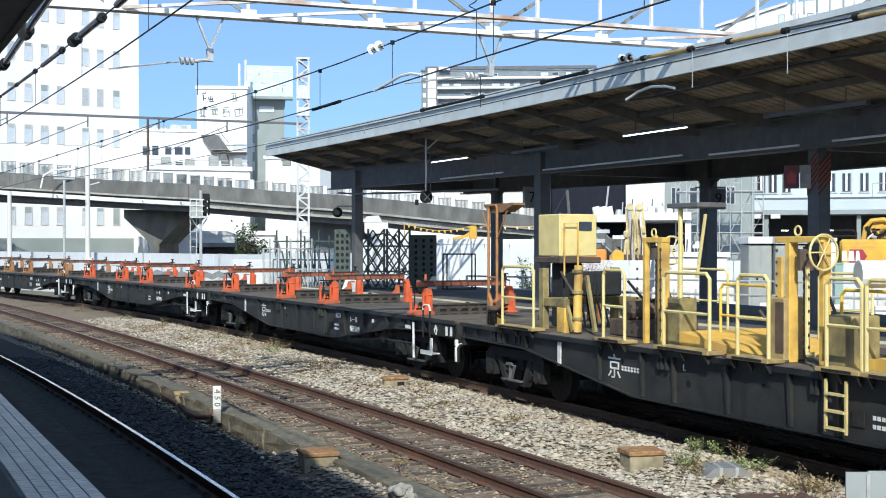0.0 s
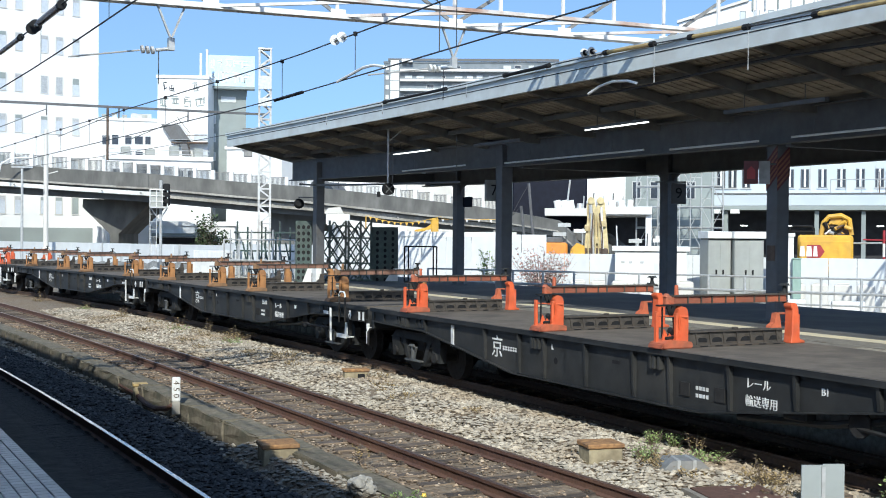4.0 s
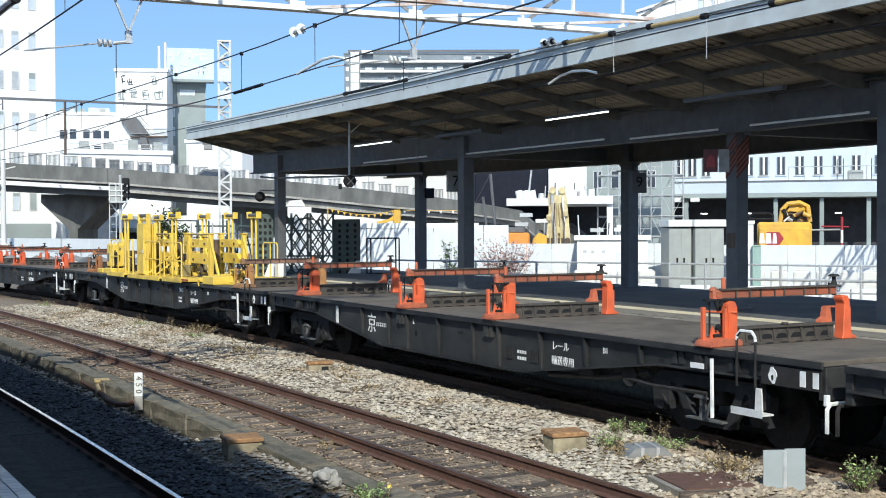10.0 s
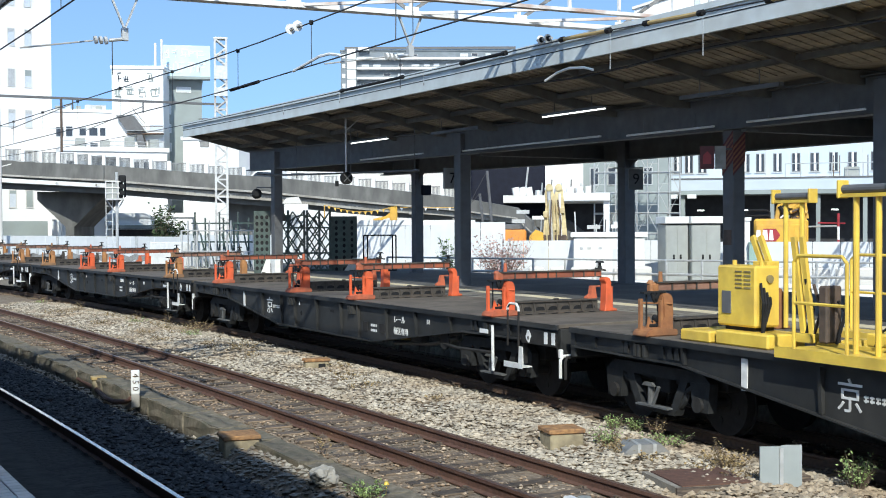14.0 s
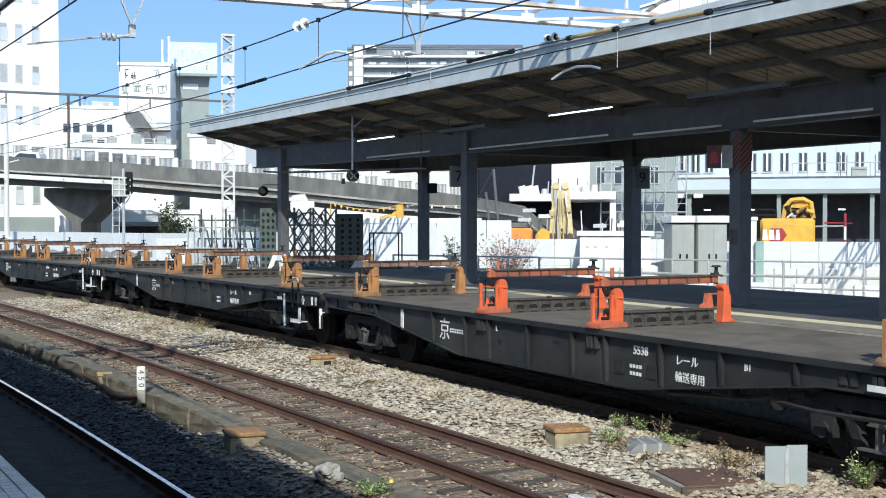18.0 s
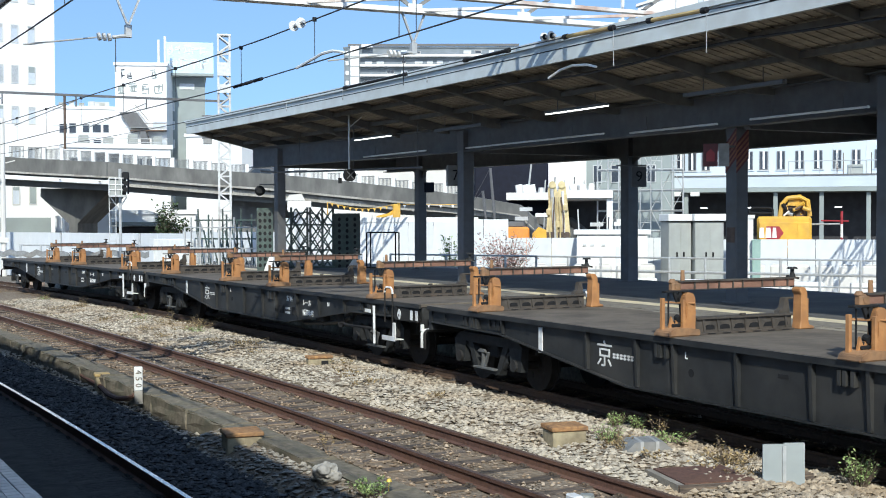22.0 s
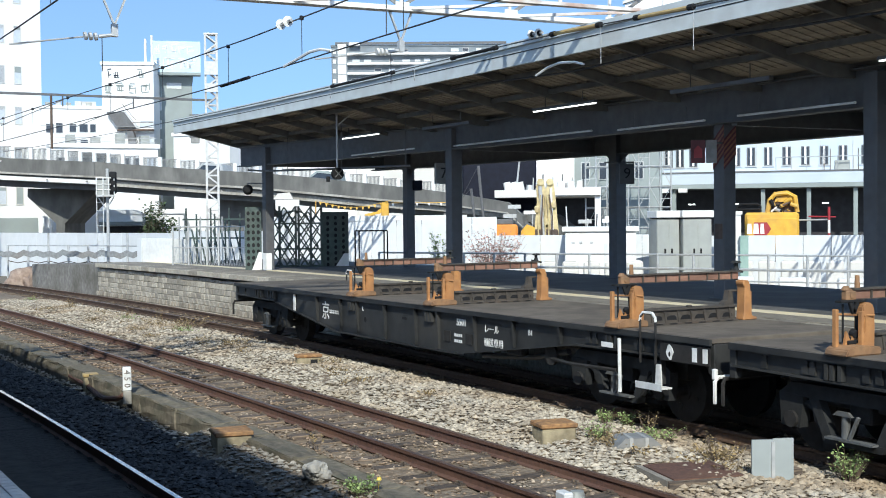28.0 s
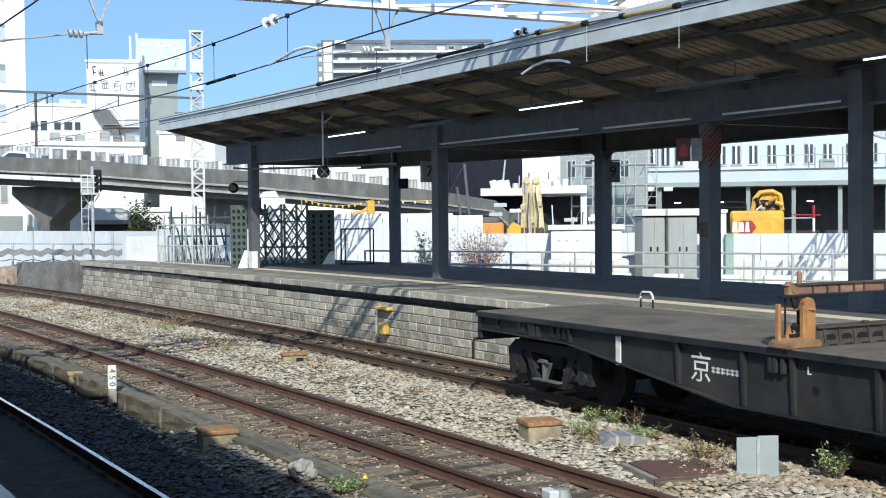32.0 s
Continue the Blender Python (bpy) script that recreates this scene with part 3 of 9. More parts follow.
hose = tube(B(), [(5.02, 24.6, -0.2), (5.05, 23.2, -0.24), (4.94, 21.9, -0.25), (4.95, 21.3, -0.24), (5.06, 20.95, -0.2), (5.11, 20.75, -0.12)], 0.045, 8)
solo("drain_hose", hose, M_RAILRUST, "brown hose curved along the foot of the kerb wall", "hose")

# ---- the camera's own platform ----
pl = thing("platform_near", "grey concrete railway platform with a pale tiled edge and a dark lip", "platform", kind="structure")
part("platform_body", sweep(B(), running, [(-14.0, -0.4), (-1.80, -0.4), (-1.80, 1.06), (-14.0, 1.06)], steps(-30, 42, 1.5)), M_CONCD, pl)
part("surface", sweep(B(), running, [(-14.0, 1.064), (-2.27, 1.064), (-2.27, 1.146), (-14.0, 1.146)], steps(-30, 42, 1.5)), M_ASPH, pl)
# Dark colour stands for shade; the lip hides the near rail from view.
part("coping", sweep(B(), running, [(-1.80, 0.90), (-1.50, 0.90), (-1.50, 1.12), (-1.765, 1.12), (-1.80, 1.12)], steps(-30, 42, 1.5)), M_SHADEBLACK, pl, "platform lip coloured dark as unlit")
part("tile_bed", sweep(B(), running, [(-2.27, 1.062), (-1.80, 1.062), (-1.80, 1.14), (-2.27, 1.14)], steps(-30, 42, 1.5)), M_CONCD, pl)
me = mesh_of("edge_tile", box(B(), -0.0435, 0.0435, -0.0435, 0.0435, 1.12, 1.15, 0.004), M_EDGE)
rest = B()
for j in range(5):
    for y in steps(5.0, 22.0, 0.094):
        x = running(y, -1.815 - 0.094 * j)
        if 7.9 < y < 13.6:
            part("edge_tile", me, None, pl, at=pose(x, y, 0, 0, 0, 1.2))
        else:
            box(rest, x - 0.0435, x + 0.0435, y - 0.0435, y + 0.0435, 1.12, 1.15)
tagged(part("edge_tiles_beyond", rest, M_EDGE, pl), kind="stuff")
# its roof, which throws the shade over the running line
cn = thing("canopy_near", "dark steel platform canopy above the camera's platform", "canopy", kind="structure")
part("roof_sheet", sweep(B(), running, [(-12.5, 5.05), (-1.60, 5.22), (-1.60, 5.32), (-12.5, 5.18)], steps(-30, 42, 2.0)), M_STEELD, cn)
part("gutter", sweep(B(), running, [(-1.60, 5.20), (-1.52, 5.20), (-1.52, 5.36), (-1.60, 5.36)], steps(-30, 42, 2.0)), M_STEELD, cn)
for y in steps(-28, 40, 8.5):
    part("column", box(B(), -0.16, 0.16, -0.16, 0.16, 1.05, 5.1, 0.01), M_STEELD, cn, at=(running(y, -7.5), y, 0))

# ---- platform 7 across the tracks ----
p7 = thing("platform_far", "old stone-faced island platform with raised coping blocks", "platform", kind="structure")
part("platform_body", sweep(B(), goods, [(2.0, -0.4), (9.5, -0.4), (9.5, 1.06), (2.0, 1.06)], steps(-30, 50, 1.5)), M_CONCD, p7)
part("mortar_face", sweep(B(), goods, [(1.558, -0.4), (2.0, -0.4), (2.0, 0.795), (1.558, 0.795)], steps(-30, 50, 1.0)), M_MORTAR, p7)
part("raised_course", sweep(B(), goods, [(1.48, 0.985), (2.0, 0.985), (2.0, 1.09), (1.48, 1.09)], steps(-30, 50, 1.0)), M_MORTAR, p7)
part("coping_bed", sweep(B(), goods, [(1.50, 1.09), (2.6, 1.09), (2.6, 1.135), (1.50, 1.135)], steps(-30, 50, 1.0)), M_MORTAR, p7)
part("paving", sweep(B(), goods, [(2.6, 1.06), (3.3, 1.06), (3.3, 1.148), (2.6, 1.148)], steps(-30, 49.9, 1.0)), M_SLAB, p7)
part("tactile_line", sweep(B(), goods, [(3.3, 1.06), (3.72, 1.06), (3.72, 1.154), (3.3, 1.154)], steps(-30, 49.9, 1.0)), M_TACT, p7, "faded yellow tactile line")
part("asphalt", sweep(B(), goods, [(3.72, 1.06), (9.5, 1.06), (9.5, 1.146), (3.72, 1.146)], steps(-30, 49.9, 1.0)), M_ASPH, p7)

# ---- its canopy ----
cf = thing("canopy_far", "long dark steel platform canopy with a pale metal fascia and upturned eaves", "canopy", kind="structure")
CY0, CY1 = -30.0, 41.5


def roof(o):
    """Height of the roof's underside across the platform: low over the column rows."""
    return float(np.interp(o, [1.5, 4.4, 9.0, 10.8], [5.90, 5.30, 5.30, 5.65]))


part("fascia", sweep(B(), goods, [(1.42, 5.80), (1.50, 5.80), (1.50, 6.16), (1.42, 6.16)], steps(CY0, CY1, 1.0)), M_FASCIA, cf, "pale grey metal fascia")
part("fascia_joint", sweep(B(), goods, [(1.414, 6.03), (1.42, 6.03), (1.42, 6.048), (1.414, 6.048)], steps(CY0, CY1, 1.0)), M_BLACK, cf, "dark line along the fascia")
part("fascia_lip", sweep(B(), goods, [(1.36, 6.16), (1.62, 6.16), (1.62, 6.26), (1.36, 6.26)], steps(CY0, CY1, 1.0)), M_FASCIA, cf)
part("roof_sheet", sweep(B(), goods, [(1.5, 6.02), (4.4, 5.42), (9.0, 5.42), (10.8, 5.75), (10.8, 5.87), (9.0, 5.56), (4.4, 5.56), (1.5, 6.16)], steps(CY0, CY1, 1.0)), M_ROOFUND, cf, "brown slatted underside of the roof")
part("fascia", sweep(B(), goods, [(10.8, 5.6), (10.88, 5.6), (10.88, 5.95), (10.8, 5.95)], steps(CY0, CY1, 1.0)), M_FASCIA, cf)
# slats across the underside
me = {}
slat_b = B()
for y in steps(4.0, 41.3, 0.24):
    for o0, o1 in ((1.6, 4.3),):
        z0, z1 = roof(o0) + 0.112, roof(o1) + 0.112
        v = [slat_b.verts.new((goods(y + dy, o), y + dy, z + dz)) for o, z in ((o0, z0), (o1, z1)) for dy, dz in ((-0.012, 0), (0.012, 0), (0.012, -0.012), (-0.012, -0.012))]
        for f in ((0, 1, 5, 4), (1, 2, 6, 5), (2, 3, 7, 6), (3, 0, 4, 7)):
            slat_b.faces.new([v[i] for i in f])
tagged(part("batten_strips", slat_b, M_ROOFUND, cf), kind="stuff")
# rafters and purlins
for y in steps(-29.4, 41.3, 2.36):
    b_ = B()
    pts = [(1.55, 5.98), (4.4, 5.40), (9.0, 5.40), (10.75, 5.72), (10.75, 5.60), (9.0, 5.16), (4.4, 5.16), (1.55, 5.82)]
    sl = bend(y)[1]
    a = [b_.verts.new((goods(y - 0.05, o), y - 0.05 - sl * o * 0.0, z)) for o, z in pts]
    c = [b_.verts.new((goods(y + 0.05, o), y + 0.05, z)) for o, z in pts]
    for q in ((0, 1, 6, 7), (1, 2, 5, 6), (2, 3, 4, 5)):
        b_.faces.new([a[i] for i in q])
        b_.faces.new([c[i] for i in q][::-1])
    for i in range(8):
        b_.faces.new((a[i], c[i], c[(i + 1) % 8], a[(i + 1) % 8]))
    bmesh.ops.recalc_face_normals(b_, faces=list(b_.faces))
    part("rafter", b_, M_RAFTER, cf)
for o in (2.3, 3.4):
    z = roof(o) + 0.07
    part("purlin", sweep(B(), goods, [(o - 0.05, z - 0.10), (o + 0.05, z - 0.10), (o + 0.05, z), (o - 0.05, z)], steps(CY0, CY1 - 0.2, 1.0)), M_RAFTER, cf)
# main girders and columns (front row, back row)
FRONT = [(38.54, 3.5, 0.145), (28.79, 4.68, 0.165), (18.95, 5.23, 0.155), (14.71, 4.79, 0.15), (5.0, 5.0, 0.2), (-5.0, 5.0, 0.2), (-15.0, 5.0, 0.2), (-25.0, 5.0, 0.2)]
BACK = [(36.99, 7.83, 0.15), (27.06, 8.73, 0.17), (17.0, 8.9, 0.17), (7.0, 8.9, 0.17), (-3.0, 8.9, 0.17), (-13.0, 8.9, 0.17), (-23.0, 8.9, 0.17)]


def gird(y):
    return float(np.interp(y, [-30, 14, 19, 28.8, 38.54, 41], [5.0, 4.95, 5.1, 4.68, 3.55, 3.3]))


def gird_b(y):
    return float(np.interp(y, [-30, 27, 37, 41], [8.9, 8.73, 7.83, 7.5]))


for g_, y1, gz in ((gird, 40.4, 4.66), (gird_b, 39.0, 4.52)):
    web = B()
    line = (lambda g2: lambda y, o=0.0: goods(y, g2(y) + o))(g_)
    sweep(web, line, [(-0.02, gz), (0.02, gz), (0.02, 5.3), (-0.02, 5.3)], steps(-30, y1, 1.0))
    gd = part("girder", web, M_STEELD, cf)
    part("flange", sweep(B(), line, [(-0.15, gz - 0.03), (0.15, gz - 0.03), (0.15, gz + 0.005), (-0.15, gz + 0.005)], steps(-30, y1, 1.0)), M_STEELD, gd)
    part("flange", sweep(B(), line, [(-0.15, 5.28), (0.15, 5.28), (0.15, 5.31), (-0.15, 5.31)], steps(-30, y1, 1.0)), M_STEELD, gd)
for y, o, w in FRONT + BACK:
    b_ = box(B(), -w, w, -w, w, 1.14, 5.2, 0.012)
    c_ = part("column", b_, M_COLUMN, cf, at=pose(goods(y, o), y, 0, 0, 0, -math.degrees(math.atan(bend(y)[1]))))
    if y > 36 and o < 5:
        # Sunlight on the column's foot, painted in as white.
        part("white_foot", box(B(), -w - 0.006, w * 0.3, -w - 0.006, w + 0.006, 1.17, 1.72), M_WHITEP, c_, "sunlit patch painted white on the foot")
    part("base_plate", box(B(), -w - 0.08, w + 0.08, -w - 0.08, w + 0.08, 1.14, 1.17), M_STEELD, c_)
# cross beams tying the two rows
for y in (38.5, 28.0, 18.5, 8.0):
    part("cross_beam", bar(B(), (goods(y, gird(y)), y, 4.75), (goods(y, gird_b(y)), y, 4.75), 0.16, 0.36), M_STEELD, cf)

# ---- overhead portal close by ----
po = thing("catenary_portal", "white-painted lattice portal beam with rust streaks spanning the tracks", "catenary portal")


def portal_y(x, back=True):
    return (19.86 if back else 18.38) - 0.0565 * (x - 5.2)


for back, chord_m, cw in ((True, M_PORTALW, 0.085), (False, M_PORTAL, 0.06)):
    def on(x, z, b=back):
        return Vector((x, portal_y(x, b), z))
    part("bottom_chord", bar(B(), on(-12, 6.52), on(24, 6.52), 0.24 if back else 0.16, cw), chord_m, po)
    part("top_chord", bar(B(), on(-12, 7.98), on(24, 7.98), 0.08, 0.08), M_PORTAL, po)
    for k in range(17):
        x = -11.97 + 2.18 * k + (0.0 if back else 0.12)
        part("strut", bar(B(), on(x, 6.52), on(x, 7.98), 0.05, 0.05), M_PORTALW, po)
        if back:
            for d in ((-2.18,) if k < 10 else (2.18,) if k > 10 else (-2.18, 2.18)):
                if -12 < x + d < 24:
                    part("diagonal", bar(B(), on(x, 6.56), on(x + d, 7.98), 0.04, 0.06), M_CASE, po)
            if x < 21:
                part("plan_brace", bar(B(), on(x, 6.53), Vector((x + 2.18, portal_y(x + 2.18, False), 6.53)), 0.05, 0.05), M_PORTAL, po)
            part("gusset", box(B(), -0.13, 0.13, -0.012, 0.012, -0.06, 0.10), M_PORTALW, po, at=pose(x, portal_y(x) - 0.055, 6.54, 0, 0, -3.2))
for k in range(17):
    x = -11.97 + 2.18 * k
    part("cross_tie", bar(B(), (x, portal_y(x), 7.98), (x, portal_y(x, False), 7.98), 0.05), M_PORTAL, po)
for sx in (-12.0, 24.0):
    for back in (True, False):
        part("leg", bar(B(), (sx, portal_y(sx, back), -0.3), (sx, portal_y(sx, back), 7.98), 0.12), M_PORTAL, po)

# two unseen slant lattice beams behind the canopy, added to shade the hoarding
def lattice_beam(at, t0, t1, leg):
    u, n = Vector((0.8486, 0.5291, 0)), Vector((-0.5291, 0.8486, 0))
    pf = thing("catenary_portal", "unseen white lattice portal added behind the canopy to shade the hoarding", "catenary portal", at=at)

    def on(t, side, z):
        return u * t + n * side + Vector((0, 0, z))

    for side in (-0.45, 0.45):
        for z in (-0.5, 0.5):
            part("chord", bar(B(), on(t0, side, z), on(t1, side, z), 0.07, 0.07), M_PORTAL, pf)
        k = t0
        while k < t1 - 0.5:
            part("strut", bar(B(), on(k, side, -0.5), on(k, side, 0.5), 0.05, 0.05), M_PORTAL, pf)
            part("diagonal", bar(B(), on(k, side, -0.5), on(k + 1.0, side, 0.5), 0.045, 0.045), M_PORTAL, pf)
            k += 1.0
    for side in (-0.1, 0.1):
        part("leg", bar(B(), on(leg, side, -0.42 - at[2]), on(leg, side, 0.5), 0.1, 0.1), M_PORTAL, pf)


# The legs stand where columns hide them from the camera.
lattice_beam((20.59, 45.16, 6.3), -2.2, 4.2, 4.0)
lattice_beam((37.83, 32.98, 6.3), -5.2, 4.0, -5.0)

# ---- the goods train: twelve flat wagons for carrying rails ----
PITCH, MID = 17.85, 2.6
STANDS = (6.7, 1.6, -1.65, -7.0)


def belly(y):
    return float(np.interp(abs(y), [0, 2.5, 6.0, 8.5], [0.50, 0.50, 0.95, 0.98]))


def build_wagon():
    w = thing("flat_wagon", "black flat wagon with fish-bellied sides and a brown deck", "flat wagon", group="wagons of the rail train")
    dk = part("deck", box(B(), -1.29, 1.29, -8.95, 8.5, 1.205, 1.27, 0.008), M_DECK, w, "brown weathered deck")
    for s in (-1, 1):
        part("deck_edge", box(B(), s * 1.30 - 0.02, s * 1.30 + 0.02, -8.95, 8.5, 1.185, 1.262), M_WAGON, w)
        pts = [(-8.9, 1.2), (-8.9, 0.98), (-6.0, 0.95), (-2.5, 0.50), (2.5, 0.50), (6.0, 0.95), (8.5, 0.98), (8.5, 1.2)]
        sd = part("side_sill", prism(B(), pts, "x", s * 1.215 - 0.012, s * 1.215 + 0.012), M_WAGON, w)
        b_ = B()
        for (ya, za), (yb, zb) in zip(pts[1:-1], pts[2:-1]):
            bar(b_, (s * 1.225, ya, za), (s * 1.225, yb, zb), 0.12, 0.022)
        part("bottom_flange", b_, M_WAGON, sd)
        for y in (5.9, 3.48, 2.28, 1.47, 0.25, -1.0, -1.85, -3.1, -4.3, -5.6):
            part("rib", prism(B(), [(s * 1.20, 1.19), (s * 1.30, 1.19), (s * 1.27, belly(y) + 0.02), (s * 1.20, belly(y) + 0.02)], "y", y - 0.025, y + 0.025), M_WAGON, sd)
        for y in (7.95, 7.28, 7.17, 6.38, 6.2, 6.06, -6.3, -6.45, -7.4, -7.5):
            part("rope_hook", prism(B(), [(y - 0.05, 1.0), (y + 0.05, 1.0), (y + 0.05, 1.08), (y + 0.015, 1.15), (y - 0.04, 1.15)], "x", min(s * 1.215, s * 1.255), max(s * 1.215, s * 1.255)), M_WAGON, sd)
        for y in (6.78, 1.68, -1.57, -6.92):
            b_ = B()
            for d in (-0.07, 0.05, 0.13):
                box(b_, s * 1.22, s * 1.30, y + d - 0.02, y + d + 0.03, 0.98, 1.15)
            part("stand_clamp", b_, M_WAGON, sd)
        # white reflective marker strip
        part("marker_strip", box(B(), s * 1.24, s * 1.26, 4.70, 4.80, 0.76, 1.15), M_MARK, sd, "white marker strip")
    # cross beams under the deck, centre sill
    part("centre_sill", box(B(), -0.25, 0.25, -8.8, 8.4, 0.72, 1.2), M_WAGON, w)
    for y in steps(-7.6, 7.6, 1.9):
        part("cross_bearer", box(B(), -1.17, 1.17, y - 0.06, y + 0.06, 0.95, 1.2), M_WAGON, w)
    for s, ey in ((-1, 8.9), (1, 8.5)):  # near end, far end
        e = part("end_beam", box(B(), -1.25, 1.25, s * ey - 0.06, s * ey + 0.06, 0.82, 1.2, 0.01), M_WAGON, w)
        # coupler
        b_ = box(B(), -0.11, 0.11, min(s * 8.4, s * (ey + 0.1)), max(s * 8.4, s * (ey + 0.1)), 0.72, 0.95, 0.02)
        box(b_, -0.17, 0.17, min(s * (ey + 0.06), s * (ey + 0.2)), max(s * (ey + 0.06), s * (ey + 0.2)), 0.69, 0.98, 0.03)
        part("coupler", b_, M_BOGIE, e)
        tube_b = tube(B(), [(-0.3, s * (ey + 0.13), 0.80), (-1.1, s * (ey + 0.13), 0.80), (-1.26, s * (ey + 0.13), 0.80), (-1.30, s * (ey + 0.12), 0.74), (-1.30, s * (ey + 0.12), 0.47)], 0.026, 6)
        part("uncoupling_lever", tube_b, M_MARK if s < 0 else M_BOGIE, e, "white uncoupling lever" if s < 0 else "")
        if s < 0:
            part("lever_bracket", box(B(), -1.31, -1.25, s * (ey + 0.1) - 0.03, s * (ey + 0.1) + 0.03, 0.77, 0.90, 0.01), M_MARK, e)
        # brakeman's hoop standing above the deck at one corner
        sy = -7.74 if s < 0 else 7.42
        hp = part("grab_hoop", tube(B(), [(s * 1.325, sy + s * 0.16, 0.85), (s * 1.325, sy + s * 0.16, 1.45), (s * 1.325, sy + s * 0.1, 1.52), (s * 1.325, sy - s * 0.1, 1.52), (s * 1.325, sy - s * 0.16, 1.45), (s * 1.325, sy - s * 0.16, 0.85)], 0.018, 6), M_BOGIE, w)
        part("hoop_top", tube(B(), [(s * 1.325, sy + s * 0.165, 1.41), (s * 1.325, sy + s * 0.155, 1.47), (s * 1.325, sy + s * 0.1, 1.525), (s * 1.325, sy - s * 0.1, 1.525), (s * 1.325, sy - s * 0.155, 1.47), (s * 1.325, sy - s * 0.165, 1.41)], 0.020, 6), M_MARK, hp, "white-painted hoop top")
        part("air_hose", tube(B(), [(0.35, s * (ey + 0.06), 0.9), (0.36, s * (ey + 0.12), 0.7), (0.33, s * (ey + 0.17), 0.5), (0.3, s * (ey + 0.18), 0.45)], 0.022, 6), M_BLACK, e)
    # the near end: white step, handrail and marker plates
    st = part("corner_step", box(B(), -1.34, -1.16, -8.04, -7.50, 0.53, 0.55), M_MARK, w, "white footstep")
    part("step_lip", box(B(), -1.352, -1.341, -8.04, -7.50, 0.51, 0.60), M_MARK, st)
    part("step_hanger", prism(B(), [(-8.03, 0.56), (-7.90, 0.56), (-7.92, 0.86), (-8.01, 0.86)], "x", -1.335, -1.315), M_MARK, st)
    part("step_back", bar(B(), (-1.20, -7.9, 0.58), (-1.20, -7.9, 0.98), 0.08, 0.02), M_WAGON, st)
    part("hand_rail", tube(B(), [(-1.33, -7.14, 0.40), (-1.34, -7.14, 1.14)], 0.026, 6), M_MARK, w, "white hand rail")
    pn = part("side_lamp_plate", box(B(), -1.345, -1.332, -8.98, -8.02, 0.93, 1.155), M_BOGIE, w)
    for y in (-8.70, -8.90):
        part("white_bar", box(B(), -1.352, -1.346, y - 0.045, y + 0.045, 0.96, 1.14), M_MARK, pn)
    part("marker_disc", prism(B(), [(-8.22 + (0.075, 0.055, 0.06)[a % 3] * math.cos(a * math.tau / 12), 1.045 + (0.1, 0.085, 0.11)[a % 3] * math.sin(a * math.tau / 12)) for a in range(12)], "x", -1.355, -1.346), M_MARK, w, "white marker disc")
    part("disc_hole", prism(B(), [(-8.22 + 0.02 * math.cos(a * math.tau / 8), 1.02 + 0.035 * math.sin(a * math.tau / 8)) for a in range(8)], "x", -1.358, -1.356), M_BOGIE, w)
    # brake rigging slung under the near half
    part("brake_rod", tube(B(), [(-1.02, -3.0, 0.5), (-1.05, -4.6, 0.62), (-1.1, -5.6, 0.80)], 0.045, 8), M_WAGON, w)
    part("brake_hand_wheel", rod(B(), (-1.16, -5.2, 0.72), (-1.12, -5.2, 0.72), 0.16, 14), M_BOGIE, w)
    part("tag_plate", box(B(), -1.335, -1.325, -6.98, -6.72, 0.99, 1.06), M_MARK, w, "small white tag plate")
    part("air_valve", box(B(), -1.2, -1.02, -4.4, -4.0, 0.62, 0.86, 0.02), M_BOGIE, w)
    part("brake_pipe", tube(B(), [(-1.28, -7.0, 0.68), (-1.28, -5.9, 0.66), (-1.1, -5.0, 0.66)], 0.03, 6), M_BOGIE, w)
    part("data_panel", box(B(), -1.247, -1.229, -2.98, -2.78, 0.68, 0.86), M_BOGIE, w)
    part("data_panel", box(B(), -1.247, -1.229, -2.25, -2.05, 0.68, 0.86), M_BOGIE, w)
    # brake gear
    part("air_reservoir", rod(B(), (0.5, -1.2, 0.65), (0.5, 0.6, 0.65), 0.19, 14), M_BOGIE, w, smooth=False)
    part("brake_cylinder", rod(B(), (-0.5, 0.8, 0.66), (-0.5, 1.7, 0.66), 0.16, 14), M_BOGIE, w)
    # bogies
    for by in (-6.75, 6.75):
        bg = part("bogie", box(box(B(), -0.95, 0.95, by - 0.16, by + 0.16, 0.48, 0.78, 0.02), -0.4, 0.4, by - 0.35, by + 0.35, 0.7, 0.9, 0.02), M_BOGIE, w)
        # Dark block added over the bogie, in place of the shade there.
        part("truck_frame", box(B(), -0.84, 0.84, by - 1.2, by + 1.2, 0.60, 0.96, 0.02), M_BOGIE, bg)
        for s in (-1, 1):
            fx = s * 1.0
            fb = prism(B(), [(by - 1.15, 0.72), (by - 0.95, 0.86), (by + 0.95, 0.86), (by + 1.15, 0.72), (by + 0.7, 0.70), (by - 0.7, 0.70)], "x", fx - 0.06, fx + 0.06)
            for k in (-1, 1):
                prism(fb, [(by + k * 0.52, 0.71), (by + k * 0.68, 0.71), (by + k * 0.44, 0.27), (by + k * 0.30, 0.27)], "x", fx - 0.055, fx + 0.055)
                prism(fb, [(by + k * 0.74, 0.71), (by + k * 1.14, 0.73), (by + k * 1.1, 0.34), (by + k * 0.8, 0.34)], "x", fx - 0.07, fx + 0.07)
            prism(fb, [(by - 0.42, 0.22), (by + 0.42, 0.22), (by + 0.46, 0.30), (by - 0.46, 0.30)], "x", fx - 0.07, fx + 0.07)
            part("side_frame", fb, M_FRAME, bg)
            arch = [(fx, by + 0.62 * math.cos(a * math.pi / 9), 0.58 - 0.34 * math.sin(a * math.pi / 9)) for a in range(10)]
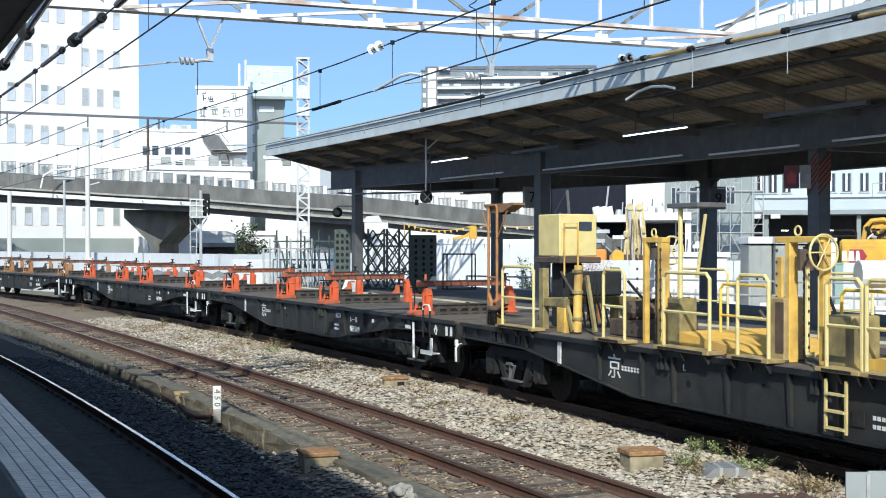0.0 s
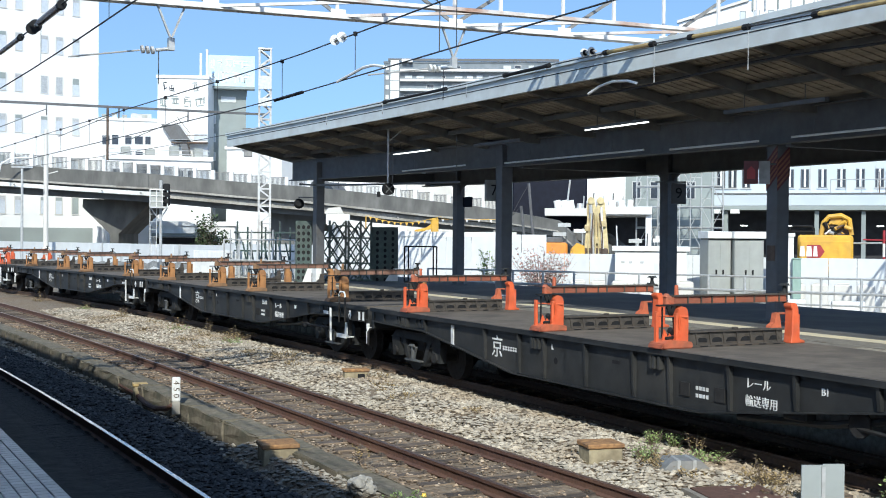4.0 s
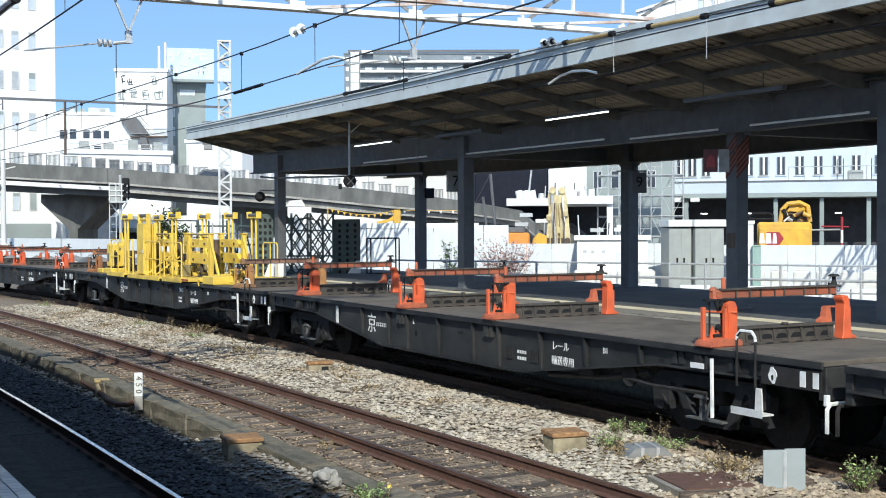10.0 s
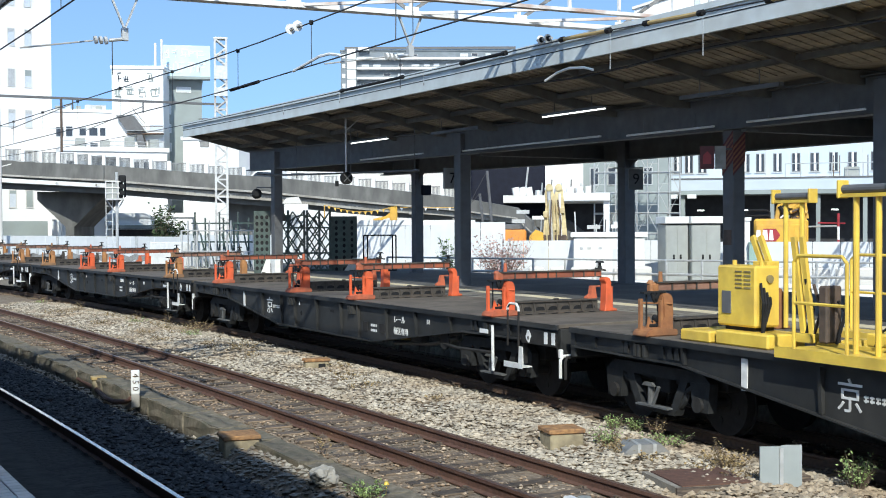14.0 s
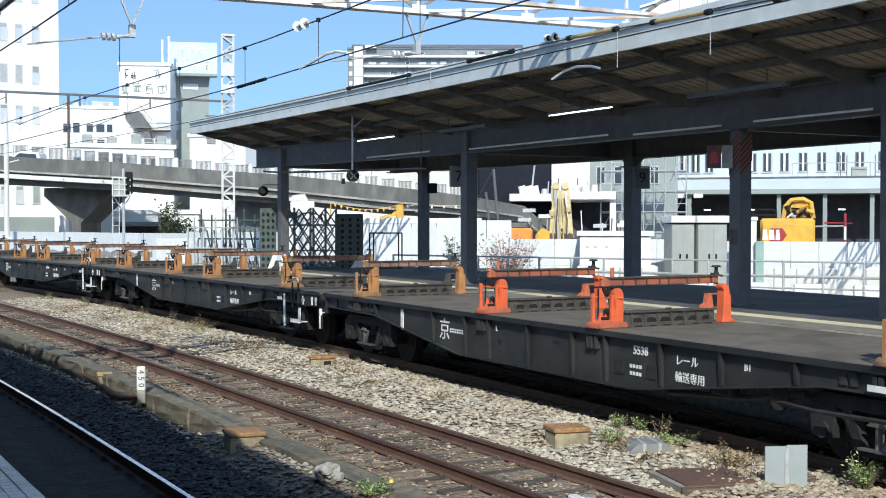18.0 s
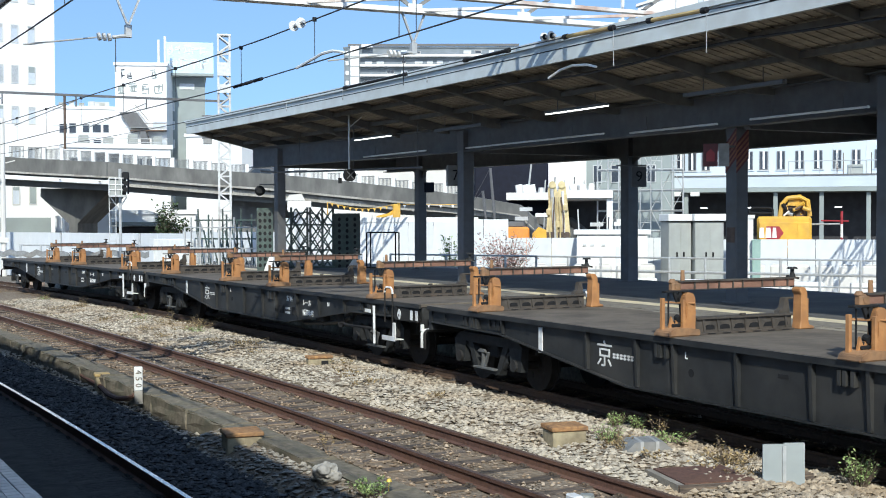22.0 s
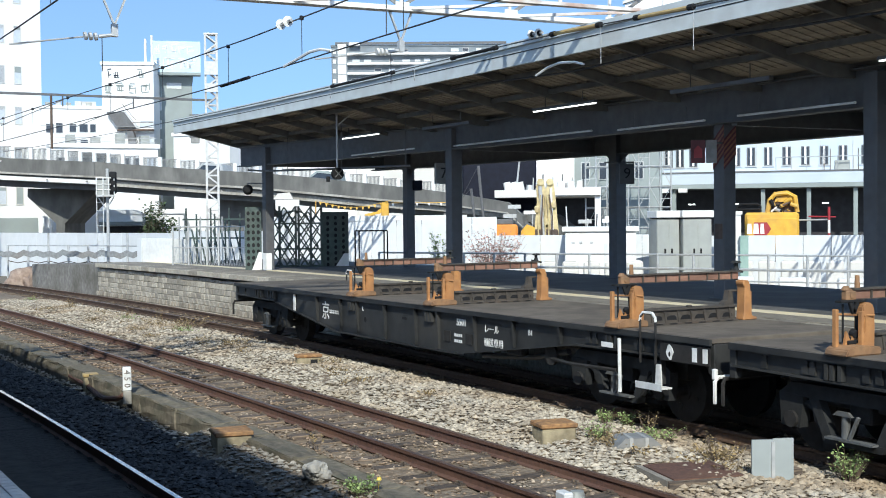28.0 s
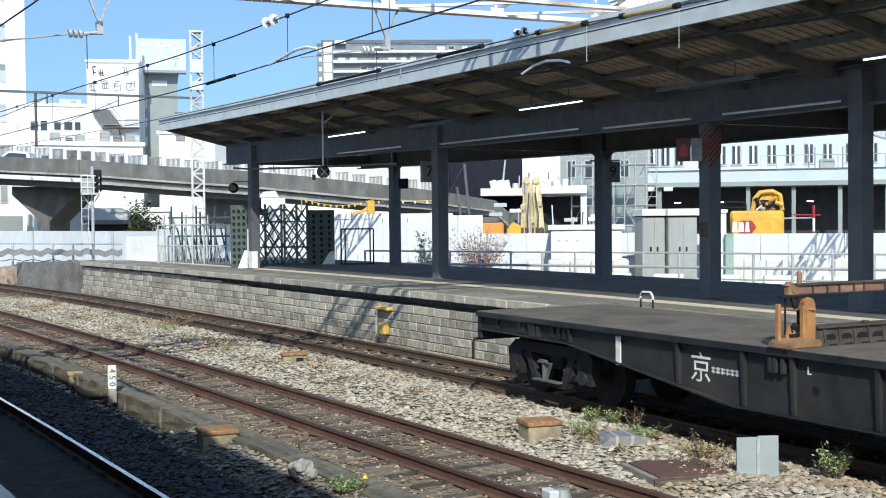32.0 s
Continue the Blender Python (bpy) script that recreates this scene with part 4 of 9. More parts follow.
            part("truss_bar", tube(B(), [(fx, by + 1.0, 0.74)] + arch + [(fx, by - 1.0, 0.74)], 0.045, 6), M_FRAME, bg)
            for ay in (-0.92, 0.92):
                part("axle_box", rod(B(), (s * 0.9, by + ay, 0.43), (s * 1.11, by + ay, 0.43), 0.10, 12), M_BOGIE, bg)
            part("bolster_spring", rod(B(), (s * 1.06, by + 0.1, 0.28), (s * 1.06, by + 0.1, 0.58), 0.055, 12, 0.045), M_BOXGREY, bg)
            part("spring_cap", prism(B(), [(by - 0.04, 0.57), (by + 0.24, 0.57), (by + 0.18, 0.62), (by + 0.02, 0.62)], "x", s * 1.10 - 0.02, s * 1.10 + 0.02), M_BOXGREY, bg)
            part("brake_hanger", bar(B(), (s * 1.10, by + 0.02, 0.30), (s * 1.10, by - 0.12, 0.58), 0.04, 0.03), M_BOXGREY, bg)
            part("footplate", box(B(), s * 1.10 - 0.05, s * 1.10 + 0.05, by - 0.36, by + 0.34, 0.295, 0.32), M_BOXGREY, bg)
    return w


def wheel_mesh():
    b_ = B()
    for s in (-1, 1):
        x0, x1 = s * 0.50, s * 0.63
        rod(b_, (x0, 0, 0), (x1, 0, 0), 0.43, 28)
        rod(b_, (x1, 0, 0), (x1 + s * 0.015, 0, 0), 0.13, 14)
        rod(b_, (s * 0.475, 0, 0), (x0, 0, 0), 0.455, 28)
        for k in range(4):
            a = k * math.tau / 4
            rod(b_, (x1, 0.25 * math.cos(a), 0.25 * math.sin(a)), (x1 + s * 0.012, 0.25 * math.cos(a), 0.25 * math.sin(a)), 0.05, 8)
    rod(b_, (-0.9, 0, 0), (0.9, 0, 0), 0.075, 12)
    return mesh_of("wheelset", b_, M_BOGIE)


WHEEL = wheel_mesh()
first = build_wagon()
WAGONS = [first] + [copy_thing(first, Matrix()) for _ in range(11)]
WHEELS = []
for w in WAGONS:
    WHEELS.append([part("wheelset", WHEEL, None, w, at=(0, by + ay, 0.43)) for by in (-6.75, 6.75) for ay in (-0.92, 0.92)])


# ---- the stands that carry the rails ----
def stand_meshes(paint, bar_paint, foot_paint):
    ms = {}
    b_ = B()
    box(b_, -0.84, 0.84, -0.05, -0.02, 0.03, 0.22)
    box(b_, -0.84, 0.84, 0.09, 0.12, 0.03, 0.22)
    box(b_, -0.84, 0.84, -0.085, 0.15, 0.205, 0.228)
    box(b_, -0.84, 0.84, -0.11, 0.17, 0.0, 0.03)
    for x in steps(-0.72, 0.72, 0.24):
        prism(b_, [(x - 0.016, 0.205), (x + 0.016, 0.205), (x + 0.05, 0.03), (x + 0.018, 0.03)], "y", -0.066, -0.05)
    box(b_, -0.03, 0.05, -0.04, 0.03, 0.228, 0.26, 0.01)
    ms["cradle"] = mesh_of("rail_stand", b_, M_CRADLE)
    b_ = B()
    for x in steps(-0.70, 0.60, 0.24):
        prism(b_, [(x - 0.01, 0.065), (x + 0.02, 0.115), (x + 0.06, 0.128), (x + 0.14, 0.128), (x + 0.175, 0.11), (x + 0.185, 0.065)], "y", -0.054, -0.051)
        box(b_, x + 0.02, x + 0.15, -0.113, -0.1105, 0.006, 0.022)
    ms["holes"] = mesh_of("slot", b_, M_BLACK)
    # hooked post with a chamfered head, leaning out into its foot
    out = [(-0.13, 0.07), (0.16, 0.07), (0.165, 0.30), (0.16, 0.49), (0.125, 0.56), (0.03, 0.575), (-0.02, 0.53), (-0.015, 0.43), (0.005, 0.40), (0.0, 0.26), (-0.05, 0.15)]
    b_ = prism(B(), out, "y", -0.08, 0.08)
    bmesh.ops.bevel(b_, geom=list(b_.edges), offset=0.012, segments=2, affect="EDGES")
    ms["post"] = mesh_of("end_post", b_, paint)
    # far post: a hooked bracket on a flared foot
    b_ = prism(B(), [(-0.22, 0.0), (0.05, 0.0), (0.03, 0.10), (0.015, 0.48), (0.05, 0.53), (0.05, 0.57), (0.0, 0.59), (-0.06, 0.575), (-0.095, 0.50), (-0.10, 0.18), (-0.13, 0.06), (-0.22, 0.035)], "y", -0.085, 0.085)
    bmesh.ops.bevel(b_, geom=list(b_.edges), offset=0.010, segments=1, affect="EDGES")
    ms["far_post"] = mesh_of("end_post", b_, paint)
    b_ = prism(B(), [(0.14, 0.2), (0.36, 0.2), (0.34, 0.26), (0.27, 0.30), (0.24, 0.44), (0.18, 0.44)], "y", -0.05, 0.05)
    rod(b_, (0.05, 0, 0.43), (0.24, 0, 0.43), 0.018, 6)
    ms["casting"] = mesh_of("clamp_casting", b_, foot_paint if paint is M_ORANGE else M_CRADLE)
    ms["side_rod"] = mesh_of("side_rod", rod(rod(B(), (-0.15, 0, 0.0), (-0.15, 0, 0.42), 0.03, 8), (-0.15, 0, 0.36), (-0.05, 0, 0.36), 0.02, 6), paint)
    bb = box(box(B(), -0.30, -0.255, 0.04, 0.10, 0.08, 0.50, 0.006), -0.09, -0.05, -0.13, -0.07, 0.08, 0.48, 0.006)
    rod(bb, (-0.29, 0.07, 0.445), (0.12, -0.11, 0.43), 0.013, 6)
    prism(bb, [(-0.24, 0.08), (-0.08, 0.08), (-0.10, 0.22), (-0.15, 0.16), (-0.20, 0.26)], "y", -0.02, 0.01)
    ms["guard"] = mesh_of("guard_bar", bb, paint)
    bb = B()
    box(bb, -0.31, 0.06, -0.05, 0.05, 0.575, 0.598, 0.004)
    bar(bb, (-0.16, -0.03, 0.575), (-0.11, -0.03, 0.46), 0.03, 0.05)
    bar(bb, (-0.06, -0.03, 0.575), (-0.11, -0.03, 0.46), 0.03, 0.05)
    bar(bb, (-0.03, 0.0, 0.42), (-0.01, 0.0, 0.25), 0.04, 0.04)
    rod(bb, (-0.08, -0.04, 0.22), (-0.08, 0.03, 0.24), 0.045, 10)
    rod(bb, (-0.14, 0.0, 0.10), (-0.14, 0.0, 0.2), 0.02, 8)
    box(bb, -0.2, -0.03, -0.05, 0.05, 0.115, 0.16, 0.01)
    rod(bb, (-0.21, 0.03, 0.14), (-0.21, 0.03, 0.56), 0.014, 6)
    ms["gear"] = mesh_of("latch", bb, M_BLACK)
    fp = prism(B(), [(-0.36, 0.0), (0.17, 0.0), (0.17, 0.085), (-0.14, 0.12), (-0.24, 0.11), (-0.33, 0.07)], "y", -0.17, 0.17)
    bmesh.ops.bevel(fp, geom=list(fp.edges), offset=0.014, segments=2, affect="EDGES")
    ms["foot"] = mesh_of("foot_plate", fp, foot_paint)
    cb = B()
    box(cb, -1.02, 1.0, -0.045, -0.02, 0.605, 0.70)
    ms["bar"] = mesh_of("locking_bar", cb, bar_paint)
    fb = box(box(B(), -1.06, 1.03, -0.075, 0.06, 0.702, 0.722), -1.02, 1.0, -0.052, 0.04, 0.594, 0.603)
    for x in (-0.78, -0.55, -0.36, -0.12, 0.05, 0.4, 0.62, 0.86):
        box(fb, x - 0.009, x + 0.009, -0.066, -0.045, 0.604, 0.702)
    ms["flange"] = mesh_of("flange", fb, M_CRADLE)
    ks = box(B(), -0.08, 0.07, -0.07, 0.055, 0.57, 0.715, 0.03)
    rod(ks, (-0.02, -0.08, 0.65), (-0.02, -0.065, 0.65), 0.035, 10)
    rod(ks, (-0.04, 0, 0.70), (-0.04, 0, 0.745), 0.06, 12, 0.03)
    rod(ks, (0.13, 0.0, 0.70), (0.13, 0.0, 0.86), 0.034, 10, 0.026)
    ms["knob"] = mesh_of("lock_pin", ks, foot_paint)
    ks = rod(B(), (0, 0, 0.58), (0, 0, 0.84), 0.028, 8)
    rod(ks, (0, 0, 0.72), (0, 0, 0.78), 0.05, 10, 0.03)
    rod(ks, (0, 0, 0.835), (0, 0, 0.865), 0.085, 10, 0.06)
    bar(ks, (-0.1, 0, 0.74), (0.12, 0, 0.70), 0.03, 0.03)
    ms["slim_pin"] = mesh_of("lock_pin", ks, M_FRAME)
    return ms


SETS = {"orange": stand_meshes(M_ORANGE, M_BARO, M_ORANGED), "amber": stand_meshes(M_AMBER, M_BARP, M_AMBERD), "rust": stand_meshes(M_RUSTAM, M_BARP, M_RUSTAM)}
NAMED = {"orange": "orange-red rail stand with a locking bar", "amber": "faded amber rail stand with a locking bar", "rust": "rusted amber rail stand"}


def add_stand(wagon, y, colour):
    ms = SETS[colour]
    c = part("rail_stand", ms["cradle"], None, wagon, NAMED[colour], at=(0, y, 1.272))
    tagged(part("slot", ms["holes"], None, c), kind="stuff")
    for key in ("post", "guard", "gear", "foot"):
        part(ms[key].name.split(".")[0], ms[key], None, c, at=pose(-1.02, 0, 0))
    part("lock_pin", ms["knob"], None, c, "rust-stained lock pin", at=pose(-1.07, 0.1, 0))
    part("end_post", ms["far_post"], None, c, at=pose(1.02, 0, 0, 0, 0, 180))
    part("side_rod", ms["side_rod"], None, c, at=pose(1.02, 0, 0, 0, 0, 180))
    part("clamp_casting", ms["casting"], None, c, at=pose(1.02, 0.06, 0, 0, 0, 180))
    part("lock_pin", ms["slim_pin"], None, c, "dark slim lock pin", at=pose(1.0, 0.1, 0))
    part("locking_bar", ms["bar"], None, c, at=(0, 0.1, 0))
    part("flange", ms["flange"], None, c, at=(0, 0.1, 0))


PAINT = {1: "oooo", 2: "oooo", 3: "aaaa", 4: "aaaa", 5: "oooo", 6: "r..a", 7: "oooo", 8: "aooa", 9: "aaaa", 10: "aaaa", 11: ".aaa", 0: "...."}
for i, code in PAINT.items():
    for y, c in zip(STANDS, code):
        if c != ".":
            add_stand(WAGONS[i], y, {"o": "orange", "a": "amber", "r": "rust"}[c])

# ---- markings on the sides ----
ONSIDE = Matrix(((0, 0, -1, 0), (-1, 0, 0, 0), (0, 1, 0, 0), (0, 0, 0, 1)))
NUMBERS = {1: "5537", 3: "5528", 6: "5611", 10: "5714", 11: "5501", 8: "5538", 4: "5610"}
TXT = {}


def mark(wagon, key, text, size, y, z):
    if key not in TXT:
        TXT[key] = writing("marking", text, size, wagon, Matrix.Translation((-1.231, y, z)) @ ONSIDE, bold=0.02 if text.isascii() else 0.0).data
    else:
        part("marking", TXT[key], None, wagon, at=Matrix.Translation((-1.231, y, z)) @ ONSIDE)


bars_b = B()
for k in range(6):
    for z in (-0.03, 0.012):
        box(bars_b, -1.233, -1.229, -k * 0.085 - 0.034, -k * 0.085 + 0.03, z, z + 0.022)
    box(bars_b, -1.233, -1.229, -k * 0.085 - 0.008, -k * 0.085 + 0.012, -0.04, 0.04)
BARS = mesh_of("small_mark", bars_b, M_MARK)
load_b = B()
for z in (0.05, -0.05):
    for k in range(4):
        box(load_b, -1.233, -1.229, -k * 0.07 - 0.028, -k * 0.07 + 0.024, z - 0.025, z + 0.025)
LOADS = mesh_of("small_mark", load_b, M_MARK)
for i, w in enumerate(WAGONS):
    mark(w, "kyo", "\u4eac", 0.40, 3.08, 0.87)
    mark(w, "rail", "\u30ec\u30fc\u30eb", 0.155, -3.60, 0.98)
    mark(w, "only", "\u8f38\u9001\u5c02\u7528", 0.15, -3.66, 0.76)
    mark(w, "b1", "B1", 0.12, -4.75, 1.02)
    tagged(part("small_mark", BARS, None, w, at=(0, 2.85, 0.89)), kind="stuff")
    tagged(part("small_mark", LOADS, None, w, at=(0, -2.40, 0.76)), kind="stuff")
    mark(w, "ell", "L", 0.12, 1.26, 1.04)
    part("drain_hole", rod(B(), (-1.231, 1.163, 0.83), (-1.227, 1.163, 0.83), 0.055, 12), M_BLACK, w)
    part("drain_slot", box(B(), -1.231, -1.227, -0.60, -0.42, 0.945, 0.995), M_BLACK, w)
    if i in NUMBERS:
        mark(w, NUMBERS[i], NUMBERS[i], 0.165, -2.62, 1.03)

# ---- beyond the station: overpass, buildings, works site ----
GZ = -0.42


def facing(p, q):
    """A frame with its origin at p, x towards q, y away from the camera."""
    p, q = Vector(p), Vector(q)
    p.z = q.z = 0
    x = (q - p).normalized()
    y = Vector((0, 0, 1)).cross(x)
    m = Matrix((x, y, Vector((0, 0, 1)))).transposed().to_4x4()
    m.translation = p
    return m, (q - p).length


def window_at(parent, x, z, w, h, glass, frame_m=None, sill=True, y=0.0):
    b_ = B()
    t = 0.06
    for a in ((x - t, x, z - t, z + h + t), (x + w, x + w + t, z - t, z + h + t), (x, x + w, z - t, z), (x, x + w, z + h, z + h + t)):
        box(b_, a[0], a[1], y - 0.07, y + 0.02, a[2], a[3])
    f = part("window", b_, frame_m or M_GALV, parent)
    part("pane", box(B(), x, x + w, y - 0.035, y - 0.01, z, z + h), glass, f)
    return f


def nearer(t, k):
    """Scale a whole block evenly about the eye, to fit the camera's view."""
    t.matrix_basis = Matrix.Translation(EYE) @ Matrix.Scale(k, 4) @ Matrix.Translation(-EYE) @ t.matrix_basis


def building(name, label, p, q, depth, z1, wall, group="", base=-0.42):
    m, w = facing(p, q)
    t = thing(name, label, "building", at=m, group=group)
    part("wall", box(B(), 0, w, 0, depth, base, z1), wall, t)
    part("roof", box(B(), -0.15, w + 0.15, -0.15, depth + 0.15, z1, z1 + 0.35), wall, t)
    return t, w


# tall white block
t, w = building("tower_block", "tall white rendered tower block with narrow windows", bearing(1.0, 108), bearing(10.52, 114.5), 22, 46, M_BLDW)
for row in range(9):
    z = 4.3 + 3.5 * row
    for k, u in enumerate((2.0, 4.2, 6.6, 8.05, 9.45, 10.85, 13.1, 14.45, 15.95)):
        r = random.Random(row * 20 + k)
        f = window_at(t, u + 1.2, z + 0.1, 0.56, 1.45, M_GLASSB, M_BLDC)
        hb = r.choice((0.28, 0.28, 0.28, 1.4 if r.random() < 0.25 else 0.28, 0.5))
        part("blind", box(B(), u + 1.2, u + 1.76, -0.06, -0.036, z + 1.55 - hb, z + 1.55), M_BLDG if r.random() < 0.5 else M_GALV, f)
part("base_band", box(B(), 0, w, -0.06, -0.01, GZ, 3.2), M_BLDG, t, "grey-blue ground floor band")
for k in range(5):
    part("shop_opening", box(B(), 2 + k * 3.4, 4.6 + k * 3.4, -0.12, -0.061, GZ, 1.9), M_GLASSD, t)

# white complex behind the overpass
t, w = building("white_office", "low white office block with square windows", bearing(10.47, 150), bearing(13.1, 150), 14, 16.0, M_BLDW, base=-2.0)
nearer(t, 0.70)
for u, z, ww, hh in ((0.6, 13.2, 0.8, 1.0), (1.7, 13.2, 0.7, 1.1), (3.2, 13.3, 0.7, 0.9), (4.3, 13.3, 0.9, 0.9), (5.5, 13.3, 0.6, 0.9), (3.2, 11.6, 0.7, 0.8), (4.4, 11.6, 0.8, 0.8), (0.8, 10.6, 1.6, 0.7)):
    window_at(t, u, z, ww, hh, M_GLASSD)
for k in range(5):
    part("roof_unit", box(B(), 0.5 + k * 1.15, 1.1 + k * 1.15, 0.3, 1.1, 16.36, 16.75 + 0.2 * (k % 2), 0.03), M_GALV if k % 2 else M_CABG, t)
    window_at(t, 0.4 + k * 1.2, 8.6, 0.8, 0.8, M_GLASSB, M_GALV)
part("parapet_plant", box(B(), 3.8, 6.2, 0.4, 2.0, 16.3, 16.9), M_GALV, t)
t, w = building("sign_block", "white block with large worn wall lettering", bearing(13.1, 140.4), bearing(15.35, 139.6), 12, 20.0, M_BLDW, base=-1.6)
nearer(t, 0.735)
def glyph(parent, u, z, w, h, seed, material, n=6, y=-0.03):
    """A worn character that cannot be read: a few plain strokes."""
    r = random.Random(seed)
    g = B()
    for k in range(n):
        if k % 2:
            x = u + w * r.choice((0.1, 0.3, 0.5, 0.7, 0.9))
            a = z + h * r.uniform(0, 0.4)
            bar(g, (x, y, a), (x + w * r.uniform(-0.12, 0.12), y, min(z + h, a + h * r.uniform(0.4, 0.8))), w * 0.13, 0.02)
        else:
            zz = z + h * r.choice((0.08, 0.3, 0.52, 0.75, 0.95))
            a = u + w * r.uniform(0, 0.3)
            bar(g, (a, y, zz), (min(u + w, a + w * r.uniform(0.5, 0.9)), y, zz + h * r.uniform(-0.06, 0.1)), 0.02, h * 0.10)
    tagged(part("worn_character", g, material, parent), kind="stuff")


for k, (u, z, ww) in enumerate(((0.55, 18.55, 0.5), (1.3, 18.55, 0.6), (3.7, 18.55, 1.0))):
    glyph(t, u, z, ww, 1.0, 30 + k, M_GLASSD if u < 3 else M_BLDG, 6)
for k, (u, ww) in enumerate(((0.25, 1.0), (1.4, 0.95), (2.9, 0.8), (4.2, 1.0))):
    glyph(t, u, 16.85, ww, 1.15, 40 + k, M_BLDG, 7)
for u, z, ww, hh in ((4.1, 13.2, 1.4, 0.6), (4.1, 11.4, 1.4, 0.6), (4.1, 9.6, 1.4, 0.6), (0.5, 9.8, 1.2, 0.8)):
    window_at(t, u, z, ww, hh, M_GLASSB)
fs = part("fire_stair", prism(B(), [(0.55, 14.8), (2.4, 14.8), (3.65, 13.1), (1.7, 13.1)], "y", -1.0, -0.1), M_STEELD, t, "dark grey outside fire stair")
part("flight", prism(B(), [(2.75, 12.7), (3.4, 12.7), (3.9, 10.65), (2.95, 10.65)], "y", -1.0, -0.1), M_STEELD, fs)
part("landing", box(B(), 1.7, 5.6, -1.0, -0.1, 12.75, 12.9), M_CHAN, fs)
for xa, za, xb, zb in ((2.3, 15.6, 3.7, 13.9), (2.8, 13.6, 5.6, 13.6), (3.3, 13.4, 3.9, 11.4)):
    part("hand_rail", bar(B(), (xa, -0.95, za), (xb, -0.95, zb), 0.06, 0.06), M_CHAN, fs)
for u, z0, z1 in ((4.6, 20.2, 23.0), (5.3, 20.2, 23.4)):
    part("antenna", rod(B(), (u, 1, z0), (u, 1, z1), 0.14, 8), M_WHITEP, t)
t, w = building("grey_block", "slim grey-green block under a rooftop billboard", bearing(15.30, 150), bearing(17.06, 150), 9, 20.0, M_BLDG, base=-1.9)
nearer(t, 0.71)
window_at(t, 1.7, 18.6, 1.6, 0.55, M_GLASSB, M_WHITEP)
for k in range(6):
    window_at(t, -0.02 + 0.3, 5 + k * 2.2, 0.7, 0.9, M_GLASSB, M_WHITEP)
m, w = facing(bearing(15.25, 148.6), bearing(17.45, 148.6))
bb = thing("billboard", "pale blue rooftop billboard with worn white lettering", "billboard", at=m)
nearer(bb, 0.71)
part("panel", box(B(), 0, w, 0, 0.5, 20.3, 23.95), M_BILL, bb)
part("base_frame", box(B(), 0.1, w, -0.15, 1.5, 20.0, 20.3), M_BLDG, bb)
for k in range(5):
    glyph(bb, 0.35 + k * 0.95, 22.4, 0.85, 1.15, 60 + k, M_WHITEP, 4 if k < 3 else 3)
for k in range(4):
    glyph(bb, 0.4 + k * 1.25, 20.6, 1.1, 1.4, 73 + k, M_WHITEP, 6)
t, w = building("low_white_block", "low white flat-roofed block", bearing(16.2, 122), bearing(18.7, 118), 8, 11.0, M_BLDW, base=-1.4)
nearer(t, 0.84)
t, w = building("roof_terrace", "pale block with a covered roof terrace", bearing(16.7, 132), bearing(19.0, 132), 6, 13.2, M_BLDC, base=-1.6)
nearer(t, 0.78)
window_at(t, 0.6, 12.4, 1.6, 0.5, M_GLASSD)
t, w = building("stepped_block", "white stepped block with rows of windows", bearing(10.9, 100), bearing(15.5, 101), 3, 8.6, M_BLDW)
for k in range(8):
    window_at(t, 0.4 + k * 0.98, 7.2, 0.62, 0.6, M_GLASSD if k % 3 != 1 else M_GLASSB, M_GALV)
    if k % 2:
        part("roof_unit", box(B(), 0.2 + k * 0.95, 0.9 + k * 0.95, 0.4, 1.4, 8.96, 9.5 + 0.15 * (k % 3), 0.03), M_CABG, t)
for k in range(2):
    part("roof_rail", rod(B(), (0.1, 0.05, 9.1 + 0.3 * k), (w - 0.1, 0.05, 9.1 + 0.3 * k), 0.03, 6), M_GALV, t)
part("sun_blind", box(B(), 2.0, 4.4, -0.7, -0.08, 7.95, 8.15), M_STEELD, t)
t, w = building("small_house", "small white house with a dark eaves line", bearing(18.35, 108), bearing(19.6, 108), 5, 8.9, M_BLDW)
window_at(t, 0.7, 7.9, 1.0, 0.55, M_GLASSD)
t, w = building("low_shop", "low building with a blue-grey front under the overpass", bearing(12.9, 99), bearing(16.6, 99), 6, 3.4, M_BLDW)
part("awning", box(B(), 0, w * 0.7, -1.2, -0.01, 2.5, 2.8), M_BLDG, t)
# Dark sheet on the wall stands for the unlit shop inside.
part("shop_opening", box(B(), 0.3, w * 0.6, -0.06, -0.01, GZ, 2.45), M_UNLIT, t)

# low blocks that close the view under the overpass
for a0, a1, r, z1, mt in ((10.3, 13.2, 107, 6.3, M_BLDW), (13.2, 16.4, 108, 5.2, M_BLDC), (16.4, 20.5, 110, 7.2, M_BLDW), (20.5, 24.5, 112, 8.6, M_BLDW), (24.5, 28.9, 110, 7.4, M_BLDC)):
    t, w = building("low_block", "low pale flat-roofed building beyond the overpass", bearing(a0, r), bearing(a1, r), 5, z1, mt, group="low blocks beyond the overpass")
    for k in range(max(2, round(w / 2.2))):
        window_at(t, 0.7 + k * 2.1, 2.2, 0.9, 0.9, M_GLASSD if k % 3 else M_GLASSB)

